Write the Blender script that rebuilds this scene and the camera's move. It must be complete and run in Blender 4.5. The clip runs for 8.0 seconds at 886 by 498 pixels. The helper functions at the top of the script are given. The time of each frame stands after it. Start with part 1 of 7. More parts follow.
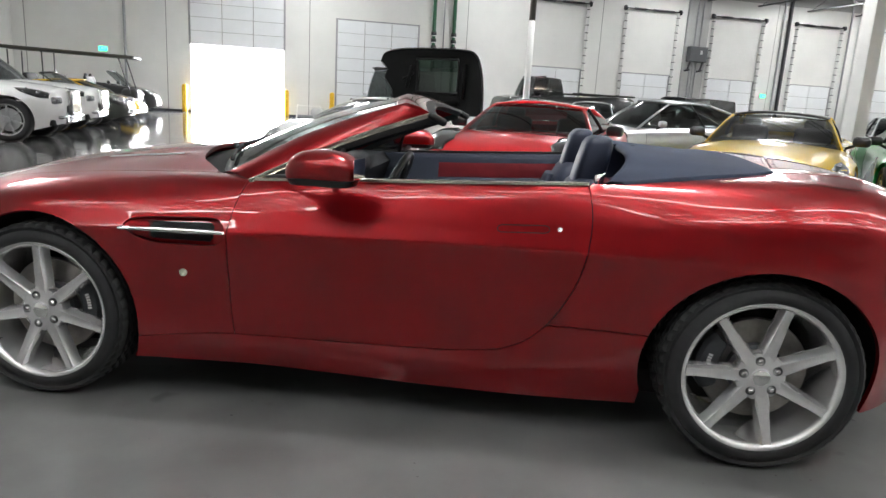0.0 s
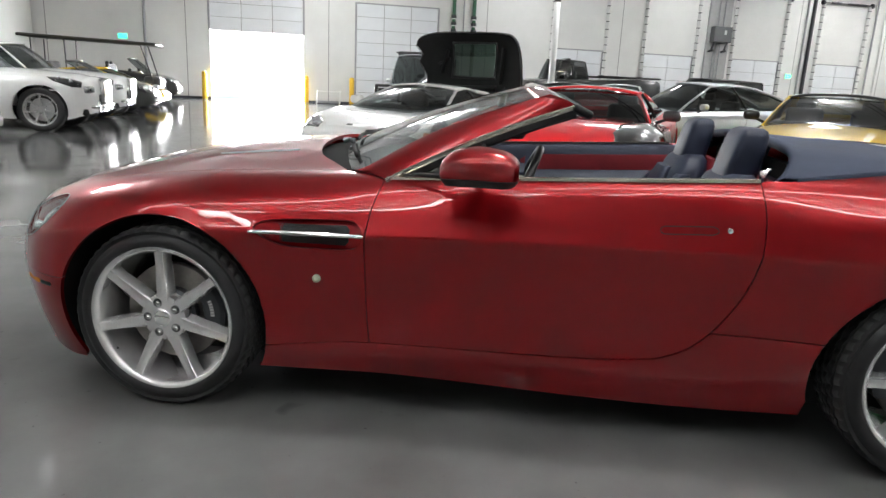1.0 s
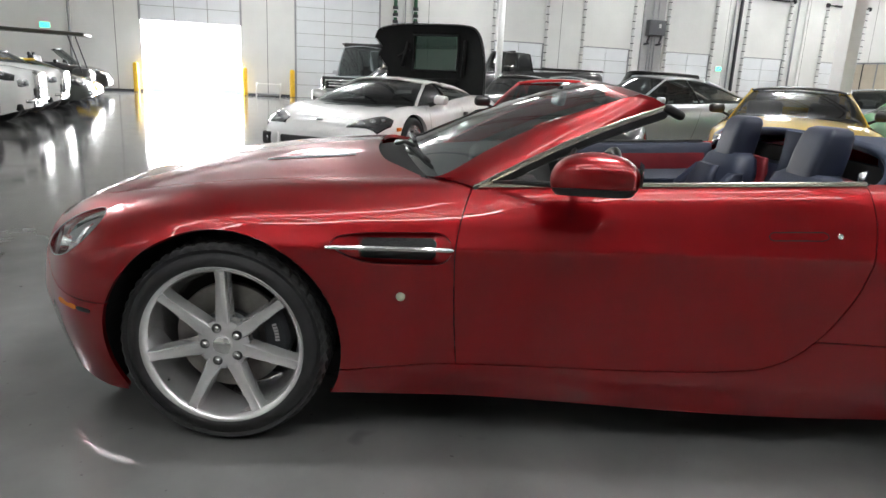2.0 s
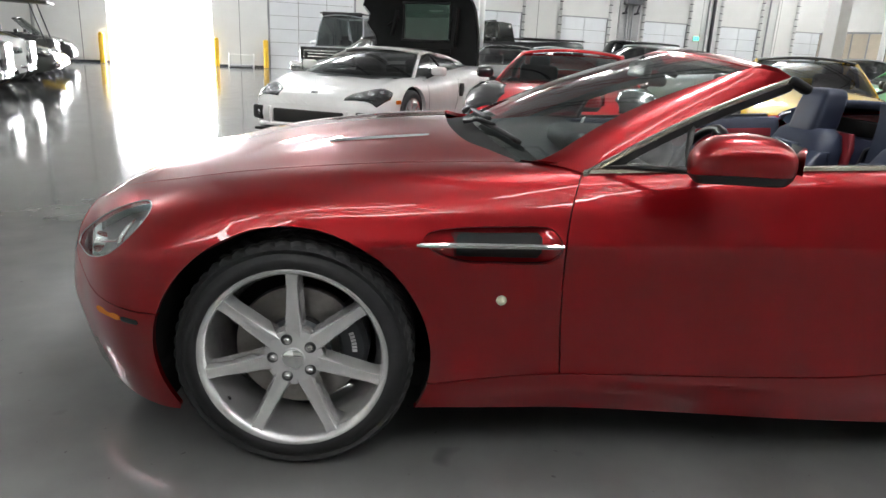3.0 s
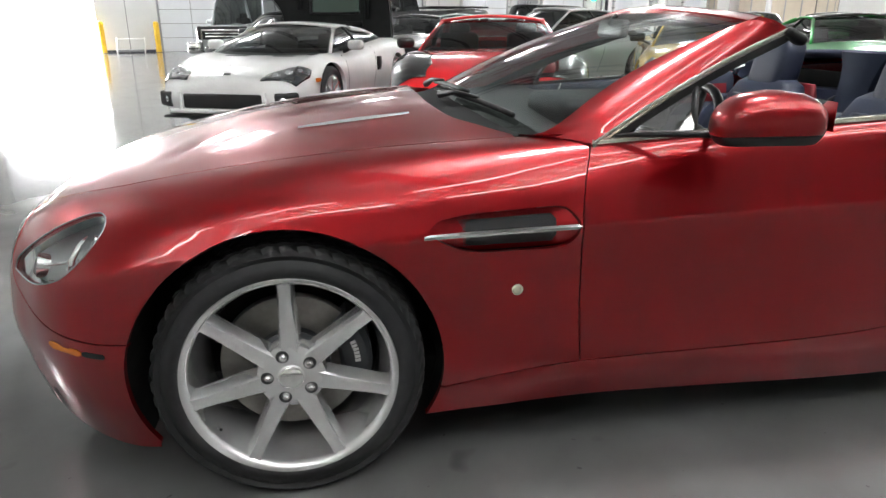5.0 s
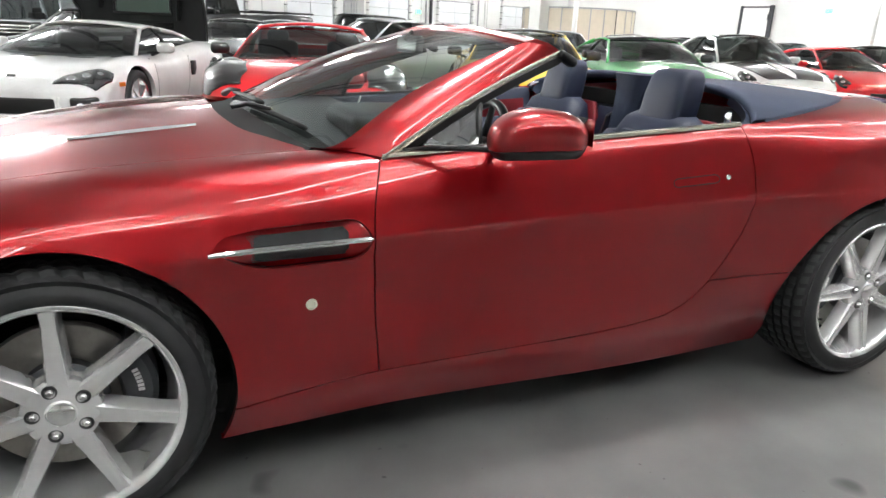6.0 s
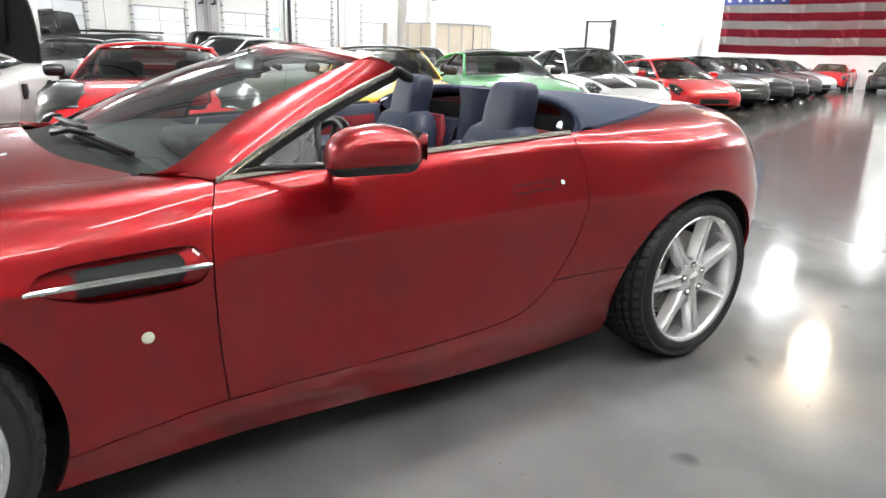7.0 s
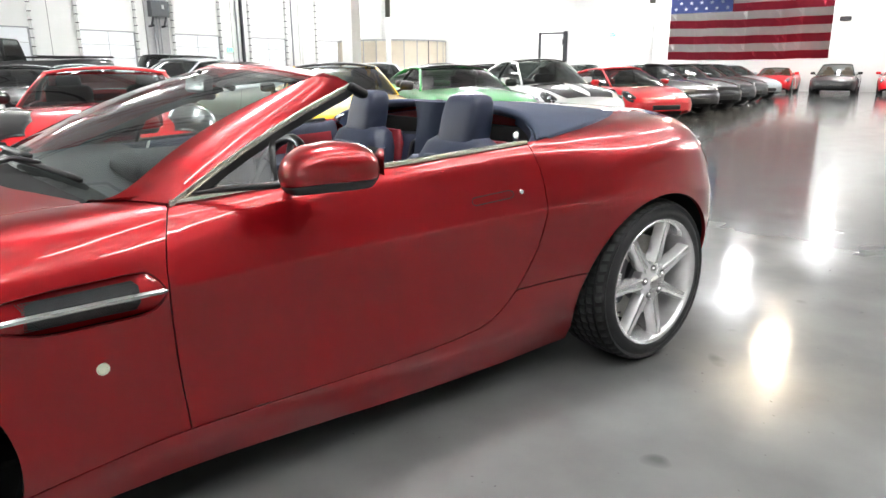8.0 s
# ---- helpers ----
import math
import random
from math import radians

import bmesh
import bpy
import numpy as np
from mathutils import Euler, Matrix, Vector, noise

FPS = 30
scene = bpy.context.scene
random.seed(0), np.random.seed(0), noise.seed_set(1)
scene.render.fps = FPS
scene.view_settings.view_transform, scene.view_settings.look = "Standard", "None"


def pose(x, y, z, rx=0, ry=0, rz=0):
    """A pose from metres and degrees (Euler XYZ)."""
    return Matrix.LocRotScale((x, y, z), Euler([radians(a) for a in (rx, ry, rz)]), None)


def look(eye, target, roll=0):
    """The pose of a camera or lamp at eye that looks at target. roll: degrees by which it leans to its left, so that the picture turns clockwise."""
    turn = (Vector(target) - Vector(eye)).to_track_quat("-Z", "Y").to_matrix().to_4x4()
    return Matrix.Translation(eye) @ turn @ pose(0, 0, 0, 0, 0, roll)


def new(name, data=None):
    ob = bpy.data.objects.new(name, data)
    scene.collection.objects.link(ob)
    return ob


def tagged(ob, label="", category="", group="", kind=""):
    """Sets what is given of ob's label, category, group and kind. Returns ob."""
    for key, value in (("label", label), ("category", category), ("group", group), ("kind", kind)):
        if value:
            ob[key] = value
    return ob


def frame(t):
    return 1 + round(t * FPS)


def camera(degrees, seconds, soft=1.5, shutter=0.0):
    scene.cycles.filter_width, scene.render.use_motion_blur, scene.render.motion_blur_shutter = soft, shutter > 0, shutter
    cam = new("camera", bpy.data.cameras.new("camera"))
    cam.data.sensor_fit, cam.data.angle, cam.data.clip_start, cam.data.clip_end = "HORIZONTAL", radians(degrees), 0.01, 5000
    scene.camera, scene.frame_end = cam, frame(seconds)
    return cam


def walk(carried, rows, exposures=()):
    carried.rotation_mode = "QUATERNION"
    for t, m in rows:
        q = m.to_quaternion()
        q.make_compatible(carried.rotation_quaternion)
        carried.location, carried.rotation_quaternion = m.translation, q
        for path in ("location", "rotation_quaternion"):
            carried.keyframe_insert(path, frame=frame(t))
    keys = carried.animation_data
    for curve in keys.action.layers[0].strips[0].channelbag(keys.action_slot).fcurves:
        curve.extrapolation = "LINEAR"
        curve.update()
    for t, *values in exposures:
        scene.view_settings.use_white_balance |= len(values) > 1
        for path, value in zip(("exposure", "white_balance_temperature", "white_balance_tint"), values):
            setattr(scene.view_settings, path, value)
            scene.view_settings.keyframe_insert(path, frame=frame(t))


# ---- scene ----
cam = camera(66.6, 8.0)
PATH = [
    (0, (1.728, -2.236, 1.194), (1.534, -0.294, 0.76), 3.3),
    (0.5, (1.491, -2.198, 1.195), (1.224, -0.266, 0.751), 4.0),
    (1, (1.24, -2.121, 1.197), (1.016, -0.192, 0.716), 2.7),
    (1.5, (0.948, -2.07, 1.203), (0.809, -0.136, 0.714), 6.7),
    (1.7, (0.848, -2.047, 1.203), (0.748, -0.11, 0.716), 4.4),
    (2.8, (0.44, -1.732, 1.171), (0.478, 0.191, 0.62), 2.6),
    (3, (0.354, -1.694, 1.175), (0.405, 0.223, 0.605), 2.7),
    (3.5, (0.148, -1.613, 1.169), (0.276, 0.29, 0.566), 1.5),
    (4, (0.09, -1.561, 1.166), (0.236, 0.33, 0.532), -0.5),
    (4.2, (0.089, -1.548, 1.163), (0.236, 0.341, 0.522), -0.9),
    (5.3, (0.177, -1.486, 1.16), (0.585, 0.368, 0.529), 0.8),
    (5.5, (0.201, -1.507, 1.174), (0.703, 0.327, 0.551), 1.5),
    (6, (0.245, -1.521, 1.176), (1.002, 0.227, 0.568), 2.4),
    (6.5, (0.282, -1.546, 1.181), (1.233, 0.113, 0.596), 2.2),
    (7, (0.314, -1.571, 1.183), (1.393, 0.018, 0.628), 1.5),
    (7.5, (0.331, -1.583, 1.187), (1.493, -0.042, 0.664), 0.7),
    (8, (0.326, -1.571, 1.18), (1.496, -0.033, 0.666), -0.3),
]
walk(cam, [(t, look(eye, target, roll)) for t, eye, target, roll in PATH],
     [(0, 2.0, 6250, 9), (3.5, 2.1, 6250, 9), (4.2, 2.17, 6250, 9), (5.5, 2.4, 6250, 9), (6.5, 2.74, 6250, 9), (8, 2.81, 6250, 9)])

# world, sun and exposure
YAW = radians(20.0)
BU = Vector((math.cos(YAW), math.sin(YAW), 0))
BV = Vector((-math.sin(YAW), math.cos(YAW), 0))


def at_uv(u, v, z=0.0, turn=0.0):
    """A pose in the building's own axes: u along the dock wall, v towards it."""
    p = BU * u + BV * v
    return pose(p.x, p.y, z, 0, 0, 20.0 + turn)


world = bpy.data.worlds.new("sky")
scene.world = world
world.use_nodes = True
wn = world.node_tree.nodes
sky = wn.new("ShaderNodeTexSky")
sky.sky_type = "NISHITA"
sky.sun_disc = False
sky.sun_elevation = radians(48)
sky.sun_rotation = radians(215)
wn["Background"].inputs["Strength"].default_value = 0.15
world.node_tree.links.new(sky.outputs["Color"], wn["Background"].inputs["Color"])
sun = new("sun", bpy.data.lights.new("sun", "SUN"))
sun.data.energy = 5.0
sun.data.angle = radians(0.6)
sun.data.color = (1.0, 0.95, 0.88)
sun.matrix_world = look(BU * 12 - BV * 20 + Vector((0, 0, 52)), BU * 0 + BV * 31)


# materials
def material(name, color=(0.5, 0.5, 0.5), rough=0.5, metal=0.0, coat=0.0, coat_rough=0.03, vary=0.0, scale=8.0, bump=0.0,
             bump_scale=60.0, rough_vary=0.0, emit=0.0, spec=0.5, transmission=0.0, ior=1.5, sheen=0.0, by_object=0.0):
    m = bpy.data.materials.new(name)
    m.use_nodes = True
    nodes, links = m.node_tree.nodes, m.node_tree.links
    b = nodes["Principled BSDF"]
    b.inputs["Base Color"].default_value = (*color, 1)
    b.inputs["Roughness"].default_value = rough
    b.inputs["Metallic"].default_value = metal
    b.inputs["Coat Weight"].default_value = coat
    b.inputs["Coat Roughness"].default_value = coat_rough
    b.inputs["Specular IOR Level"].default_value = spec
    b.inputs["Transmission Weight"].default_value = transmission
    b.inputs["IOR"].default_value = ior
    b.inputs["Sheen Weight"].default_value = sheen
    if emit:
        b.inputs["Emission Color"].default_value = (*color, 1)
        b.inputs["Emission Strength"].default_value = emit
    tex = nodes.new("ShaderNodeTexCoord")
    if vary or rough_vary:
        n = nodes.new("ShaderNodeTexNoise")
        n.inputs["Scale"].default_value = scale
        n.inputs["Detail"].default_value = 5
        n.inputs["Roughness"].default_value = 0.6
        links.new(tex.outputs["Object"], n.inputs["Vector"])
        if vary:
            ramp = nodes.new("ShaderNodeMapRange")
            ramp.inputs["From Min"].default_value, ramp.inputs["From Max"].default_value = 0.3, 0.7
            ramp.inputs["To Min"].default_value, ramp.inputs["To Max"].default_value = 1 - vary, 1 + vary
            links.new(n.outputs["Fac"], ramp.inputs["Value"])
            mix = nodes.new("ShaderNodeVectorMath")
            mix.operation = "SCALE"
            mix.inputs[0].default_value = color
            links.new(ramp.outputs["Result"], mix.inputs["Scale"])
            last = mix
            if by_object:
                info = nodes.new("ShaderNodeObjectInfo")
                r2 = nodes.new("ShaderNodeMapRange")
                r2.inputs["To Min"].default_value, r2.inputs["To Max"].default_value = 1 - by_object, 1 + by_object
                links.new(info.outputs["Random"], r2.inputs["Value"])
                mix2 = nodes.new("ShaderNodeVectorMath")
                mix2.operation = "SCALE"
                links.new(mix.outputs["Vector"], mix2.inputs[0])
                links.new(r2.outputs["Result"], mix2.inputs["Scale"])
                last = mix2
            links.new(last.outputs["Vector"], b.inputs["Base Color"])
        if rough_vary:
            r = nodes.new("ShaderNodeMapRange")
            r.inputs["From Min"].default_value, r.inputs["From Max"].default_value = 0.3, 0.7
            r.inputs["To Min"].default_value, r.inputs["To Max"].default_value = max(0.02, rough - rough_vary), rough + rough_vary
            links.new(n.outputs["Fac"], r.inputs["Value"])
            links.new(r.outputs["Result"], b.inputs["Roughness"])
    if bump:
        n2 = nodes.new("ShaderNodeTexNoise")
        n2.inputs["Scale"].default_value = bump_scale
        n2.inputs["Detail"].default_value = 4
        links.new(tex.outputs["Object"], n2.inputs["Vector"])
        bp = nodes.new("ShaderNodeBump")
        bp.inputs["Strength"].default_value = bump
        bp.inputs["Distance"].default_value = 0.002
        links.new(n2.outputs["Fac"], bp.inputs["Height"])
        links.new(bp.outputs["Normal"], b.inputs["Normal"])
    return m


def car_paint(name, color, metal=0.0, rough=0.35):
    """Paint under clear lacquer, with a fine flake where it is metallic."""
    m = material(name, color, rough, metal, coat=1.0, coat_rough=0.02, vary=0.06, scale=500.0 if metal else 3.0)
    return m


def glass_material(name, tint=(0.9, 0.95, 0.93), rough=0.0):
    """Thin pane: clear by mixing, with real mirror reflection."""
    m = bpy.data.materials.new(name)
    m.use_nodes = True
    nodes, links = m.node_tree.nodes, m.node_tree.links
    nodes.remove(nodes["Principled BSDF"])
    out = nodes["Material Output"]
    t = nodes.new("ShaderNodeBsdfTransparent")
    t.inputs["Color"].default_value = (*tint, 1)
    g = nodes.new("ShaderNodeBsdfGlossy")
    g.inputs["Roughness"].default_value = rough
    lw = nodes.new("ShaderNodeLayerWeight")
    lw.inputs["Blend"].default_value = 0.5
    power = nodes.new("ShaderNodeMath")
    power.operation = "POWER"
    power.inputs[1].default_value = 5.0
    links.new(lw.outputs["Facing"], power.inputs[0])
    f = nodes.new("ShaderNodeMapRange")
    f.inputs["To Min"].default_value, f.inputs["To Max"].default_value = 0.10, 1.0
    links.new(power.outputs[0], f.inputs["Value"])
    mix = nodes.new("ShaderNodeMixShader")
    links.new(f.outputs["Result"], mix.inputs["Fac"])
    links.new(t.outputs["BSDF"], mix.inputs[1])
    links.new(g.outputs["BSDF"], mix.inputs[2])
    links.new(mix.outputs["Shader"], out.inputs["Surface"])
    return m


def floor_material():
    """Ground and sealed concrete: cloudy grey, wet gloss, a few stains and pin marks."""
    m = material("polished_concrete", (0.13, 0.13, 0.125), 0.08, spec=0.36)
    nodes, links = m.node_tree.nodes, m.node_tree.links
    b = nodes["Principled BSDF"]
    tex = nodes.new("ShaderNodeTexCoord")
    big, cloud, spot, pin = (nodes.new("ShaderNodeTexNoise") for _ in range(4))
    for n, s, d in ((big, 0.35, 3), (cloud, 2.6, 6), (spot, 3.3, 2), (pin, 28.0, 1)):
        n.inputs["Scale"].default_value = s
        n.inputs["Detail"].default_value = d
        links.new(tex.outputs["Object"], n.inputs["Vector"])
    add = nodes.new("ShaderNodeMath")
    add.operation = "ADD"
    links.new(big.outputs["Fac"], add.inputs[0])
    links.new(cloud.outputs["Fac"], add.inputs[1])
    half = nodes.new("ShaderNodeMath")
    half.operation = "MULTIPLY"
    half.inputs[1].default_value = 0.5
    links.new(add.outputs[0], half.inputs[0])
    ramp = nodes.new("ShaderNodeValToRGB")
    ramp.color_ramp.elements[0].position, ramp.color_ramp.elements[0].color = 0.36, (0.112, 0.112, 0.111, 1)
    ramp.color_ramp.elements[1].position, ramp.color_ramp.elements[1].color = 0.64, (0.168, 0.168, 0.165, 1)
    links.new(half.outputs[0], ramp.inputs["Fac"])
    # small dark stains and pin marks
    last = ramp.outputs["Color"]
    for src, lo, hi, to in ((spot, 0.70, 0.76, 0.6), (pin, 0.76, 0.80, 0.6)):
        dots = nodes.new("ShaderNodeMapRange")
        dots.inputs["From Min"].default_value, dots.inputs["From Max"].default_value = lo, hi
        dots.inputs["To Min"].default_value, dots.inputs["To Max"].default_value = 1.0, to
        links.new(src.outputs["Fac"], dots.inputs["Value"])
        sc = nodes.new("ShaderNodeVectorMath")
        sc.operation = "SCALE"
        links.new(last, sc.inputs[0])
        links.new(dots.outputs["Result"], sc.inputs["Scale"])
        last = sc.outputs["Vector"]
    links.new(last, b.inputs["Base Color"])
    r = nodes.new("ShaderNodeMapRange")
    r.inputs["From Min"].default_value, r.inputs["From Max"].default_value = 0.3, 0.7
    r.inputs["To Min"].default_value, r.inputs["To Max"].default_value = 0.07, 0.15
    links.new(cloud.outputs["Fac"], r.inputs["Value"])
    links.new(r.outputs["Result"], b.inputs["Roughness"])
    return m


FLOOR = floor_material()
WHITE_WALL = material("painted_concrete_wall", (0.73, 0.73, 0.71), 0.65, vary=0.04, scale=0.8, bump=0.12, bump_scale=30)
WALL_GROOVE = material("panel_joint", (0.22, 0.22, 0.21), 0.8)
DOOR_PANEL = material("white_steel_door", (0.76, 0.78, 0.80), 0.45, vary=0.03, scale=1.5)
STEEL = material("galvanised_steel", (0.34, 0.35, 0.36), 0.42, 0.7, vary=0.12, scale=14)
DARK_STEEL = material("dark_steel", (0.05, 0.05, 0.055), 0.5, 0.4, vary=0.1)
WHITE_STEEL = material("white_painted_steel", (0.8, 0.8, 0.78), 0.4, vary=0.03, scale=3)
CEILING = material("ceiling_deck", (0.58, 0.58, 0.575), 0.7, vary=0.06, scale=0.7)
JOIST = material("joist_steel", (0.16, 0.16, 0.165), 0.55, 0.3, vary=0.1)
YELLOW_POST = material("safety_yellow", (0.75, 0.46, 0.02), 0.45, vary=0.08, scale=6)
GREEN_PIPE = material("green_pipe", (0.02, 0.10, 0.045), 0.4, vary=0.1)
GREY_BOX = material("grey_enamel", (0.10, 0.105, 0.11), 0.45, 0.2, vary=0.1)
BEIGE = material("beige_panel", (0.55, 0.48, 0.38), 0.6, vary=0.06, scale=2)
ASPHALT = material("pale_concrete_yard", (0.55, 0.54, 0.51), 0.9, vary=0.15, scale=2)
LAMP_GLOW = material("lamp_diffuser", (1.0, 0.97, 0.92), 0.5, emit=3.0)
LAMP_GLOW.cycles.emission_sampling = "NONE"
EXIT_GLOW = material("exit_sign_green", (0.03, 0.75, 0.30), 0.5, emit=1.6)
FLAG_RED = material("flag_red_cloth", (0.52, 0.035, 0.075), 0.85, vary=0.06, scale=3, bump=0.2, bump_scale=200)
FLAG_WHITE = material("flag_white_cloth", (0.80, 0.79, 0.78), 0.85, vary=0.03, scale=3)
FLAG_BLUE = material("flag_blue_cloth", (0.035, 0.05, 0.16), 0.85, vary=0.06, scale=3)

RED_PAINT = car_paint("deep_red_metallic", (0.32, 0.0018, 0.0054), metal=0.76, rough=0.28)
RED_PAINT.node_tree.nodes["Principled BSDF"].inputs["Coat IOR"].default_value = 1.55
BLACK_TRIM = material("black_trim", (0.012, 0.012, 0.013), 0.35, vary=0.1)
RUBBER = material("tyre_rubber", (0.017, 0.017, 0.018), 0.6, vary=0.15, scale=30, bump=0.15, bump_scale=150)
# paler than the sidewall rubber: light on the tread put into its colour
TREAD = material("lit_tyre_tread", (0.045, 0.046, 0.046), 0.75, vary=0.2, scale=40, bump=0.2, bump_scale=200)
LINER = material("wheel_well_liner", (0.01, 0.01, 0.01), 0.9, vary=0.1)
ALLOY = material("silver_alloy", (0.80, 0.80, 0.80), 0.22, 0.72, coat=0.4, vary=0.04, scale=20)
CHROME = material("chrome", (0.85, 0.85, 0.84), 0.07, 1.0)
BRIGHT_TRIM = material("bright_trim", (0.75, 0.70, 0.60), 0.22, 0.9)
DISC = material("brake_disc_iron", (0.30, 0.285, 0.265), 0.34, 0.75, vary=0.15, scale=25)
CALIPER = material("caliper_grey", (0.05, 0.053, 0.058), 0.4, 0.3, vary=0.1)
LETTER = material("pale_lettering", (0.6, 0.6, 0.6), 0.5)
AMBER = material("amber_lens", (0.80, 0.20, 0.02), 0.15, coat=0.6)
LENS = glass_material("clear_lens", (0.93, 0.95, 0.95))
WINDSCREEN = glass_material("windscreen_glass", (0.78, 0.86, 0.83))
DARK_GLASS = glass_material("tinted_glass", (0.24, 0.27, 0.265))
NAVY = material("navy_leather", (0.010, 0.016, 0.040), 0.55, vary=0.12, scale=12, bump=0.35, bump_scale=220)
NAVY_CLOTH = material("navy_tonneau", (0.020, 0.030, 0.060), 0.75, vary=0.1, scale=10, bump=0.3, bump_scale=300)
RED_LEATHER = material("red_leather", (0.22, 0.012, 0.02), 0.5, vary=0.12, scale=12, bump=0.3, bump_scale=220)
MESH_GREY = material("vent_mesh", (0.05, 0.05, 0.052), 0.4, 0.8)
SEAL = material("black_seal", (0.01, 0.01, 0.01), 0.6)


# mesh helpers
def mesh_object(name, verts, faces, mat, parent=None, label="", smooth=True):
    me = bpy.data.meshes.new(name)
    me.from_pydata([tuple(v) for v in verts], [], [tuple(f) for f in faces])
    me.materials.append(mat)
    if smooth:
        me.polygons.foreach_set("use_smooth", [True] * len(me.polygons))
    me.update()
    ob = new(name, me)
    ob.parent = parent
    if label:
        ob["label"] = label
    return ob


def part(name, bm, mat, parent=None, label="", smooth=False, sharp=None):
    """Links a bmesh as one mesh object under a thing or part."""
    me = bpy.data.meshes.new(name)
    bm.normal_update()
    bm.to_mesh(me)
    bm.free()
    me.materials.append(mat)
    if smooth:
        me.polygons.foreach_set("use_smooth", [True] * len(me.polygons))
        if sharp:
            me.set_sharp_from_angle(angle=radians(sharp))
    ob = new(name, me)
    ob.parent = parent
    if label:
        ob["label"] = label
    return ob


def empty(name, m, label="", category="", group="", kind=""):
    ob = new(name)
    ob.matrix_basis = m
    ob.empty_display_size = 0.1
    return tagged(ob, label, category, group, kind)


def add_box(bm, lo, hi, bevel=0.0, m=None):
    vs = [bm.verts.new((x, y, z)) for x in (lo[0], hi[0]) for y in (lo[1], hi[1]) for z in (lo[2], hi[2])]
    fs = [bm.faces.new([vs[i] for i in f]) for f in ((0, 1, 3, 2), (4, 6, 7, 5), (0, 4, 5, 1), (2, 3, 7, 6), (0, 2, 6, 4), (1, 5, 7, 3))]
    if bevel:
        es = list({e for f in fs for e in f.edges})
        out = bmesh.ops.bevel(bm, geom=es, offset=bevel, segments=2, affect="EDGES", profile=0.5)
        vs = list({v for f in out["faces"] for v in f.verts} | {v for v in vs if v.is_valid})
    if m is not None:
        bmesh.ops.transform(bm, matrix=m, verts=[v for v in vs if v.is_valid])
    return bm


def box(lo, hi, bevel=0.0):
    return add_box(bmesh.new(), lo, hi, bevel)


def add_tube(bm, path, radius, sides=10, cap=True, squash=1.0, up=(0, 0, 1)):
    """A tube along a list of points; radius may be a list."""
    path = [Vector(p) for p in path]
    rings = []
    for i, p in enumerate(path):
        d = (path[min(i + 1, len(path) - 1)] - path[max(i - 1, 0)]).normalized()
        a = d.cross(Vector(up))
        if a.length < 1e-4:
            a = d.cross(Vector((1, 0, 0)))
        a.normalize()
        b = a.cross(d).normalized()
        r = radius[i] if isinstance(radius, (list, tuple)) else radius
        rings.append([bm.verts.new(p + a * r * math.cos(2 * math.pi * k / sides) + b * r * squash * math.sin(2 * math.pi * k / sides)) for k in range(sides)])
    for r0, r1 in zip(rings, rings[1:]):
        for k in range(sides):
            bm.faces.new((r0[k], r0[(k + 1) % sides], r1[(k + 1) % sides], r1[k]))
    if cap:
        bm.faces.new(rings[0][::-1])
        bm.faces.new(rings[-1])
    return bm


def tube(path, radius, sides=10, cap=True, squash=1.0, up=(0, 0, 1)):
    return add_tube(bmesh.new(), path, radius, sides, cap, squash, up)


def add_lathe(bm, profile, sides=48, close=False, start=0.0):
    """Turns (radius, y) pairs round the y axis."""
    rings = []
    for r, y in profile:
        if r < 1e-6:
            rings.append([bm.verts.new((0, y, 0))])
        else:
            rings.append([bm.verts.new((r * math.cos(start + 2 * math.pi * k / sides), y, r * math.sin(start + 2 * math.pi * k / sides))) for k in range(sides)])
    pairs = list(zip(rings, rings[1:])) + ([(rings[-1], rings[0])] if close else [])
    for a, b in pairs:
        for k in range(sides):
            j = (k + 1) % sides
            if len(a) == 1 and len(b) == 1:
                continue
            if len(a) == 1:
                bm.faces.new((a[0], b[j], b[k]))
            elif len(b) == 1:
                bm.faces.new((a[k], a[j], b[0]))
            else:
                bm.faces.new((a[k], a[j], b[j], b[k]))
    return bm


def lathe(profile, sides=48, close=False):
    return add_lathe(bmesh.new(), profile, sides, close)


def rounded_box(size, radius, m=None, segs=3):
    """A soft block centred on the origin."""
    bm = bmesh.new()
    bmesh.ops.create_cube(bm, size=1.0)
    bmesh.ops.scale(bm, vec=size, verts=bm.verts)
    bmesh.ops.bevel(bm, geom=list(bm.edges), offset=radius, segments=segs, affect="EDGES", profile=0.5)
    if m is not None:
        bmesh.ops.transform(bm, matrix=m, verts=bm.verts)
    return bm


# smooth curves through stations
def pchip(xs, ys, x):
    xs, ys, x = np.asarray(xs, float), np.asarray(ys, float), np.asarray(x, float)
    h, d = np.diff(xs), np.diff(ys) / np.diff(xs)
    m = np.zeros(len(xs))
    m[1:-1] = (d[:-1] * h[1:] + d[1:] * h[:-1]) / (h[1:] + h[:-1])
    m[0], m[-1] = d[0], d[-1]
    i = np.clip(np.searchsorted(xs, x) - 1, 0, len(xs) - 2)
    t = np.clip((x - xs[i]) / h[i], 0, 1)
    return ((2 * t**3 - 3 * t**2 + 1) * ys[i] + (t**3 - 2 * t**2 + t) * h[i] * m[i] + (-2 * t**3 + 3 * t**2) * ys[i + 1] + (t**3 - t**2) * h[i] * m[i + 1])


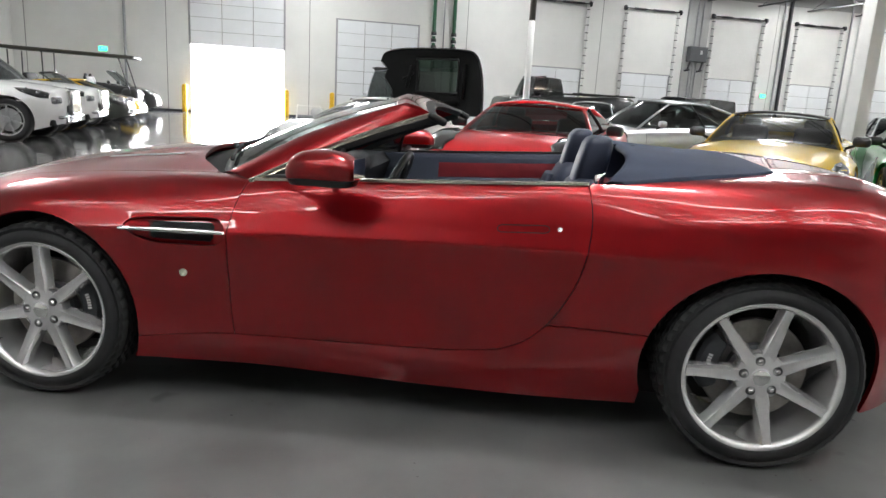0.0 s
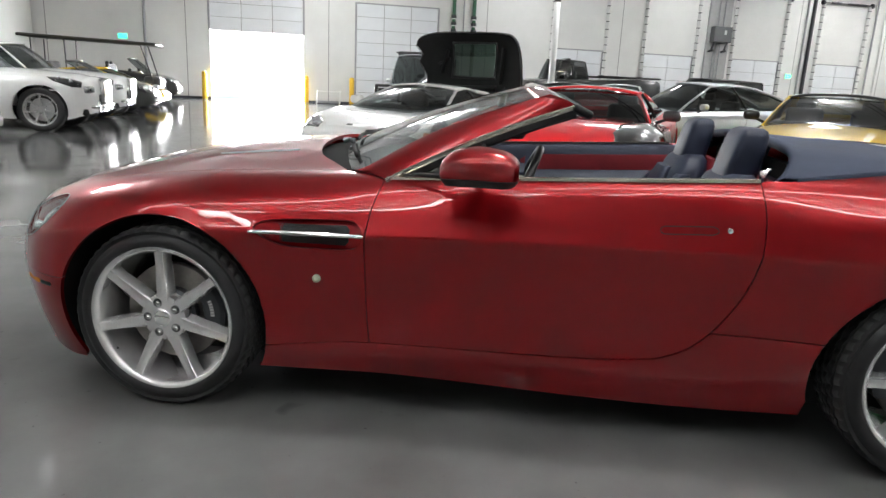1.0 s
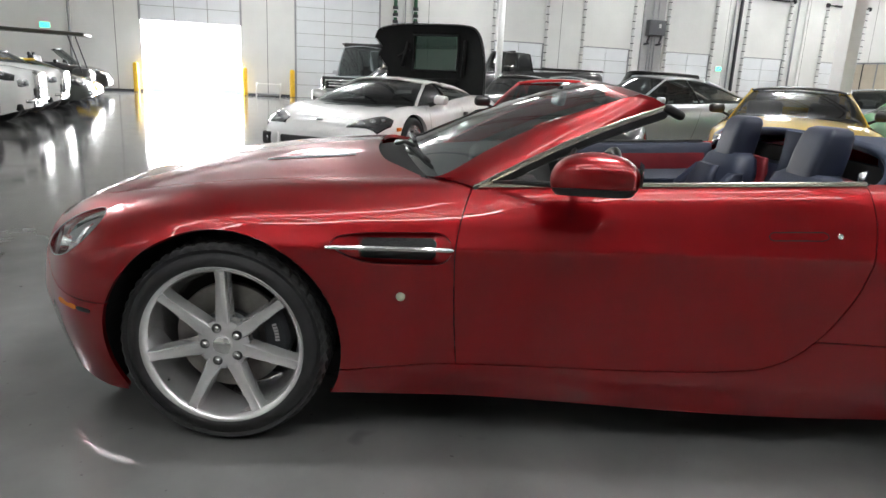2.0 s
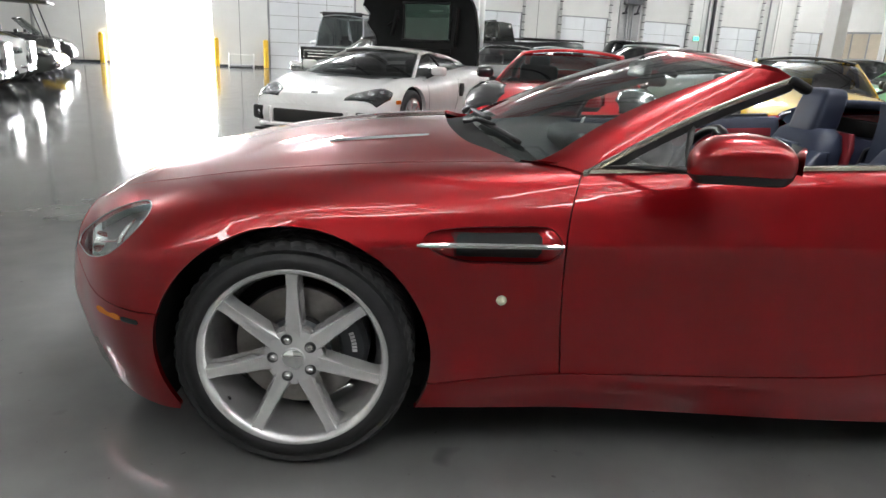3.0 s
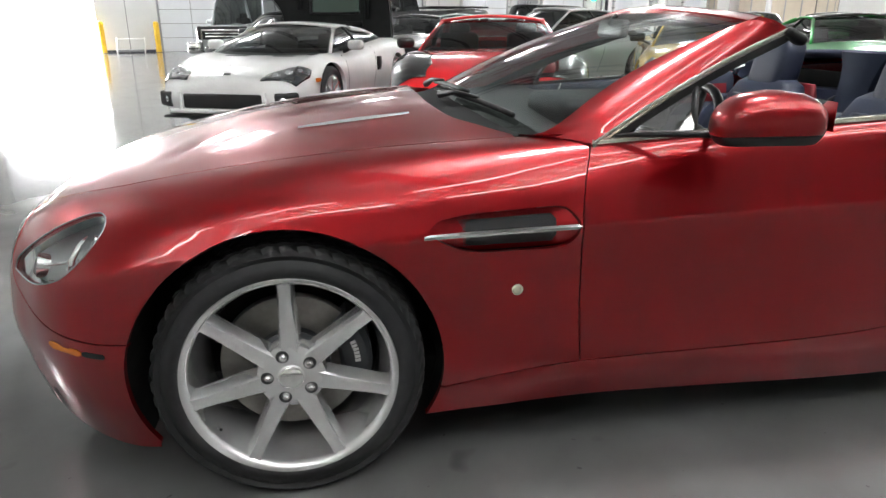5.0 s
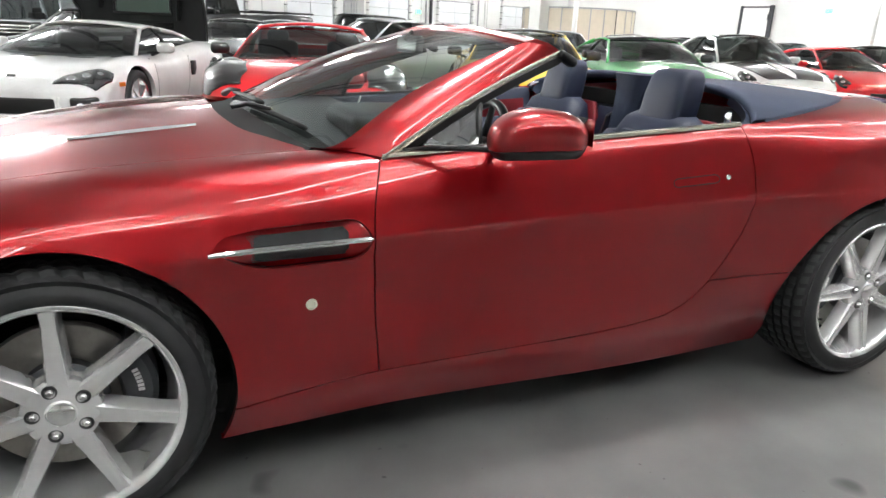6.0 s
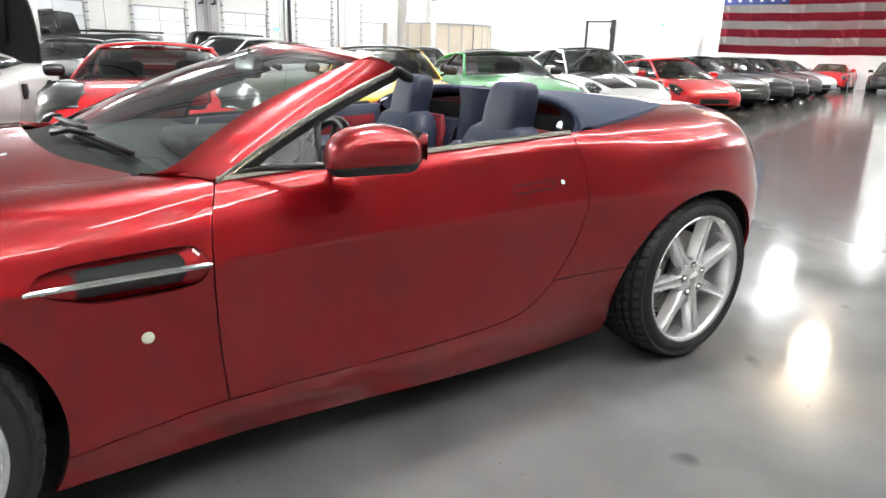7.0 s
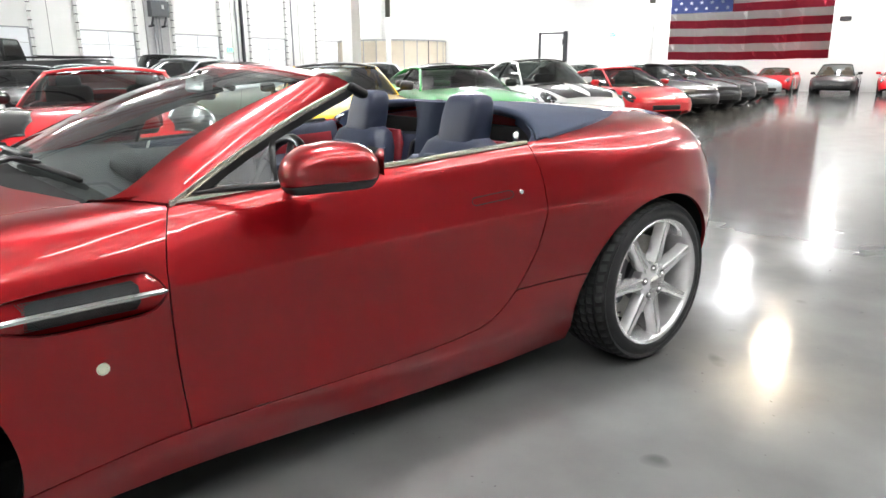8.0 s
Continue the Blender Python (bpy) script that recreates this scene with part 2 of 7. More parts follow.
class Skin:
    """A car's outer skin: sections from sill to middle line, at stations along x. A place on it is (x, h): h is the height up to the
    shoulder, and above it the shoulder's height plus the way inwards."""

    def __init__(self, xs, ws, zs, shoulder):
        self.xs, self.ws, self.zs, self.k = np.array(xs), np.array(ws, float), np.array(zs, float), shoulder

    def section(self, x):
        w = np.stack([pchip(self.xs, c, x) for c in self.ws], -1)
        z = np.stack([pchip(self.xs, c, x) for c in self.zs], -1)
        return w, z

    def belt(self, x):
        return pchip(self.xs, self.zs[self.k], x), pchip(self.xs, self.ws[self.k], x)

    def points(self, x, h):
        """(w, z) for arrays of x and h."""
        x, h = np.atleast_1d(np.asarray(x, float)), np.atleast_1d(np.asarray(h, float))
        w, z = self.section(x)
        n, k = w.shape[1], self.k
        key = np.concatenate([z[:, : k + 1], z[:, k : k + 1] + w[:, k : k + 1] - w[:, k + 1 :]], 1)
        # tangents by arc so that the section is one smooth curve
        seg = np.hypot(np.diff(w, axis=1), np.diff(z, axis=1)) + 1e-9
        s = np.concatenate([np.zeros((len(x), 1)), np.cumsum(seg, 1)], 1)

        def tangents(v):
            d = np.diff(v, axis=1) / seg
            t = np.empty_like(v)
            t[:, 1:-1] = (d[:, :-1] * seg[:, 1:] + d[:, 1:] * seg[:, :-1]) / (seg[:, 1:] + seg[:, :-1])
            t[:, 0], t[:, -1] = d[:, 0], d[:, -1]
            return t

        tw, tz = tangents(w), tangents(z)
        tz[:, -1] = 0
        rows = np.arange(len(x))

        def curve(q):
            i = np.clip((s <= q[:, None]).sum(1) - 1, 0, n - 2)
            L = seg[rows, i]
            t = np.clip((q - s[rows, i]) / L, 0, 1)
            a, b, c, d = 2 * t**3 - 3 * t**2 + 1, (t**3 - 2 * t**2 + t) * L, -2 * t**3 + 3 * t**2, (t**3 - t**2) * L
            return (a * w[rows, i] + b * tw[rows, i] + c * w[rows, i + 1] + d * tw[rows, i + 1],
                    a * z[rows, i] + b * tz[rows, i] + c * z[rows, i + 1] + d * tz[rows, i + 1])

        lo, hi = np.zeros(len(x)), s[:, -1].copy()
        zb, wb = z[:, k], w[:, k]
        top = h > zb
        for _ in range(34):
            mid = (lo + hi) / 2
            cw, cz = curve(mid)
            past = np.where(mid > s[:, k], zb + wb - cw, cz)
            past = np.where((mid > s[:, k]) & ~top, 1e9, np.where((mid <= s[:, k]) & top, -1e9, past))
            hi = np.where(past >= h, mid, hi)
            lo = np.where(past >= h, lo, mid)
        return curve((lo + hi) / 2)


from mathutils.geometry import delaunay_2d_cdt


def resample(poly, step):
    out = []
    for a, b in zip(poly, poly[1:] + poly[:1]):
        d = math.dist(a, b)
        n = max(1, int(round(d / step)))
        out += [(a[0] + (b[0] - a[0]) * i / n, a[1] + (b[1] - a[1]) * i / n) for i in range(n)]
    return out


def inset(poly, gap):
    area = sum(a[0] * b[1] - b[0] * a[1] for a, b in zip(poly, poly[1:] + poly[:1]))
    sgn = 1 if area > 0 else -1
    out = []
    n = len(poly)
    for i, p in enumerate(poly):
        a, b = poly[i - 1], poly[(i + 1) % n]
        dx, dy = b[0] - a[0], b[1] - a[1]
        L = math.hypot(dx, dy) or 1
        out.append((p[0] - dy / L * gap * sgn, p[1] + dx / L * gap * sgn))
    return out


def fill_area(outer, holes, step, lines=()):
    """Triangles over a flat outline with holes: points, faces and the outline loops."""
    pts, edges, loops = [], [], []
    for loop in [outer] + holes:
        start = len(pts)
        pts += loop
        n = len(loop)
        edges += [(start + i, start + (i + 1) % n) for i in range(n)]
    P = np.array(outer)
    lo, hi = P.min(0), P.max(0)
    gx, gy = np.meshgrid(np.arange(lo[0] + step / 2, hi[0], step), np.arange(lo[1] + step / 2, hi[1], step))
    g = np.stack([gx.ravel(), gy.ravel()], 1)

    def inside(loop):
        L = np.array(loop)
        A, B = L, np.roll(L, -1, 0)
        c = np.zeros(len(g), bool)
        near = np.full(len(g), 1e9)
        for a, b in zip(A, B):
            cond = (a[1] > g[:, 1]) != (b[1] > g[:, 1])
            if a[1] != b[1]:
                c ^= cond & (g[:, 0] < (b[0] - a[0]) * (g[:, 1] - a[1]) / (b[1] - a[1]) + a[0])
            near = np.minimum(near, np.hypot(g[:, 0] - a[0], g[:, 1] - a[1]))
        return c, near

    ok, near = inside(outer)
    ok &= near > step * 0.55
    for hloop in holes:
        c, near = inside(hloop)
        ok &= ~c & (near > step * 0.55)
    grid = g[ok]
    for line in lines:
        g = np.array(resample(list(line), step)[: -max(1, int(round(math.dist(line[-1], line[0]) / step)))] + [line[-1]])
        ok, near = inside(outer)
        ok &= near > step * 0.4
        for hloop in holes:
            c, near = inside(hloop)
            ok &= ~c & (near > step * 0.4)
        if not ok.any():
            continue
        start = len(pts)
        num = np.cumsum(ok) - 1
        pts = pts + [tuple(p) for p in g[ok]]
        edges += [(start + num[i], start + num[i + 1]) for i in range(len(g) - 1) if ok[i] and ok[i + 1]]
        for p in g[ok]:
            grid = grid[np.hypot(grid[:, 0] - p[0], grid[:, 1] - p[1]) > step * 0.5]
    pts = pts + [tuple(p) for p in grid]
    v, e, f, ov, oe, of = delaunay_2d_cdt([Vector(p) for p in pts], edges, [], 1, 1e-6)
    V = np.array([tuple(p) for p in v])
    F = np.array([tuple(q) for q in f], int).reshape(-1, 3)
    g = V[F].mean(1)
    keep, _ = inside(outer)
    for hloop in holes:
        c, _ = inside(hloop)
        keep &= ~c
    F = F[keep]
    return V, F


def rim_edges(F):
    count = {}
    for a, b, c in F:
        for p, q in ((a, b), (b, c), (c, a)):
            count[(p, q)] = count.get((p, q), 0) + 1
    return [(p, q) for (p, q) in count if (q, p) not in count]


def skin_panel(name, skin, mid_y, side, outer, holes, step, mat, parent, label="", lip=0.012, gap=0.0, lift=None, rise=0.0, lines=()):
    """A body panel cut from a skin, with its edges turned inwards. side: -1 towards -y, +1 towards +y."""
    if gap:
        outer = inset(outer, gap)
        holes = [inset(h, -gap) for h in holes]
    V, F = fill_area(outer, holes, step, lines)
    w, z = skin.points(V[:, 0], V[:, 1])
    if lift is not None:
        w, z = lift(V[:, 0], V[:, 1], w, z)
    P = np.stack([V[:, 0], mid_y + side * w, z + rise], 1)
    tri = P[F]
    nrm = np.cross(tri[:, 1] - tri[:, 0], tri[:, 2] - tri[:, 0])
    if side * nrm[:, 1].sum() + nrm[:, 2].sum() < 0:
        F = F[:, ::-1]
        nrm = -nrm
    vn = np.zeros_like(P)
    for k in range(3):
        np.add.at(vn, F[:, k], nrm)
    vn /= np.linalg.norm(vn, axis=1, keepdims=True) + 1e-12
    faces = [tuple(f) for f in F]
    verts = [tuple(p) for p in P]
    if lip:
        ids = {}
        for a, b in rim_edges(F):
            # a separate ring keeps the outer shading clean
            quad = []
            for q, depth in ((b, 0), (a, 0), (a, lip), (b, lip)):
                if (q, depth) not in ids:
                    ids[(q, depth)] = len(verts)
                    verts.append(tuple(P[q] - vn[q] * depth))
                quad.append(ids[(q, depth)])
            faces.append(tuple(quad))
    return mesh_object(name, verts, faces, mat, parent, label)


def arc(cx, cz, r, a0, a1, n=40):
    return [(cx + r * math.cos(radians(a0 + (a1 - a0) * i / n)), cz + r * math.sin(radians(a0 + (a1 - a0) * i / n))) for i in range(n + 1)]


# the hall: floor, walls, ceiling
U0, U1, V0, V1, TOP = -9.6, 40.0, -19.0, 29.4, 7.6
HALL = at_uv(0, 0)


def placed(ob, m=HALL):
    ob.matrix_basis = m
    return ob


bm = bmesh.new()
bmesh.ops.create_grid(bm, x_segments=1, y_segments=1, size=1.0)
bmesh.ops.transform(bm, matrix=Matrix.Diagonal((400, 400, 1, 1)), verts=bm.verts)
ground = part("ground", bm, ASPHALT)
ground.location = (0, 0, -0.02)
tagged(ground, "sunlit grey asphalt yard outside the open gate", "ground", kind="structure")
bm = box((U0, V0, -0.015), (U1, V1 + 0.25, 0.0))
floor = placed(part("floor", bm, FLOOR))
tagged(floor, "polished grey concrete floor with faint stains", "floor", kind="structure")

GATE = (-2.72, 1.20, 2.9)
bm = bmesh.new()
add_box(bm, (U0 - 0.25, V1, 0), (GATE[0], V1 + 0.25, TOP))
add_box(bm, (GATE[1], V1, 0), (U1 + 0.25, V1 + 0.25, TOP))
add_box(bm, (GATE[0], V1, GATE[2] + 0.9), (GATE[1], V1 + 0.25, TOP))
wall_dock = placed(part("wall_dock", bm, WHITE_WALL))
tagged(wall_dock, "tall white tilt-up concrete wall with dock doors", "wall", kind="structure")
wall_flag = placed(part("wall_flag", box((U1, V0, 0), (U1 + 0.25, V1, TOP)), WHITE_WALL))
tagged(wall_flag, "tall plain white painted wall", "wall", kind="structure")
wall_side = placed(part("wall_side", box((U0 - 0.25, V0, 0), (U0, V1, TOP)), WHITE_WALL))
tagged(wall_side, "tall plain white painted side wall", "wall", kind="structure")
# unseen end wall; its distance is set by how it lights the red car
wall_back = placed(part("wall_back", box((U0 - 0.25, V0 - 0.25, 0), (U1 + 0.25, V0, TOP)), WHITE_WALL))
tagged(wall_back, "unseen plain white wall closing the hall", "wall", kind="structure")
ceiling = placed(part("ceiling", box((U0 - 0.25, V0 - 0.25, TOP), (U1 + 0.25, V1 + 0.25, TOP + 0.3)), CEILING))
tagged(ceiling, "pale corrugated steel roof deck", "ceiling", kind="structure")

# high-bay lamps
def bay_lamp(u, v, z=6.4, tone=(1.0, 0.985, 0.96), down=40, up_power=62, size=(1.5, 0.6)):
    lamp = empty("bay_lamp", at_uv(u, v, z), "white rectangular high-bay lamp under the roof" if size[1] > 0.3 else "long white strip lamp under the roof", "ceiling lamp", "hall lamps" if size[1] > 0.3 else "strip lamps")
    a, b = size[0] / 2, size[1] / 2
    part("housing", box((-a - 0.04, -b - 0.04, 0.02), (a + 0.04, b + 0.04, 0.10), 0.015), WHITE_STEEL, lamp)
    part("diffuser", box((-a - 0.01, -b - 0.01, -0.005), (a + 0.01, b + 0.01, 0.02)), LAMP_GLOW, lamp, "glowing warm white diffuser")
    for s in (-0.4 * a, 0.4 * a):
        part("hanger", tube([(s, 0, 0.10), (s, 0, TOP - z)], 0.008, 6), DARK_STEEL, lamp)
    d = bpy.data.lights.new("bay_light", "AREA")
    d.shape, d.size, d.size_y = "RECTANGLE", size[0], size[1]
    d.energy = down
    d.color = tone
    lt = new("bay_light", d)
    lt.parent = lamp
    lt.location = (0, 0, -0.012)
    # added upward fill that brightens the deck, not part of the fixture
    e = bpy.data.lights.new("ceiling_fill", "AREA")
    e.shape, e.size, e.size_y = "RECTANGLE", size[0] * 0.75, size[1] * 0.77
    e.energy = up_power
    e.color = tone
    up = new("ceiling_fill", e)
    up.parent = lamp
    up.matrix_basis = pose(0, 0, 0.115, 180, 0, 0)
    return lamp


for v, down, up_power in ((-2.9, 1.8, 9), (-5.6, 3.4, 28)):
    for u in (-6.2, -2.2, 1.8, 5.8, 9.8, 13.8):
        bay_lamp(u, v, down=down, up_power=up_power, size=(3.2, 0.15))
# unseen row, added to light the near side and the flag wall
for u in (19.0, 25.0, 31.0, 37.0):
    bay_lamp(u, -9.5, down=30, up_power=80)
# row at 26.5 and columns 32.5, 37.2 are added to brighten the walls
for u in (-6.0, 2.5, 11.0, 19.4, 27.0, 32.5, 37.2):
    for v, z in ((0.2, 6.4), (9.8, 6.4), (19.2, 6.9), (26.5, 7.2)):
        if (u, v) in ((11.0, 0.2), (2.5, 9.8), (-6.0, 0.2), (-6.0, 26.5), (-6.0, 19.2), (32.5, 0.2)):
            continue
        bay_lamp(u, v + (2.2 if u == 27.0 and v == 0.2 else 0.0), z, (1.0, 0.80, 0.55) if (u, v) == (19.4, 0.2) else (1.0, 0.985, 0.96), 26 if v > 26 else 40, 36 if v > 26 else 62)

# daylight that the open gate lets in
g = bpy.data.lights.new("gate_daylight", "AREA")
g.shape, g.size, g.size_y = "RECTANGLE", GATE[1] - GATE[0] - 0.1, 3.5
g.energy = 640
g.color = (1.0, 0.98, 0.96)
gate_light = new("gate_daylight", g)
gate_light.matrix_basis = at_uv((GATE[0] + GATE[1]) / 2, V1 + 0.3, 1.85) @ pose(0, 0, 0, -90, 0, 0)

# added pale backdrop outside: bounces sun so the gate and its reflection go white
yard = placed(part("backdrop", add_box(box((-30, 52, 0), (40, 53, 9.0)), (-30, 51.9, 8.8), (40, 53.1, 9.2)), material("backdrop_bounce", (0.75, 0.74, 0.72), 0.8, vary=0.03)))
tagged(yard, "added pale backdrop that keeps the open gate white", "building", kind="structure")


# dock wall: doors, tracks, joints, pipes
def hall_part(name, bm, mat, parent=None, label=""):
    ob = part(name, bm, mat, parent, label)
    if parent is None:
        ob.matrix_basis = HALL
    return ob


joint_u = (-9.1, -3.69, 2.32, 9.6, 16.45, 26.45, 31.9, 36.9)
for u in joint_u:
    o = part("panel_joint", box((u - 0.014, V1 - 0.004, 0.1), (u + 0.014, V1 + 0.01, TOP)), WALL_GROOVE, wall_dock)
o = part("upper_band", box((U0, V1 - 0.03, 6.95), (U1, V1 - 0.001, TOP)), material("grey_upper_wall", (0.36, 0.36, 0.35), 0.7, vary=0.05), wall_dock, "grey band under the roof")
base = hall_part("baseboard", box((U0, V1 - 0.03, 0), (GATE[0] - 0.05, V1 - 0.001, 0.10)), material("dark_base", (0.05, 0.055, 0.07), 0.6))
tagged(base, "dark strip along the foot of the wall", "baseboard", kind="structure")
base2 = hall_part("baseboard", box((GATE[1] + 0.05, V1 - 0.03, 0), (U1, V1 - 0.001, 0.10)), material("dark_base_b", (0.05, 0.055, 0.07), 0.6))
tagged(base2, "dark strip along the foot of the wall", "baseboard", kind="structure")


def sectional_door(name, u0, u1, z1, rows, cols, label, z0=0.0, tracks=None):
    """A closed sectional door: panels with recessed joints in a dark frame, and lift tracks above."""
    d = empty(name, at_uv(u0, V1), label, "door", kind="structure")
    w = u1 - u0
    part("door_frame", add_box(add_box(box((-0.07, -0.05, z0), (0.0, 0.02, z1)), (w, -0.05, z0), (w + 0.07, 0.02, z1)), (-0.07, -0.05, z1), (w + 0.07, 0.02, z1 + 0.05)), STEEL, d)
    ph, pw = (z1 - z0) / rows, w / cols
    share = None
    for r in range(rows):
        for c in range(cols):
            if share is None:
                bm = bmesh.new()
                add_box(bm, (0.012, -0.045, 0.008), (pw - 0.012, -0.005, ph - 0.008), 0.006)
                o = part("door_panel", bm, DOOR_PANEL, d)
                share = o.data
            else:
                o = new("door_panel", share)
                o.parent = d
            o.location = (c * pw, 0, z0 + r * ph)
    part("door_backing", box((0, -0.012, z0), (w, -0.002, z1)), WALL_GROOVE, d)
    if tracks:
        for x in (-0.12, w + 0.12):
            t = part("lift_track", add_box(box((x - 0.05, -0.16, z0), (x - 0.025, -0.05, tracks)), (x + 0.025, -0.16, z0), (x + 0.05, -0.05, tracks)), WHITE_STEEL, d, "white steel lift track")
            z = 0.4
            while z < tracks - 0.1:
                part("track_bracket", box((x - 0.06, -0.17, z), (x + 0.06, -0.045, z + 0.035)), DARK_STEEL, t)
                z += 0.36
        part("spring_shaft", tube([(-0.25, -0.14, tracks), (w + 0.25, -0.14, tracks)], 0.03, 8), DARK_STEEL, d)
        for x in (0.3, w / 2, w - 0.75):
            part("spring", tube([(x, -0.14, tracks), (x + 0.6, -0.14, tracks)], 0.055, 10), DARK_STEEL, d)
        for x in (-0.2, w + 0.2):
            part("cable_drum", tube([(x - 0.05, -0.14, tracks), (x + 0.05, -0.14, tracks)], 0.12, 14), DARK_STEEL, d)
    return d


sectional_door("door_1", 3.55, 7.25, 4.40, 8, 3, "tall white sectional drive-in door, closed", tracks=None)
for i, (a, b) in enumerate(((12.95, 15.5), (17.78, 20.42), (22.72, 25.45), (27.75, 30.38), (33.2, 35.9))):
    sectional_door("door_%d" % (i + 2), a, b, 2.98, 5, 2, "white sectional dock door with tall lift tracks", tracks=6.08)
# the raised gate: its lowest section hangs in the top of the opening
sectional_door("door_7", GATE[0], GATE[1], 6.3, 6, 3, "white sectional gate, raised to let daylight in", z0=GATE[2])

# grey pier with electric cabinet and conduits
pier = hall_part("wall_pier", box((21.10, V1 - 0.12, 0), (22.35, V1 - 0.002, 6.95), 0.01), material("grey_pier", (0.36, 0.36, 0.36), 0.6, vary=0.06))
tagged(pier, "grey painted pier on the dock wall", "pier", kind="structure")
cab = empty("electric_cabinet", at_uv(21.25, V1 - 0.12), "grey steel electrical cabinet with conduits on a pier", "cabinet")
part("cabinet_body", box((0, -0.35, 3.75), (1.0, -0.001, 4.5), 0.02), GREY_BOX, cab)
part("cabinet_door", box((0.06, -0.37, 3.82), (0.94, -0.351, 4.44), 0.006), GREY_BOX, cab)
part("warning_label", box((0.55, -0.376, 4.12), (0.68, -0.3705, 4.32)), LETTER, cab, "pale label plate")
for x in (0.08, 0.8):
    part("cabinet_bracket", add_tube(tube([(x, -0.30, 3.75), (x - 0.12, -0.30, 3.35)], 0.05, 8), [(x, -0.30, 3.35), (x - 0.12, -0.05, 3.30)], 0.05, 8), DARK_STEEL, cab)
for x in (0.25, 0.42, 0.60):
    part("conduit", tube([(x, -0.05, 0.0), (x, -0.05, 3.74)], 0.03, 8), STEEL, cab)
for x in (0.35, 0.65):
    part("conduit", tube([(x, -0.05, 4.51), (x, -0.05, 6.95)], 0.035, 8), STEEL, cab)

for u in (7.97, 8.92):
    pipe = empty("standpipe", at_uv(u, V1 - 0.16), "green painted vertical sprinkler pipe with dark couplings", "pipe", "sprinkler pipes")
    part("riser", tube([(0, 0, 0), (0, 0, TOP)], 0.085, 14), GREEN_PIPE, pipe)
    for z in (3.45, 3.75, 4.05):
        part("coupling", tube([(0, 0, z), (0, 0, z + 0.14)], 0.12, 14), DARK_STEEL, pipe)
        part("band", tube([(0, 0, z - 0.05), (0, 0, z - 0.01)], 0.105, 14), WHITE_STEEL, pipe)
for u, r, m in ((-5.31, 0.06, STEEL), (26.75, 0.05, STEEL), (27.12, 0.09, DARK_STEEL), (31.0, 0.05, STEEL), (31.6, 0.05, WHITE_STEEL), (8.45, 0.03, STEEL)):
    o = hall_part("downpipe", tube([(u, V1 - 0.10, 0), (u, V1 - 0.10, TOP)], r, 12), m)
    tagged(o, "vertical metal pipe on the white wall", "pipe")
for u in (-2.98, 1.32, 3.34):
    b = empty("bollard", at_uv(u, V1 - 0.30), "yellow painted steel bollard beside the gate", "bollard", "yellow bollards")
    part("post", lathe([(0.0, 0), (0.11, 0), (0.11, 1.10), (0.09, 1.16), (0.05, 1.185), (0.0, 1.19)], 20), YELLOW_POST, b, smooth=True, sharp=40).rotation_euler = (radians(90), 0, 0)
    part("foot_plate", box((-0.15, -0.15, 0.0), (0.15, 0.15, 0.012)), DARK_STEEL, b)
# low white tube rack by the bollards
rack = empty("tube_rack", at_uv(2.3, V1 - 0.7), "low white tubular rack on the floor", "rack")
for x in (-0.55, 0.45):
    part("rack_hoop", tube([(x, -0.15, 0.0), (x + 0.03, -0.12, 0.5), (x + 0.05, 0.0, 0.56), (x + 0.06, 0.2, 0.56)], 0.025, 8), WHITE_STEEL, rack, smooth=True)
for z in (0.08, 0.54):
    part("rack_bar", tube([(-0.52, -0.08, z), (0.5, -0.08, z)], 0.02, 8), WHITE_STEEL, rack)
part("rack_tray", box((-0.5, -0.1, 0.04), (0.45, 0.2, 0.14), 0.02), STEEL, rack)

# exit signs
def exit_sign(u, v, z, turn=0.0):
    s = empty("exit_sign", at_uv(u, v, z, turn), "green lit exit sign on a white wall", "exit sign", "exit signs")
    part("sign_case", box((-0.20, -0.05, -0.12), (0.20, 0.0, 0.12), 0.01), WHITE_STEEL, s)
    part("sign_face", box((-0.17, -0.056, -0.09), (0.17, -0.051, 0.09)), EXIT_GLOW, s)
    cu = bpy.data.curves.new("sign_text", "FONT")
    cu.body, cu.size, cu.align_x, cu.align_y, cu.extrude = "EXIT", 0.16, "CENTER", "CENTER", 0.001
    t = new("sign_text", cu)
    t.data.materials.append(WHITE_STEEL)
    t.parent = s
    t.matrix_basis = pose(0, -0.059, 0, 90, 0, 0)


exit_sign(-6.2, V1, 2.45)
exit_sign(26.2, V1, 2.3)
exit_sign(U1, 12.36, 3.1, -90)

# slim posts and the square column
def round_post(u, v, split, r=0.075, name="roof_post"):
    p = empty(name, at_uv(u, v), "slim roof post, white below and dark above", "post", "roof posts")
    part("post_lower", tube([(0, 0, 0), (0, 0, split)], r, 16), WHITE_STEEL, p, smooth=True, )
    part("post_upper", tube([(0, 0, split), (0, 0, TOP)], r * 0.95, 16), material("brown_post", (0.13, 0.115, 0.10), 0.5), p, smooth=True)
    part("base_plate", box((-0.16, -0.16, 0), (0.16, 0.16, 0.02)), DARK_STEEL, p)


round_post(9.3, 20.0, 3.95, 0.11)
round_post(19.6, 13.4, 2.95, 0.09)
round_post(33.6, 8.3, 4.15, 0.15)
col = empty("column", at_uv(12.6, 9.2), "square white painted steel roof column", "column", kind="structure")
part("shaft", box((-0.16, -0.16, 0), (0.16, 0.16, TOP), 0.012), WHITE_STEEL, col)
part("base_plate", box((-0.25, -0.25, 0), (0.25, 0.25, 0.025)), DARK_STEEL, col)

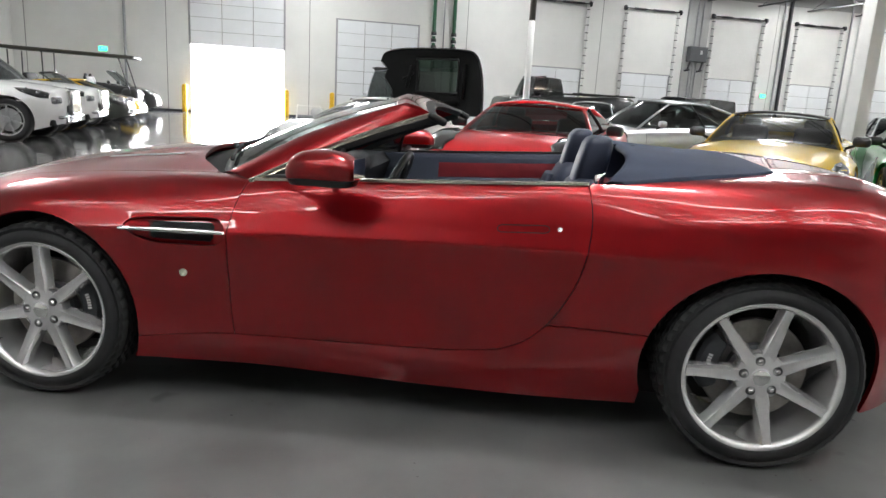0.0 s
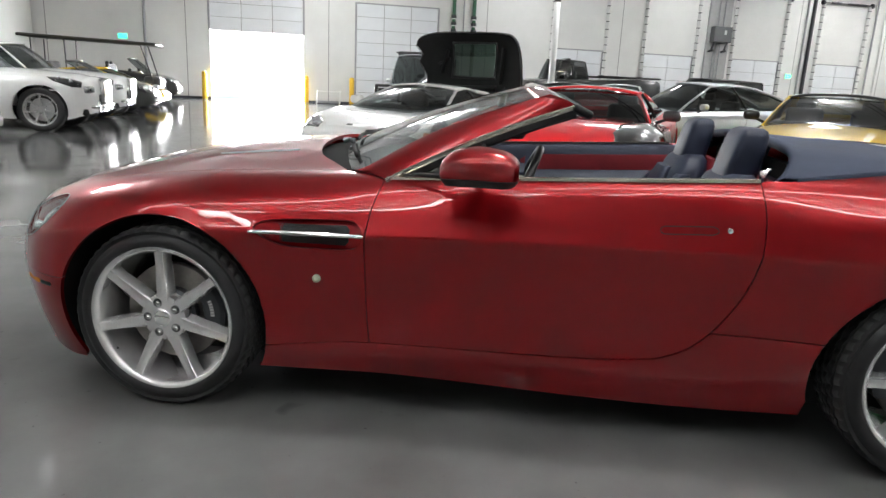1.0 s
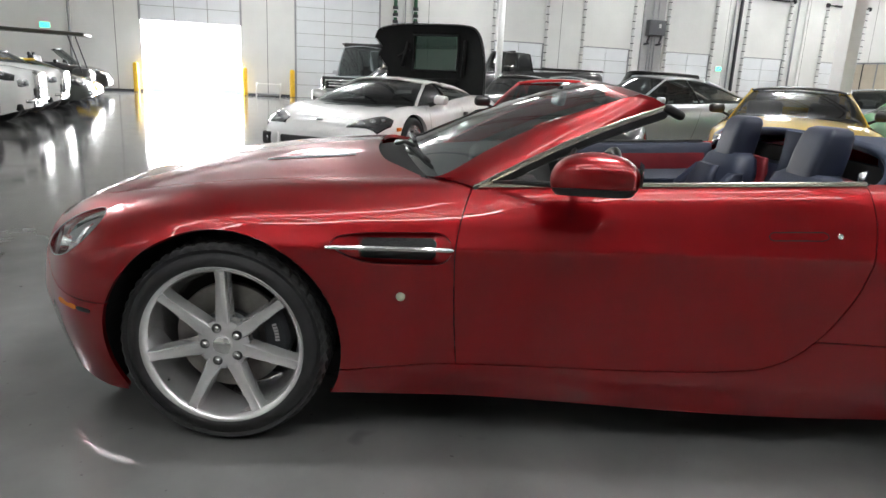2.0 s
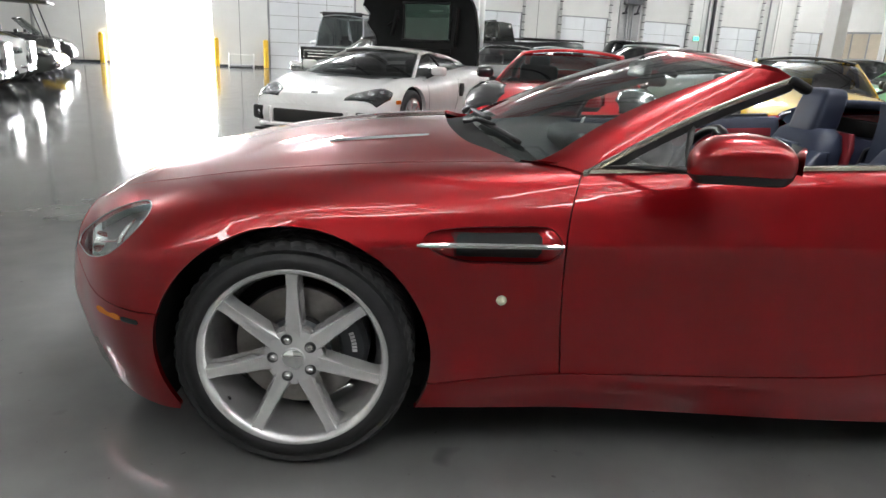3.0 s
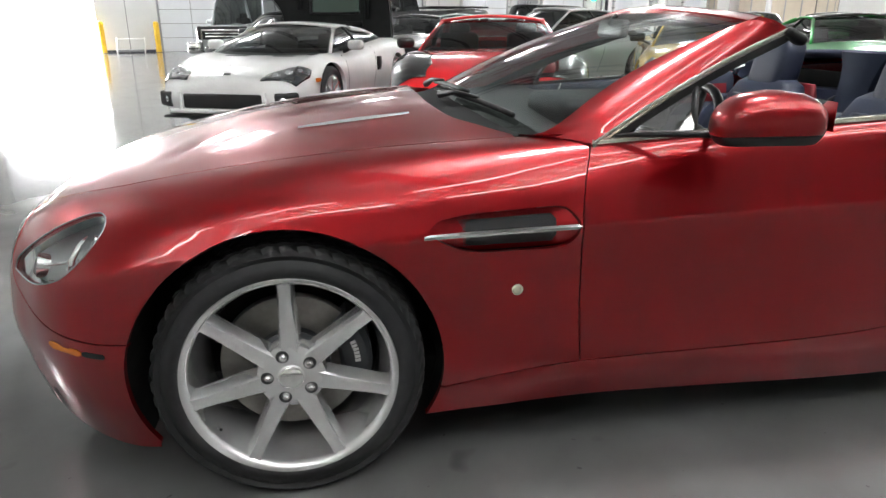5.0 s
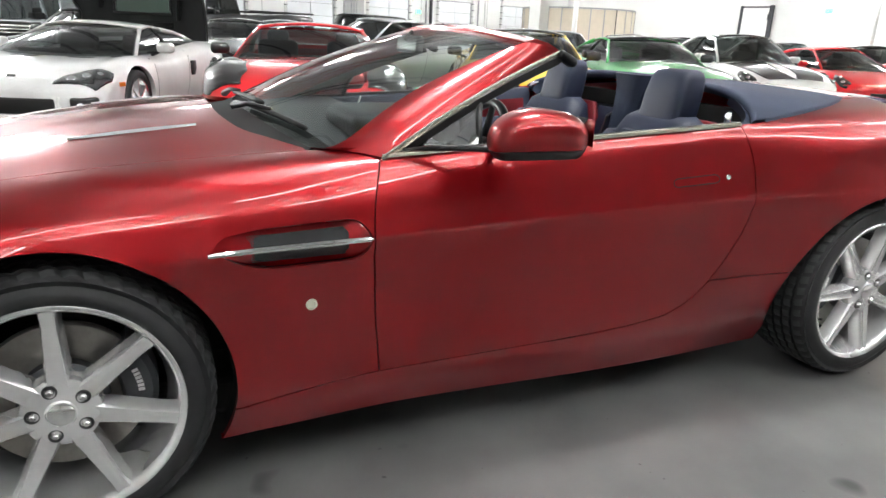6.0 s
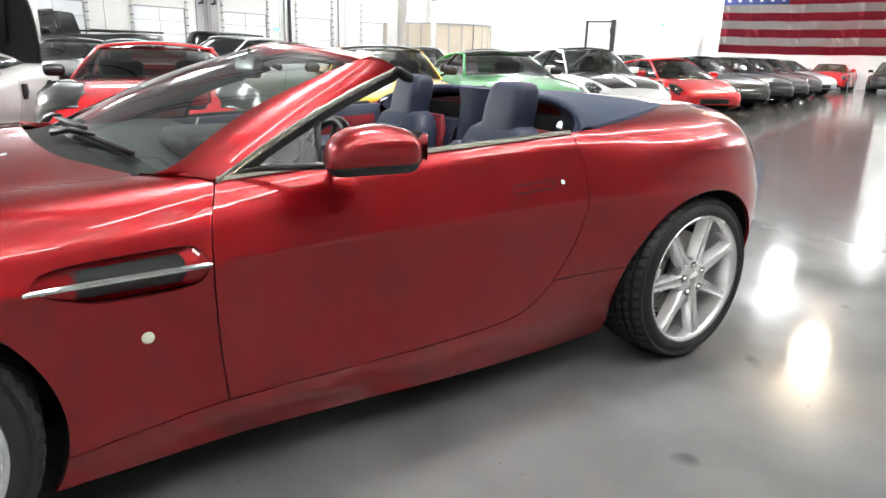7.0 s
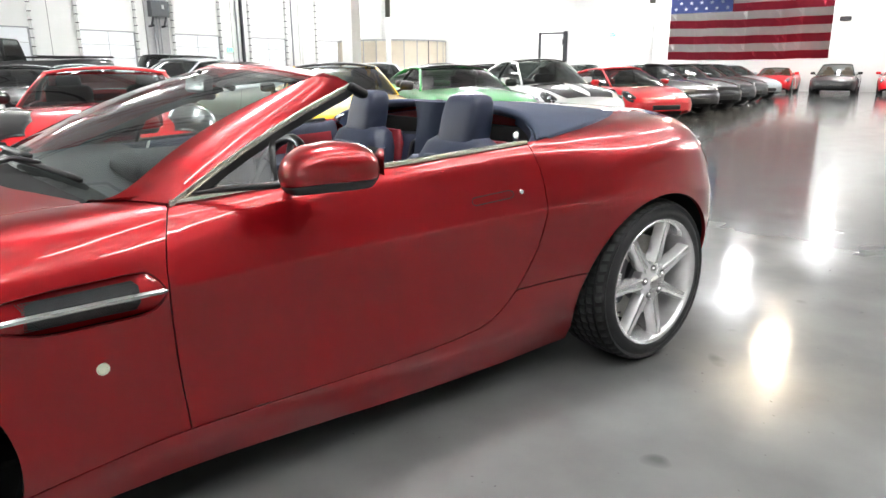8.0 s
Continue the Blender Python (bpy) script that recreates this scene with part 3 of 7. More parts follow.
# curved beige enclosure in the corner
enc = empty("round_enclosure", at_uv(34.0, 24.0), "curved beige panelled enclosure with dark seams", "enclosure")
N = 26
for k in range(N):
    a = 2 * math.pi * k / N
    p = part("enclosure_panel", box((-0.37, -0.03, 0.35), (0.37, 0.03, 2.75), 0.008), BEIGE, enc)
    p.matrix_basis = pose(3.2 * math.cos(a), 3.2 * math.sin(a), 0, 0, 0, math.degrees(a) + 90)
    q = part("enclosure_mullion", box((-0.03, -0.045, 0.0), (0.03, 0.045, 2.82)), DARK_STEEL if k % 3 == 0 else STEEL, enc)
    a += math.pi / N
    q.matrix_basis = pose(3.22 * math.cos(a), 3.22 * math.sin(a), 0, 0, 0, math.degrees(a) + 90)
part("enclosure_rim", lathe([(3.16, 2.76), (3.28, 2.76), (3.28, 2.84), (3.16, 2.84)], 52, True), STEEL, enc).rotation_euler = (radians(90), 0, 0)
part("enclosure_plinth", lathe([(3.1, 0.0), (3.22, 0.0), (3.22, 0.34), (3.1, 0.34)], 52, True), DARK_STEEL, enc).rotation_euler = (radians(90), 0, 0)

# black-framed doorway on the flag wall
dw = empty("door_8", at_uv(U1, 16.15, 0, -90), "white door in a black frame", "door", kind="structure")
part("door_leaf", box((-0.78, -0.03, 0.0), (0.78, -0.002, 3.25)), WHITE_STEEL, dw)
for lo, hi in (((-0.92, -0.10, 0), (-0.78, 0.0, 3.36)), ((0.74, -0.16, 0), (0.96, 0.0, 3.40)), ((-0.92, -0.06, 3.26), (0.96, 0.0, 3.34))):
    part("door_frame", box(lo, hi, 0.01), DARK_STEEL, dw)
part("door_closer", box((0.70, -0.2, 2.6), (0.98, -0.16, 2.95), 0.01), DARK_STEEL, dw)
vent = hall_part("wall_vent", box((U1 - 0.08, 0.35, 3.42), (U1 - 0.002, 0.85, 3.62), 0.01), DARK_STEEL)
tagged(vent, "small dark vent box on a white wall", "vent")

# the flag
flag = empty("flag", at_uv(U1 - 0.015, 0), "large striped flag with white stars hung on the wall", "flag")
FB, FT, FV0, FV1 = 1.66, 1.66 + 13 * 0.412, 1.15, 9.1
for r in range(13):
    z0, z1 = FB + r * 0.412, FB + (r + 1) * 0.412
    v1 = 5.88 if r >= 6 else FV1
    bm = bmesh.new()
    cols = 24
    prev = None
    for i in range(cols + 1):
        v = FV0 + (v1 - FV0) * i / cols
        sag = -0.05 * math.sin(math.pi * (v - FV0) / (FV1 - FV0)) + 0.01 * math.sin(v * 3.1)
        ripple = -0.012 - 0.010 * math.sin(v * 4.3 + 0.5)
        cur = (bm.verts.new((ripple, v, z0 + sag)), bm.verts.new((ripple, v, z1 + sag)))
        if prev:
            bm.faces.new((prev[0], prev[1], cur[1], cur[0]))
        prev = cur
    bmesh.ops.solidify(bm, geom=list(bm.faces), thickness=0.004)
    part("stripe", bm, FLAG_RED if r % 2 == 0 else FLAG_WHITE, flag, smooth=True)
bm = box((-0.030, 5.88, FB + 6 * 0.412 - 0.04), (-0.004, FV1, FT - 0.04))
canton = part("canton", bm, FLAG_BLUE, flag, "blue field with white stars")
star = None
for r in range(9):
    n = 6 if r % 2 == 0 else 5
    for c in range(n):
        y = 5.88 + (FV1 - 5.88) * ((c + 0.5) / 6 if n == 6 else (c + 1) / 6)
        z = FB + 6 * 0.412 - 0.04 + (FT - FB - 6 * 0.412) * (r + 0.7) / 9.4
        if star is None:
            bm = bmesh.new()
            ring = [bm.verts.new((0, (0.115 if k % 2 == 0 else 0.045) * math.sin(math.pi * k / 5), (0.115 if k % 2 == 0 else 0.045) * math.cos(math.pi * k / 5))) for k in range(10)]
            f = bm.faces.new(ring)
            bmesh.ops.solidify(bm, geom=[f], thickness=0.004)
            o = part("star", bm, FLAG_WHITE, canton)
            star = o.data
        else:
            o = new("star", star)
            o.parent = canton
        o.location = (-0.036, y, z)

# roof joists
first = None
for u in np.arange(-8.4, 39.9, 3.05):
    if first is None:
        bm = bmesh.new()
        for z in (6.75, 7.5):
            add_box(bm, (-0.05, V0, z), (0.05, V1 - 0.05, z + 0.06))
        v, up = V0 + 0.1, True
        while v < V1 - 1.6:
            a, b = ((0, v, 6.79), (0, v + 1.5, 7.52)) if up else ((0, v, 7.52), (0, v + 1.5, 6.79))
            add_tube(bm, [a, b], 0.018, 5, False)
            v, up = v + 1.5, not up
        first = part("roof_joist", bm, JOIST)
        o = first
    else:
        o = new("roof_joist", first.data)
    tagged(o, "dark open-web steel roof joist", "joist", "roof joists", "structure")
    o.matrix_basis = at_uv(float(u), 0)


# the red convertible: x runs from nose to tail, the seen side towards -y
MID = 0.88
CX = [-0.792, -0.728, -0.626, -0.519, -0.407, -0.2, 0.0, 0.25, 0.5, 0.78, 1.1, 1.5, 1.9, 2.2, 2.45, 2.6, 2.8, 2.98, 3.15, 3.31, 3.40, 3.45]
SILL_Z = [0.23, 0.195, 0.170, 0.152, 0.138, 0.145, 0.155, 0.165, 0.168, 0.168, 0.158, 0.145, 0.135, 0.140, 0.165, 0.185, 0.20, 0.215, 0.24, 0.28, 0.32, 0.36]
SILL_W = [0.29, 0.485, 0.63, 0.735, 0.80, 0.82, 0.82, 0.82, 0.81, 0.79, 0.78, 0.775, 0.755, 0.745, 0.785, 0.84, 0.835, 0.805, 0.68, 0.51, 0.34, 0.17]
LOW_Z = [0.36, 0.33, 0.31, 0.30, 0.29, 0.285, 0.285, 0.285, 0.285, 0.29, 0.295, 0.30, 0.30, 0.30, 0.30, 0.30, 0.32, 0.34, 0.36, 0.38, 0.40, 0.42]
LOW_W = [0.34, 0.545, 0.69, 0.795, 0.852, 0.866, 0.866, 0.860, 0.850, 0.840, 0.832, 0.826, 0.812, 0.808, 0.85, 0.888, 0.88, 0.835, 0.72, 0.57, 0.38, 0.19]
WAIST_Z = [0.45, 0.45, 0.46, 0.46, 0.47, 0.48, 0.49, 0.49, 0.49, 0.49, 0.495, 0.50, 0.50, 0.50, 0.50, 0.50, 0.50, 0.50, 0.50, 0.50, 0.50, 0.50]
WAIST_W = [0.36, 0.58, 0.725, 0.828, 0.882, 0.896, 0.902, 0.886, 0.868, 0.850, 0.839, 0.836, 0.838, 0.862, 0.908, 0.924, 0.915, 0.865, 0.76, 0.62, 0.43, 0.22]
UNDER_Z = [0.51, 0.53, 0.56, 0.585, 0.615, 0.645, 0.66, 0.666, 0.672, 0.680, 0.690, 0.700, 0.708, 0.705, 0.70, 0.70, 0.69, 0.67, 0.64, 0.61, 0.585, 0.565]
UNDER_W = [0.345, 0.56, 0.708, 0.808, 0.866, 0.892, 0.900, 0.888, 0.873, 0.863, 0.855, 0.851, 0.852, 0.880, 0.912, 0.920, 0.910, 0.862, 0.762, 0.63, 0.44, 0.23]
OVER_Z = [0.53, 0.55, 0.582, 0.61, 0.64, 0.67, 0.684, 0.690, 0.696, 0.704, 0.714, 0.724, 0.732, 0.735, 0.735, 0.735, 0.725, 0.70, 0.665, 0.63, 0.60, 0.58]
OVER_W = [0.337, 0.55, 0.698, 0.796, 0.852, 0.882, 0.890, 0.878, 0.863, 0.853, 0.845, 0.841, 0.843, 0.872, 0.906, 0.914, 0.902, 0.855, 0.755, 0.625, 0.43, 0.22]
HIP_Z = [0.555, 0.60, 0.645, 0.68, 0.705, 0.738, 0.758, 0.768, 0.776, 0.785, 0.797, 0.812, 0.825, 0.84, 0.86, 0.87, 0.865, 0.84, 0.79, 0.72, 0.67, 0.62]
HIP_W = [0.30, 0.505, 0.645, 0.735, 0.79, 0.835, 0.850, 0.838, 0.825, 0.815, 0.808, 0.805, 0.808, 0.83, 0.858, 0.866, 0.852, 0.81, 0.72, 0.595, 0.40, 0.20]
BELT_Z = [0.57, 0.635, 0.692, 0.728, 0.752, 0.790, 0.815, 0.833, 0.846, 0.862, 0.880, 0.900, 0.922, 0.940, 0.958, 0.966, 0.968, 0.945, 0.89, 0.80, 0.73, 0.66]
BELT_W = [0.26, 0.44, 0.565, 0.645, 0.69, 0.735, 0.755, 0.755, 0.755, 0.760, 0.760, 0.757, 0.755, 0.755, 0.76, 0.76, 0.748, 0.708, 0.62, 0.50, 0.34, 0.17]
BROW_Z = [0.575, 0.65, 0.712, 0.752, 0.778, 0.818, 0.844, 0.864, 0.874, 0.884, 0.90, 0.92, 0.945, 0.965, 0.985, 0.995, 1.0, 0.985, 0.93, 0.84, 0.765, 0.68]
CREST_Z = [0.58, 0.66, 0.728, 0.772, 0.802, 0.850, 0.882, 0.910, 0.926, 0.935, 0.945, 0.955, 0.97, 0.985, 1.005, 1.012, 1.015, 1.0, 0.945, 0.855, 0.775, 0.69]
MIDDLE_Z = [0.58, 0.665, 0.735, 0.782, 0.814, 0.865, 0.898, 0.928, 0.945, 0.952, 0.96, 0.97, 0.98, 0.99, 1.01, 1.018, 1.02, 1.005, 0.95, 0.86, 0.78, 0.695]
BW = np.array(BELT_W)
def mixed(a, b, t):
    return np.array(a) + t * (np.array(b) - np.array(a))


MEET_W = mixed(UNDER_W, OVER_W, 0.35)
MEET_Z = mixed(UNDER_Z, OVER_Z, 0.5)
SKIN = Skin(CX, [SILL_W, LOW_W, WAIST_W, mixed(WAIST_W, UNDER_W, 0.8), mixed(UNDER_W, MEET_W, 0.6), mixed(OVER_W, MEET_W, 0.6), mixed(OVER_W, HIP_W, 0.25), HIP_W, BELT_W, BW * 0.82, BW * 0.45, BW * 0.0],
            [SILL_Z, LOW_Z, WAIST_Z, mixed(WAIST_Z, UNDER_Z, 0.8), mixed(UNDER_Z, MEET_Z, 0.6), mixed(OVER_Z, MEET_Z, 0.6), mixed(OVER_Z, HIP_Z, 0.25), HIP_Z, BELT_Z, BROW_Z, CREST_Z, MIDDLE_Z], 8)
FRONT, REAR, R_FRONT, R_REAR = (0.0, 0.335), (2.605, 0.338), 0.335, 0.338
ARCH_F, ARCH_R = 0.378, 0.388


def belt(x):
    return float(SKIN.belt(np.array([x]))[0][0])


def belt_w(x):
    return float(SKIN.belt(np.array([x]))[1][0])


def sill_z(x):
    return float(pchip(CX, SILL_Z, np.array([x]))[0])


def crease(x):
    return float(pchip(CX, UNDER_Z, np.array([x]))[0]), float(pchip(CX, OVER_Z, np.array([x]))[0])


CREASES = [[(x, crease(x)[0] * (1 - k) + crease(x)[1] * k) for x in np.arange(-0.5, 3.0, 0.1)] for k in (-0.15, 0.3, 0.5, 0.7, 1.15)]


def xs_line(a, b, n, f):
    return [(a + (b - a) * i / n, f(a + (b - a) * i / n)) for i in range(n + 1)]


def smooth_line(pts, n=6):
    """Points on a soft curve through a few points."""
    P = [Vector(p) for p in pts]
    out = []
    for i in range(len(P) - 1):
        p0, p1, p2, p3 = P[max(i - 1, 0)], P[i], P[i + 1], P[min(i + 2, len(P) - 1)]
        for k in range(n):
            t = k / n
            out.append(tuple(0.5 * (2 * p1 + (p2 - p0) * t + (2 * p0 - 5 * p1 + 4 * p2 - p3) * t * t + (3 * p1 - p0 - 3 * p2 + p3) * t**3)))
    out.append(tuple(P[-1]))
    return out


SEAM_SILL = smooth_line([(0.388, 0.263), (0.55, 0.287), (0.747, 0.304), (1.25, 0.307), (1.55, 0.315), (1.72, 0.332)])
SEAM_FENDER = [p for p in SEAM_SILL if p[0] <= 0.7471]
SEAM_DOOR = [p for p in SEAM_SILL if p[0] >= 0.7469]
DOOR_REAR = smooth_line([(1.72, 0.332), (1.81, 0.374), (1.88, 0.442), (1.93, 0.52), (1.969, 0.606), (1.992, 0.70), (2.002, 0.79), (1.999, 0.86), (1.985, belt(1.985) + 0.012)])
DOOR_FRONT = smooth_line([(0.747, 0.304), (0.736, 0.42), (0.729, 0.55), (0.727, 0.68), (0.742, 0.78), (0.768, 0.86), (0.772, belt(0.772) + 0.012)])
VENT = smooth_line([(0.345, 0.692), (0.372, 0.712), (0.45, 0.723), (0.56, 0.728), (0.66, 0.731), (0.695, 0.722), (0.719, 0.686), (0.700, 0.649), (0.66, 0.635), (0.56, 0.634), (0.47, 0.635), (0.41, 0.649), (0.362, 0.674), (0.345, 0.692)], 4)[:-1]
HEADLIGHT = smooth_line([(-0.668, 0.578), (-0.59, 0.572), (-0.505, 0.602), (-0.435, 0.662), (-0.398, 0.715), (-0.425, 0.733), (-0.515, 0.703), (-0.60, 0.652), (-0.658, 0.607), (-0.668, 0.578)], 4)[:-1]
SEAM_HOOD = lambda x: belt(x) + 0.075 + 0.03 * max(0, min(1, (x + 0.4) / 1.0))
SEAM_BUMPER = smooth_line([(-0.352, 0.462), (-0.45, 0.462), (-0.56, 0.478), (-0.64, 0.52), (-0.685, 0.575)])


def front_arch(a0, a1):
    return arc(FRONT[0], FRONT[1], ARCH_F, a0, a1, 36)


def rear_arch(a0, a1):
    return [(x, REAR[1] + (z - REAR[1]) * (0.95 if z > REAR[1] else 1.0)) for x, z in arc(REAR[0] - 0.005, REAR[1], ARCH_R, a0, a1, 36)]


hero = empty("convertible_car", pose(0, 0, 0), "deep red metallic two-seat convertible with lowered navy roof", "car")


def build_body(side):
    near = side < 0
    step = 0.02 if near else 0.035

    def panel(name, outer, holes=(), mat=RED_PAINT, label="", gap=0.0014, lip=0.014, st=None, lines=()):
        o = resample(list(outer), (st or step) * 0.6)
        hs = [resample(list(q), 0.01) for q in holes]
        return skin_panel(name, SKIN, MID, side, o, hs, st or step, mat, hero, label, lip=lip, gap=gap, lines=lines)

    # front bumper corner below the lamp
    a_up = math.degrees(math.asin((0.462 - 0.335) / ARCH_F))
    bump = [p for p in front_arch(180 - a_up, 208)]
    outer = SEAM_BUMPER[::-1] + bump + xs_line(bump[-1][0] - 0.005, -0.788, 14, sill_z) + xs_line(-0.788, -0.662, 8, lambda x: belt(x) + 0.046) + [(-0.692, 0.60)]
    panel("front_bumper", outer, st=0.018)
    # wing
    fr = front_arch(-10.5, 180 - a_up)
    outer = (fr + SEAM_BUMPER[1:] + [(-0.69, 0.60)] + xs_line(-0.65, 0.60, 24, SEAM_HOOD) + [(0.66, belt(0.66) + 0.09), (0.72, belt(0.72) + 0.05)]
             + DOOR_FRONT[::-1][1:] + SEAM_FENDER[::-1][1:])
    panel("front_wing", outer, [VENT, HEADLIGHT], lines=CREASES)
    # door
    outer = SEAM_DOOR + DOOR_REAR[1:] + xs_line(1.96, 0.80, 20, lambda x: belt(x) + 0.012) + DOOR_FRONT[::-1][1:-1]
    panel("door", outer, gap=0.0016, lines=CREASES)
    # sill
    a_lo = math.degrees(math.asin((0.4385 - REAR[1]) / (ARCH_R * 0.95)))
    ra = rear_arch(180 + 20, 180 - a_lo)
    outer = SEAM_FENDER[:-1] + SEAM_DOOR + [p for p in DOOR_REAR[1:] if p[1] < 0.4385] + [(1.884, 0.4385)] + [(2.0, 0.4392), (2.1, 0.4385)] + ra[::-1] + xs_line(ra[0][0] - 0.005, 0.40, 30, sill_z)
    outer = outer + [p for p in front_arch(-27, -11)]
    panel("sill", outer)
    # rear quarter with the tail
    q = [(1.886, 0.4395), (2.0, 0.4400), (2.1, 0.4395)] + rear_arch(180 - a_lo - 0.25, -18) + xs_line(REAR[0] + 0.375, 3.445, 16, sill_z)
    top = xs_line(3.445, 2.62, 18, lambda x: belt(x) + 0.16 * min(1, (3.5 - x) / 0.4) * (belt_w(x) / 0.72)) + smooth_line([(2.62, belt(2.62) + 0.16), (2.46, belt(2.46) + 0.10), (2.3, belt(2.3) + 0.05), (2.1, belt(2.1) + 0.016), (2.0, belt(2.0) + 0.012)])[1:]
    outer = q + top + [p for p in DOOR_REAR[::-1][1:] if p[1] > 0.442]
    panel("rear_quarter", outer, st=0.022 if near else 0.035, lines=CREASES)
    return panel


def half_panel(name, outer, mat, label="", rise=0.0, step=0.03, lip=0.014, gap=0.0012):
    """A panel across the car, from its half outline (outer edge, then back along the middle line)."""
    verts, faces = [], []
    V, F = fill_area(inset(resample(list(outer), step * 0.6), gap), [], step)
    w, z = SKIN.points(V[:, 0], V[:, 1])
    for side in (-1, 1):
        P = np.stack([V[:, 0], MID + side * w, z + rise], 1)
        tri = P[F]
        nrm = np.cross(tri[:, 1] - tri[:, 0], tri[:, 2] - tri[:, 0])
        G = F if nrm[:, 2].sum() > 0 else F[:, ::-1]
        base = len(verts)
        verts += [tuple(p) for p in P]
        faces += [tuple(int(i) + base for i in f) for f in G]
        ids = {}
        for a, b in rim_edges(G):
            quad = []
            for q, depth in ((b, 0), (a, 0), (a, lip), (b, lip)):
                if (q, depth) not in ids:
                    ids[(q, depth)] = len(verts)
                    verts.append((P[q][0], P[q][1], P[q][2] - depth))
                quad.append(ids[(q, depth)])
            if abs(P[a][1] - MID) > 0.01 or abs(P[b][1] - MID) > 0.01:
                faces.append(tuple(quad))
    # weld the middle line
    ob = mesh_object(name, verts, faces, mat, hero, label)
    bm = bmesh.new()
    bm.from_mesh(ob.data)
    bmesh.ops.remove_doubles(bm, verts=[v for v in bm.verts if abs(v.co.y - MID) < 0.004], dist=0.006)
    bm.to_mesh(ob.data)
    bm.free()
    return ob


for side in (-1, 1):
    build_body(side)


def mid_h(x):
    return belt(x) + belt_w(x)


outer = (xs_line(-0.785, 0.60, 28, lambda x: SEAM_HOOD(x) if x > -0.655 else belt(x) + 0.05) + smooth_line([(0.61, belt(0.61) + 0.115), (0.53, belt(0.53) + 0.21), (0.46, belt(0.46) + 0.30), (0.42, belt(0.42) + 0.45), (0.41, belt(0.41) + 0.60), (0.405, mid_h(0.405))])[1:]
         + xs_line(0.39, -0.785, 24, mid_h))
half_panel("bonnet", outer, RED_PAINT, step=0.025)
outer = xs_line(2.64, 3.44, 18, lambda x: belt(x) + 0.165 * min(1, (3.5 - x) / 0.4) * (belt_w(x) / 0.72)) + xs_line(3.44, 2.56, 18, mid_h) + [(2.57, belt(2.57) + 0.4)]
half_panel("boot_lid", outer, RED_PAINT)


# front grille in the open nose
nose = part("front_grille", rounded_box((0.02, 0.60, 0.34), 0.008, pose(-0.762, MID, 0.40)), BLACK_TRIM, hero, "dark front grille with bright slats")
for k in range(5):
    part("grille_slat", rounded_box((0.02, 0.50, 0.014), 0.005, pose(-0.776, MID, 0.30 + 0.045 * k)), ALLOY, nose, smooth=True)


def tonneau_z(x, q):
    """Height of the roof cover: a fairing that rises behind the seats and runs out on the deck."""
    h = belt(x) + belt_w(x) * (1 - abs(q))
    z = float(SKIN.points([x], [h])[1][0])
    t = max(0.0, min(1.0, (x - 2.10) / 0.50))
    return z + 0.006 + 0.066 * (1 - t) ** 1.3 * (1 - abs(q) ** 5)


verts, faces = [], []
NQ, NX = 48, 18
for j in range(NX + 1):
    for i in range(NQ + 1):
        q = -0.985 + 1.97 * i / NQ
        x_front = 2.045 + 0.115 * (1 - abs(q) ** 6)
        x_back = float(np.interp(abs(q), [0, 0.79, 0.868, 0.934, 0.97, 0.985], [2.66, 2.64, 2.50, 2.34, 2.20, 2.10]))
        x = x_front + (max(x_back, x_front + 0.02) - x_front) * j / NX
        verts.append((x, MID + q * belt_w(x), tonneau_z(x, q)))
row = NQ + 1
faces += [(j * row + i, j * row + i + 1, (j + 1) * row + i + 1, (j + 1) * row + i) for j in range(NX) for i in range(NQ)]
base = len(verts)
for dx, dz in ((-0.012, -0.008), (-0.014, -0.022), (0.0, -0.034), (0.03, -0.036)):
    verts += [(verts[i][0] + dx, verts[i][1], verts[i][2] + dz) for i in range(row)]
for k in range(4):
    a = 0 if k == 0 else base + (k - 1) * row
    faces += [(a + i + 1, a + i, base + k * row + i, base + k * row + i + 1) for i in range(NQ)]
back = len(verts)
verts += [(verts[NX * row + i][0] + 0.004, verts[NX * row + i][1], verts[NX * row + i][2] - 0.03) for i in range(row)]
faces += [(NX * row + i, NX * row + i + 1, back + i + 1, back + i) for i in range(NQ)]
mesh_object("tonneau_cover", verts, faces, NAVY_CLOTH, hero, "navy fabric cover over the folded roof")

# dark shell inside the skin: underbody and wheel wells
bm = bmesh.new()
add_box(bm, (-0.44, MID - 0.70, 0.165), (2.92, MID + 0.70, 0.28), 0.02)
add_box(bm, (0.42, 0.14, 0.175), (2.2, 0.24, 0.25))
add_box(bm, (0.42, 1.52, 0.175), (2.2, 1.62, 0.25))
part("underbody", bm, LINER, hero)
for c, r in ((FRONT, ARCH_F + 0.012), (REAR, ARCH_R + 0.012)):
    for side in (-1, 1):
        bm = bmesh.new()
        rows = []
        angles = range(-24, 205, 4)
        for inner in (False, True):
            row = []
            for a in angles:
                x, z = c[0] + r * math.cos(radians(a)), c[1] + r * math.sin(radians(a))
                w = 0.53 if inner else min(0.86, float(SKIN.points([x], [max(z, sill_z(x))])[0][0]) - 0.018)
                row.append(bm.verts.new((x, MID + side * w, max(z, sill_z(x) + 0.004))))
            rows.append(row)
        for i in range(len(rows[0]) - 1):
            bm.faces.new((rows[0][i], rows[0][i + 1], rows[1][i + 1], rows[1][i]))
        bm.faces.new(rows[1])
        part("wheel_well", bm, LINER, hero, smooth=False)


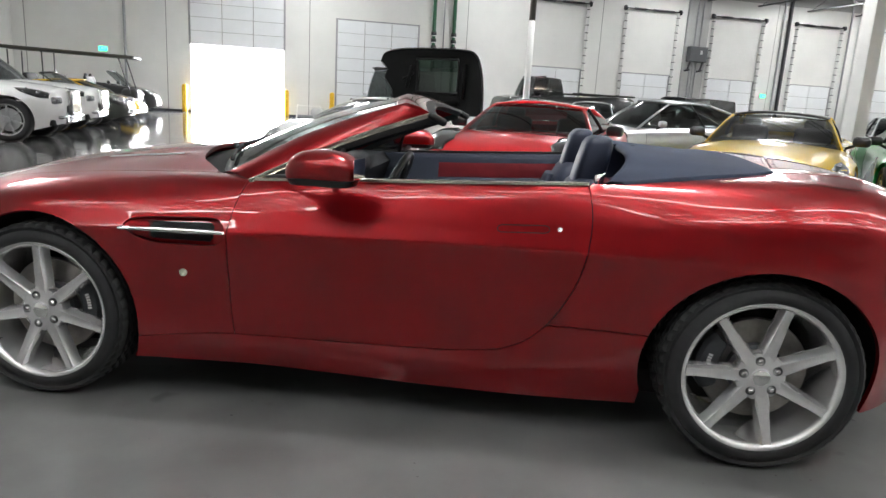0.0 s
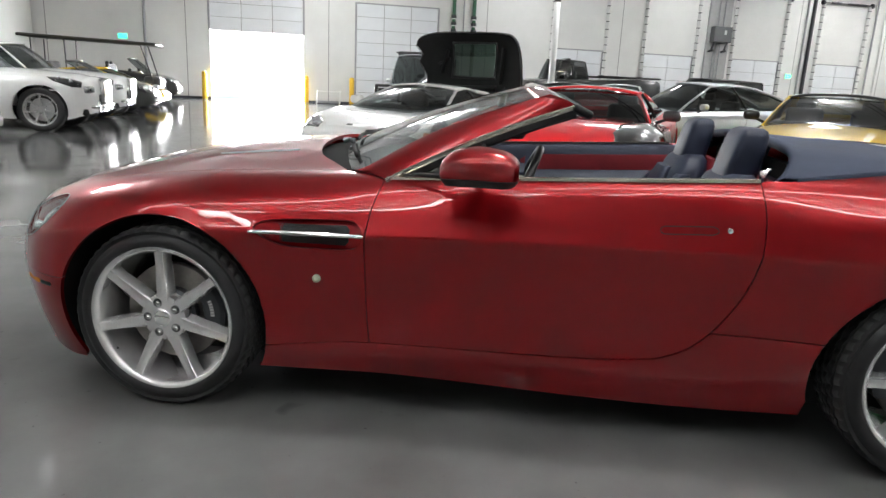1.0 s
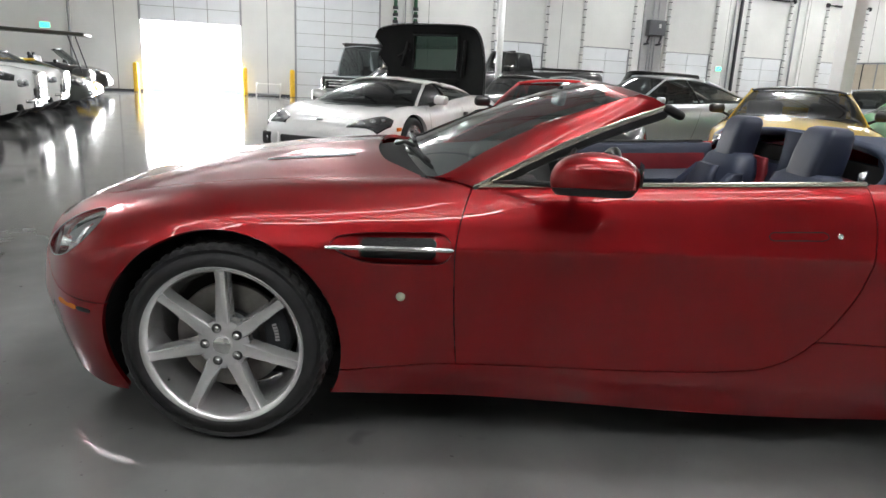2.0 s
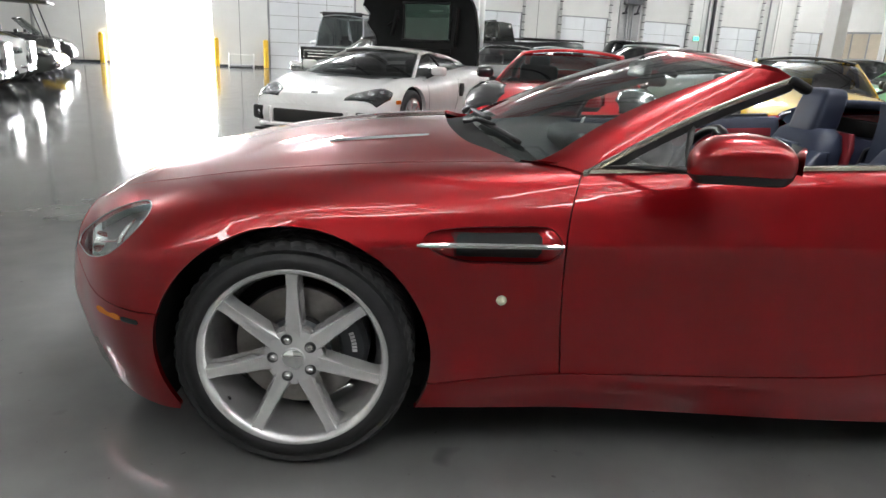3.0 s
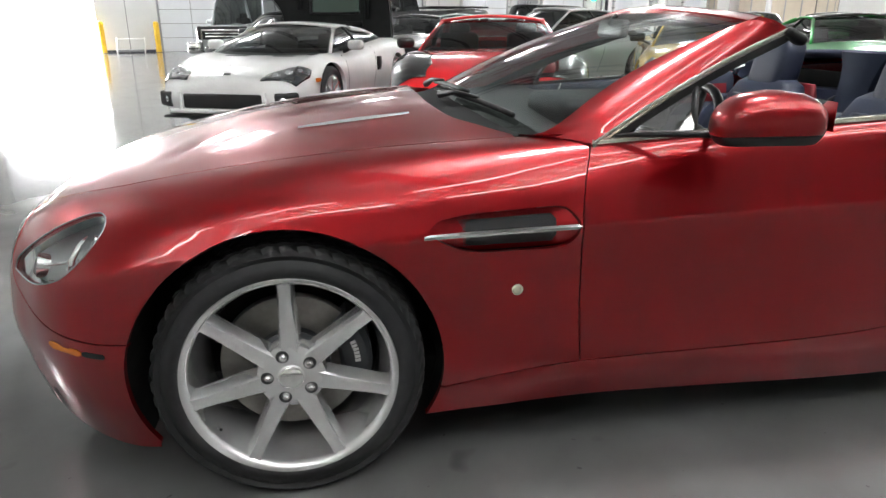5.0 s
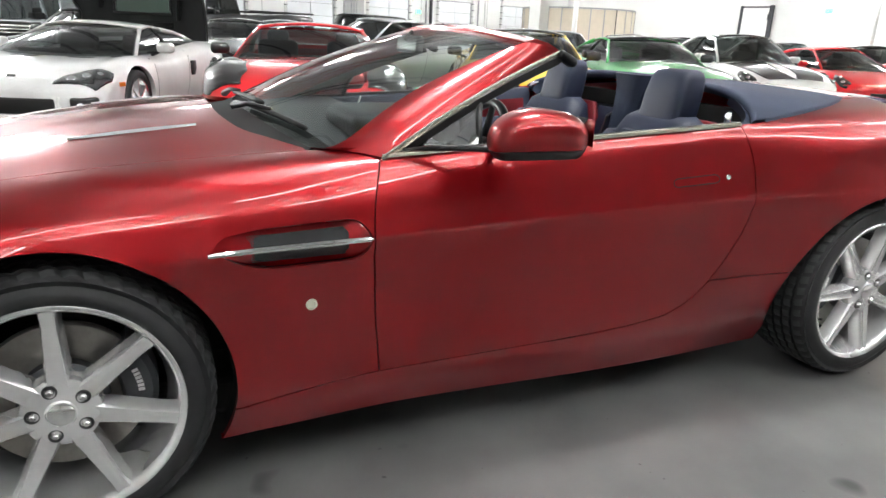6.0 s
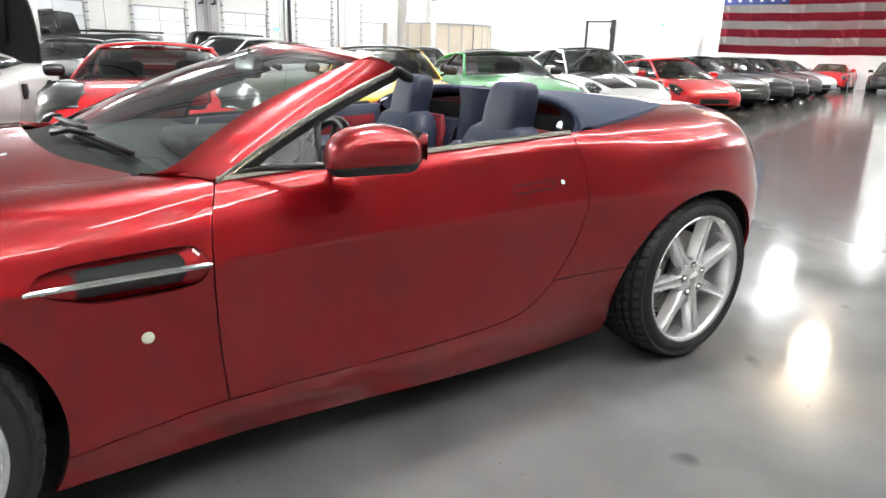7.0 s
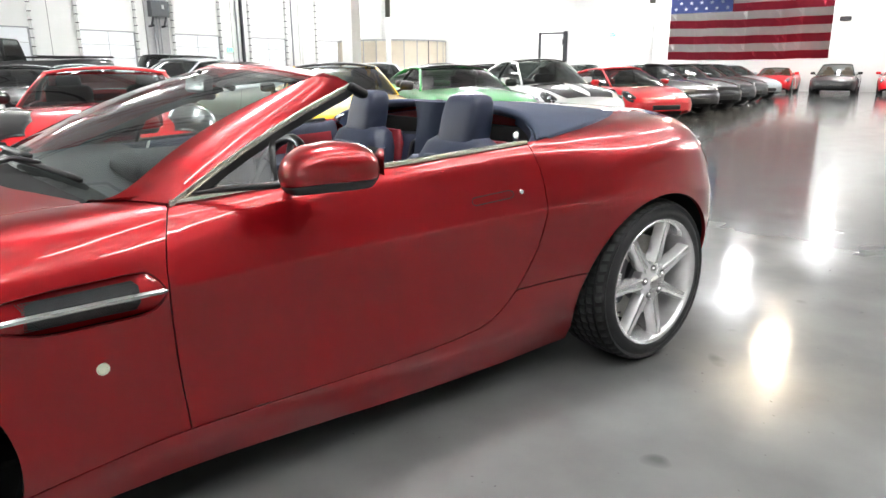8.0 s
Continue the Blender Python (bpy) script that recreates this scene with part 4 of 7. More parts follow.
# wheels
def build_tyre(R, width, rim_r, seg=150):
    """A tyre round the y axis: outer sidewall at y = 0, inner at y = width; grooved tread."""
    prof = []
    for k in range(5):
        a = k / 4
        prof.append((rim_r + (R - 0.030 - rim_r) * a, 0.012 - 0.020 * math.sin(math.pi * min(1.0, a * 0.8 + 0.12)), 0))
    prof += [(R - 0.018, 0.001, 0), (R - 0.008, 0.010, 1), (R - 0.004, 0.022, 1), (R - 0.002, 0.036, 1)]
    n_groove = 4
    usable = width - 0.10
    for g in range(n_groove + 1):
        y0 = 0.042 + usable * g / (n_groove + 0.6)
        prof += [(R - 0.010, y0, 0), (R - 0.010, y0 + 0.008, 0), (R, y0 + 0.009, 1 if g in (0, n_groove) else 2), (R, y0 + usable / (n_groove + 0.6) - 0.002, 1 if g in (0, n_groove) else 2)]
    prof += [(R - 0.010, width - 0.012, 1), (R - 0.03, width + 0.004, 0), (rim_r, width - 0.01, 0)]
    bm = bmesh.new()
    rings = []
    for j, (r, y, kind) in enumerate(prof):
        ring = []
        for k in range(seg):
            rr = r
            if kind and k % 3 == 0:
                rr = r - 0.006
            a = 2 * math.pi * (k + (0.25 * j if kind else 0)) / seg
            ring.append(bm.verts.new((rr * math.cos(a), y, rr * math.sin(a))))
        rings.append(ring)
    for i, (a, b) in enumerate(zip(rings, rings[1:])):
        block = prof[i][2] and prof[i + 1][2]
        for k in range(seg):
            j = (k + 1) % seg
            f = bm.faces.new((a[k], a[j], b[j], b[k]))
            # blocks take the paler lit colour, sipes keep the dark rubber
            if block and k % 3:
                f.material_index = 1
    return bm


def build_spoke(r0, r1, w0, w1, y0, y1):
    """One tapering spoke along +z with a flat crowned face."""
    bm = bmesh.new()
    rows = []
    for i in range(7):
        t = i / 6
        r, w, y = r0 + (r1 - r0) * t, w0 + (w1 - w0) * t, y0 + (y1 - y0) * t
        if i == 6:
            w *= 1.25
        rows.append([bm.verts.new(p) for p in ((-w * 0.5 - 0.006, y + 0.045, r), (-w * 0.5, y + 0.006, r), (-w * 0.40, y, r), (-w * 0.10, y + 0.0035, r), (w * 0.10, y + 0.0035, r), (w * 0.40, y, r), (w * 0.5, y + 0.006, r), (w * 0.5 + 0.006, y + 0.045, r))])
    for a, b in zip(rows, rows[1:]):
        for k in range(7):
            bm.faces.new((a[k], a[k + 1], b[k + 1], b[k]))
        bm.faces.new((a[7], a[0], b[0], b[7]))
    bm.faces.new(rows[0][::-1])
    bm.faces.new(rows[-1])
    bmesh.ops.recalc_face_normals(bm, faces=bm.faces)
    return bm


def hero_wheel(name, m, R, width, turn, caliper_at, nuts=108):
    wheel = new(name)
    wheel.parent = hero
    wheel.matrix_basis = m
    part("tyre", build_tyre(R, width, 0.256), RUBBER, wheel, smooth=True, sharp=35).data.materials.append(TREAD)
    rim = part("rim", lathe([(0.262, 0.012), (0.265, 0.000), (0.262, -0.003), (0.255, -0.001), (0.247, 0.006), (0.242, 0.020), (0.238, 0.060), (0.222, 0.090), (0.222, width - 0.02), (0.25, width - 0.01)], 96), ALLOY, wheel, "silver alloy rim", smooth=True, sharp=35)
    for k in range(7):
        s = part("spoke", build_spoke(0.045, 0.247, 0.050, 0.030, 0.016, 0.006), ALLOY, rim, smooth=True, sharp=28)
        s.rotation_euler = (0, radians(turn + k * 360 / 7), 0)
    part("hub", lathe([(0.0, 0.009), (0.030, 0.009), (0.033, 0.012), (0.070, 0.016), (0.082, 0.020), (0.086, 0.032), (0.086, 0.06)], 48), ALLOY, rim, smooth=True, sharp=30)
    part("hub_cap", lathe([(0.0, 0.003), (0.024, 0.004), (0.028, 0.007), (0.0285, 0.012)], 40), CHROME, rim, "polished hub cap", smooth=True, sharp=40)
    for k in range(5):
        a = radians(nuts + 72 * k)
        cup = bmesh.new()
        add_lathe(cup, [(0.0, 0.006), (0.005, 0.0055), (0.008, 0.009), (0.0105, 0.016), (0.0105, 0.03)], 12)
        nut = part("wheel_nut", cup, CHROME, rim, smooth=True, sharp=35)
        nut.location = (0.0575 * math.cos(a), 0.0, 0.0575 * math.sin(a))
        ring = part("nut_recess", lathe([(0.0105, 0.0145), (0.0155, 0.0125), (0.0165, 0.016)], 16), BLACK_TRIM, rim, smooth=True)
        ring.location = nut.location
    v = part("valve", tube([(0, 0.03, 0.232), (0, 0.012, 0.222)], 0.004, 8), BLACK_TRIM, rim)
    v.rotation_euler = (0, radians(turn + 234), 0)
    part("brake_disc", lathe([(0.095, 0.098), (0.178, 0.098), (0.180, 0.102), (0.180, 0.122), (0.095, 0.124)], 72), DISC, wheel, "ventilated iron brake disc", smooth=True, sharp=30)
    part("disc_bell", lathe([(0.0, 0.062), (0.085, 0.062), (0.096, 0.070), (0.096, 0.11)], 40), CALIPER, wheel, smooth=True, sharp=30)
    # caliper
    bm = bmesh.new()
    n = 12
    rows = []
    for i in range(n + 1):
        a = radians(caliper_at - 32 + 64 * i / n)
        edge = 0.010 * (abs(i - n / 2) / (n / 2)) ** 3
        rows.append([bm.verts.new((r * math.cos(a), y, r * math.sin(a))) for r, y in ((0.120 + edge, 0.082), (0.130 + edge, 0.066), (0.165, 0.060), (0.190 - edge, 0.064), (0.203 - edge, 0.078), (0.203 - edge, 0.15), (0.12, 0.15))])
    for a, b in zip(rows, rows[1:]):
        for k in range(6):
            bm.faces.new((a[k], a[k + 1], b[k + 1], b[k]))
    bm.faces.new(rows[0])
    bm.faces.new(rows[-1][::-1])
    bmesh.ops.recalc_face_normals(bm, faces=bm.faces)
    cal = part("caliper", bm, CALIPER, wheel, "dark grey brake caliper", smooth=True, sharp=35)
    bm = bmesh.new()
    for i in range(6):
        a = radians(caliper_at - 9 + 3.6 * i)
        mm = Matrix.Rotation(-a, 4, "Y")
        add_box(bm, (0.158, 0.0575, -0.0035), (0.172, 0.060, 0.0035), 0, mm)
    part("lettering", bm, LETTER, cal)
    return wheel


hero_wheel("front_wheel", pose(FRONT[0], 0.0, FRONT[1]), R_FRONT, 0.235, 0, 12)
hero_wheel("rear_wheel", pose(REAR[0], -0.012, REAR[1]), R_REAR, 0.275, 13, 172, 99)
hero_wheel("front_wheel", pose(FRONT[0], 2 * MID, FRONT[1], 0, 0, 180), R_FRONT, 0.235, 17, 168)
hero_wheel("rear_wheel", pose(REAR[0], 2 * MID, REAR[1], 0, 0, 180), R_REAR, 0.275, 30, 8)


# side vents with strake and mesh
def on_skin(x, h, side=-1, out=0.0):
    w, z = SKIN.points([x, x + 0.004, x], [h, h, h + 0.004])
    p = [Vector((xx, MID + side * w[i], z[i])) for i, xx in enumerate((x, x + 0.004, x))]
    n = (p[1] - p[0]).cross(p[2] - p[0]).normalized()
    if n.y * side + n.z * 0.3 < 0:
        n = -n
    return p[0] + n * out, n


def skin_strip(name, pts, height, out, mat, parent, label="", side=-1, thick=0.012):
    """A thin bar lying along the skin through (x, h) points, standing out from it."""
    bm = bmesh.new()
    rows = []
    for i, (x, h) in enumerate(pts):
        hh = height[i] if isinstance(height, (list, tuple)) else height
        p, n = on_skin(x, h, side)
        up = Vector((0, 0, 1))
        rows.append([bm.verts.new(p + n * (out - thick) - up * hh * 0.5), bm.verts.new(p + n * out * 0.6 - up * hh * 0.5), bm.verts.new(p + n * out), bm.verts.new(p + n * out * 0.6 + up * hh * 0.5), bm.verts.new(p + n * (out - thick) + up * hh * 0.5)])
    for a, b in zip(rows, rows[1:]):
        for k in range(4):
            bm.faces.new((a[k], a[k + 1], b[k + 1], b[k]))
        bm.faces.new((a[4], a[0], b[0], b[4]))
    bm.faces.new(rows[0])
    bm.faces.new(rows[-1][::-1])
    bmesh.ops.recalc_face_normals(bm, faces=bm.faces)
    return part(name, bm, mat, parent, label, smooth=True, sharp=40)


def groove_ring(name, outline, side, label):
    """A thin dark shut line round an outline on the skin."""
    slot = resample(outline, 0.012)
    verts = []
    for a, b in zip(inset(slot, 0.0012), inset(slot, -0.0020)):
        verts += [on_skin(*a, side, 0.0008)[0], on_skin(*b, side, 0.0008)[0]]
    n = len(slot)
    faces = [(2 * i, 2 * ((i + 1) % n), 2 * ((i + 1) % n) + 1, 2 * i + 1) for i in range(n)]
    return mesh_object(name, verts, faces, BLACK_TRIM, hero, label, smooth=False)


def back_plate(name, outline, depth, mat, parent, side, label=""):
    """A plate behind an opening in the skin."""
    V, F = fill_area(resample(outline, 0.012), [], 0.02)
    verts = [on_skin(float(x), float(h), side, -depth(float(x)))[0] for x, h in V]
    return mesh_object(name, verts, [tuple(f) for f in F], mat, parent, label)


for side in (-1, 1):
    vent = back_plate("side_vent", inset(VENT, -0.004), lambda x: 0.010 + 0.022 * max(0.0, min(1.0, (x - 0.35) / 0.10)) * max(0.0, min(1.0, (0.715 - x) / 0.05)), RED_PAINT, hero, side)
    grille = [(0.42, 0.650), (0.46, 0.641), (0.655, 0.641), (0.668, 0.655), (0.668, 0.71), (0.655, 0.722), (0.46, 0.716), (0.405, 0.705), (0.395, 0.68)]
    back_plate("grille_backing", grille, lambda x: 0.029, BLACK_TRIM, vent, side)
    bm = bmesh.new()
    if side < 0:
        for band in ((0.694, 0.716, 0.43), (0.644, 0.668, 0.455)):
            x = band[2]
            while x < 0.655:
                for s in (1, -1):
                    a, b = (x, band[0]), (x + 0.016 * s, band[1])
                    if 0.42 < b[0] < 0.662:
                        add_tube(bm, [on_skin(*a, side, -0.026)[0], on_skin(*b, side, -0.026)[0]], 0.0011, 4, False)
                x += 0.0065
            for h in np.arange(band[0], band[1], 0.0055):
                add_tube(bm, [on_skin(xx, float(h), side, -0.026)[0] for xx in np.linspace(0.43, 0.66, 6)], 0.0009, 4, False)
        part("mesh_screen", bm, MESH_GREY, vent, "fine dark metal mesh")
    else:
        bm.free()
    skin_strip("strake", [(0.33, 0.677), (0.345, 0.678), (0.45, 0.680), (0.60, 0.682), (0.71, 0.683), (0.722, 0.683)], [0.008, 0.012, 0.014, 0.014, 0.013, 0.006], 0.008, CHROME, vent, "bright metal strake", side, thick=0.02)
    # round side marker badge
    p, n = on_skin(0.564, 0.529, side)
    badge = part("wing_badge", lathe([(0, 0.0035), (0.009, 0.0032), (0.0105, 0.002), (0.0125, 0.0045), (0.0145, 0.003), (0.0145, -0.004)], 28), material("pale_badge" , (0.72, 0.68, 0.55), 0.35), hero, "round cream badge with metal ring", smooth=True, sharp=40)
    badge.matrix_basis = Matrix.Translation(p) @ Vector((0, 1, 0)).rotation_difference(n).to_matrix().to_4x4()
    # amber side marker
    amber = skin_strip("side_marker", [(-0.560, 0.436), (-0.55, 0.4355), (-0.48, 0.432), (-0.47, 0.4315)], [0.010, 0.019, 0.017, 0.008], 0.0035, AMBER, hero, "amber side marker lens", side)
    skin_strip("marker_end", [(-0.468, 0.4315), (-0.46, 0.431), (-0.418, 0.4285), (-0.414, 0.428)], [0.008, 0.014, 0.013, 0.006], 0.003, BLACK_TRIM, amber, "", side)
    # door handle, flush, in a thin groove
    groove_ring("handle_groove", [(1.695, 0.759), (1.845, 0.766), (1.858, 0.771), (1.862, 0.777), (1.858, 0.785), (1.845, 0.790), (1.695, 0.782), (1.686, 0.777), (1.683, 0.770), (1.686, 0.763)], side, "dark outline of a flush door handle")
    if side < 0:
        flap = [(x, belt(x) + d) for x, d in ((2.74, 0.035), (2.76, 0.022), (2.88, 0.020), (2.90, 0.032), (2.905, 0.105), (2.89, 0.118), (2.77, 0.122), (2.75, 0.110))]
        groove_ring("fuel_flap_groove", flap, side, "thin dark outline of the fuel flap")
    p, n = on_skin(1.896, 0.781, side)
    key = part("door_lock", lathe([(0, 0.002), (0.006, 0.002), (0.0075, 0.0035), (0.009, 0.001), (0.009, -0.003)], 18), CHROME, hero, "small chrome door lock", smooth=True)
    key.matrix_basis = Matrix.Translation(p) @ Vector((0, 1, 0)).rotation_difference(n).to_matrix().to_4x4()
    # tail lamps round the corners
    lamp = [(x, belt(x) - d) for x, d in ((2.965, 0.10), (3.03, 0.065), (3.10, 0.055), (3.17, 0.06), (3.21, 0.085), (3.16, 0.135), (3.06, 0.155))]
    back_plate("tail_lamp", smooth_line(lamp + lamp[:1], 4)[:-1], lambda x: -0.004, material("tail_lens", (0.55, 0.42, 0.42), 0.12, coat=1.0), hero, side, "pale clear and red tail lamp")

# headlamps: satin bowl with a ridge, a dark projector and a chrome divider under a clear lens
SATIN = material("satin_reflector", (0.34, 0.35, 0.36), 0.30, 0.75, vary=0.08, scale=30)
for side in (-1, 1):
    bowl = back_plate("headlamp", inset(HEADLIGHT, -0.004), lambda x: 0.040, SATIN, hero, side, "clear-lensed headlamp with satin bowl")
    back_plate("lens", inset(HEADLIGHT, 0.003), lambda x: 0.001, LENS, bowl, side)
    for (x, h), r, mat in (((-0.622, 0.604), 0.030, BLACK_TRIM), ((-0.440, 0.690), 0.020, SATIN)):
        p, n = on_skin(x, h, side, -0.036)
        fwd = (n + Vector((-1.2, 0, 0.1))).normalized()
        turn = Matrix.Translation(p) @ Vector((0, 1, 0)).rotation_difference(fwd).to_matrix().to_4x4()
        o = part("projector", lathe([(0, 0.014), (r * 0.5, 0.011), (r * 0.78, 0.002), (r * 0.8, -0.01)], 28), mat, bowl, "dark projector lens", smooth=True, sharp=40)
        o.matrix_basis = turn
        o = part("projector_ring", lathe([(r * 0.8, 0.0), (r * 0.86, 0.010), (r, 0.012), (r * 1.04, 0.004), (r * 1.04, -0.02)], 28), CHROME, bowl, "chrome projector ring", smooth=True, sharp=40)
        o.matrix_basis = turn
    for pts, r in ((((-0.60, 0.612, -0.026), (-0.54, 0.630, -0.030), (-0.482, 0.648, -0.024)), 0.004), (((-0.57, 0.586, -0.024), (-0.535, 0.594, -0.030), (-0.505, 0.612, -0.026)), 0.0025)):
        part("bowl_ridge", tube([on_skin(x, h, side, d)[0] for x, h, d in pts], r, 6), ALLOY, bowl, smooth=True)
    part("divider", tube([on_skin(x, h, side, d)[0] for x, h, d in ((-0.492, 0.618, -0.020), (-0.483, 0.645, -0.012), (-0.470, 0.675, -0.014), (-0.462, 0.700, -0.024))], [0.008, 0.009, 0.007, 0.003], 8), CHROME, bowl, "chrome divider", smooth=True)
    skin_rim = [on_skin(x, h, side, 0.0004)[0] for x, h in HEADLIGHT]
    part("lamp_seal", tube(skin_rim + skin_rim[:1], 0.0018, 6, False), SATIN, bowl, smooth=True)

# bonnet louvres
for side in (-1, 1):
    bm = bmesh.new()
    rows = []
    for i in range(13):
        t = i / 12
        x = 0.035 + 0.315 * t
        h = belt(x) + belt_w(x) - (0.43 - 0.02 * t)
        wd = 0.016 * math.sin(math.pi * min(1, max(0.06, t * 1.0))) ** 0.4 if t < 0.98 else 0.004
        a, n = on_skin(x, h - wd, side, 0.002)
        b, _ = on_skin(x, h, side, 0.006)
        c, _ = on_skin(x, h + wd, side, 0.002)
        rows.append([bm.verts.new(v) for v in (a, b, c)])
    for r0, r1 in zip(rows, rows[1:]):
        for k in range(2):
            bm.faces.new((r0[k], r0[k + 1], r1[k + 1], r1[k]))
    part("bonnet_vent", bm, material("bright_mesh", (0.62, 0.63, 0.64), 0.35, 0.8, bump=0.6, bump_scale=400), hero, "bright mesh bonnet vent", smooth=True)

# windscreen with frame
def ws_base(v):
    return Vector((0.495 + 0.125 * v * v, MID + 0.63 * v, 0.930 - 0.057 * v * v))


def ws_top(v):
    return Vector((1.208 + 0.065 * v * v, MID + 0.575 * v, 1.198 - 0.039 * v * v))


def ws_point(v, b, out=0.0):
    p = ws_base(v).lerp(ws_top(v), b)
    bulge = 0.022 * math.sin(math.pi * b) + out
    # the lower corners run out along the wings
    k = b / 0.12 * math.exp(1 - b / 0.12) * abs(v) ** 6
    p += Vector((0, math.copysign(0.064 * k, v), -0.017 * k))
    return p + Vector((-0.35, 0, 0.94)) * bulge


N_V, N_B = 28, 12
verts = [ws_point(-1 + 2 * i / N_V, j / N_B) for j in range(N_B + 1) for i in range(N_V + 1)]
faces = [(j * (N_V + 1) + i, j * (N_V + 1) + i + 1, (j + 1) * (N_V + 1) + i + 1, (j + 1) * (N_V + 1) + i) for j in range(N_B) for i in range(N_V)]
screen = mesh_object("windscreen", verts, faces, WINDSCREEN, hero, "curved clear windscreen glass")
screen.visible_shadow = False


def sill_edge(b, side):
    """The lower outer edge of the screen pillar."""
    t = b
    p = Vector((0.772, 0.762, 0.868)).lerp(Vector((1.392, 0.572, 1.138)), t)
    p.z += 0.018 * math.sin(math.pi * t)
    return Vector((p.x, MID + side * p.y, p.z))


def loft(rows, mat, name, parent, label="", closed=True, sharp=45):
    bm = bmesh.new()
    vr = [[bm.verts.new(p) for p in r] for r in rows]
    n = len(rows[0])
    for a, b in zip(vr, vr[1:]):
        for k in range(n if closed else n - 1):
            bm.faces.new((a[k], a[(k + 1) % n], b[(k + 1) % n], b[k]))
    if closed:
        bm.faces.new(vr[0][::-1])
        bm.faces.new(vr[-1])
    bmesh.ops.recalc_face_normals(bm, faces=bm.faces)
    return part(name, bm, mat, parent, label, smooth=True, sharp=sharp)


for side in (-1, 1):
    rows, rows_t, rows_s = [], [], []
    for i in range(25):
        b = i / 24
        g, o = ws_point(side, b, 0.003), sill_edge(b, side)
        out = Vector((-0.25, side * 0.75, 0.6)).normalized()
        inn = Vector((0, -side * 0.8, -0.5)).normalized()
        fat = 0.010 + 0.007 * math.sin(math.pi * b)
        rows.append([g, g.lerp(o, 0.25) + out * fat * 0.8, g.lerp(o, 0.5) + out * fat, g.lerp(o, 0.78) + out * fat * 0.8, o + out * 0.002, o + inn * 0.03, g.lerp(o, 0.4) + inn * 0.02, g + inn * 0.012])
        d = Vector((0.35, 0, -0.9)).normalized()
        rows_t.append([o + out * 0.004, o + out * 0.008 + d * 0.004, o + out * 0.007 + d * 0.012, o + d * 0.016, o + inn * 0.012])
        rows_s.append([o + d * 0.016, o + d * 0.034 + inn * 0.006, o + d * 0.030 + inn * 0.03, o + inn * 0.03])
    loft(rows, RED_PAINT, "screen_pillar", hero)
    loft(rows_t, BRIGHT_TRIM, "pillar_trim", hero, "bright metal trim strip")
    loft(rows_s, SEAL, "pillar_seal", hero)
# header rail over the screen
rows, rows_s = [], []
for i in range(41):
    v = -1.0 + 2.0 * i / 40
    g = ws_point(v, 1.0, 0.003)
    back = 0.118 + 0.0 * v
    r = Vector((g.x + back, MID + 0.572 * v, g.z - 0.022 + 0.0 * abs(v)))
    up = Vector((-0.1, 0, 1))
    rows.append([g + Vector((0, 0, -0.014)), g, g.lerp(r, 0.3) + up * 0.017, g.lerp(r, 0.7) + up * 0.015, r + up * 0.004, r + Vector((0, 0, -0.02)), g.lerp(r, 0.5) + Vector((0, 0, -0.03))])
    rows_s.append([r + up * 0.006 + Vector((-0.012, 0, 0.001)), r + Vector((0.035, 0, -0.006)), r + Vector((0.040, 0, -0.02)), r + Vector((0.01, 0, -0.035)), r + Vector((-0.02, 0, -0.022))])
loft(rows, RED_PAINT, "header_rail", hero)
loft(rows_s, SEAL, "header_seal", hero, "black rubber header seal")
for side in (-1, 1):
    m = Matrix.Translation((1.425, MID + side * 0.565, 1.118)) @ Euler((0, radians(25), radians(-8 * side))).to_matrix().to_4x4()
    part("seal_end", rounded_box((0.075, 0.042, 0.03), 0.013, m), SEAL, hero, smooth=True)

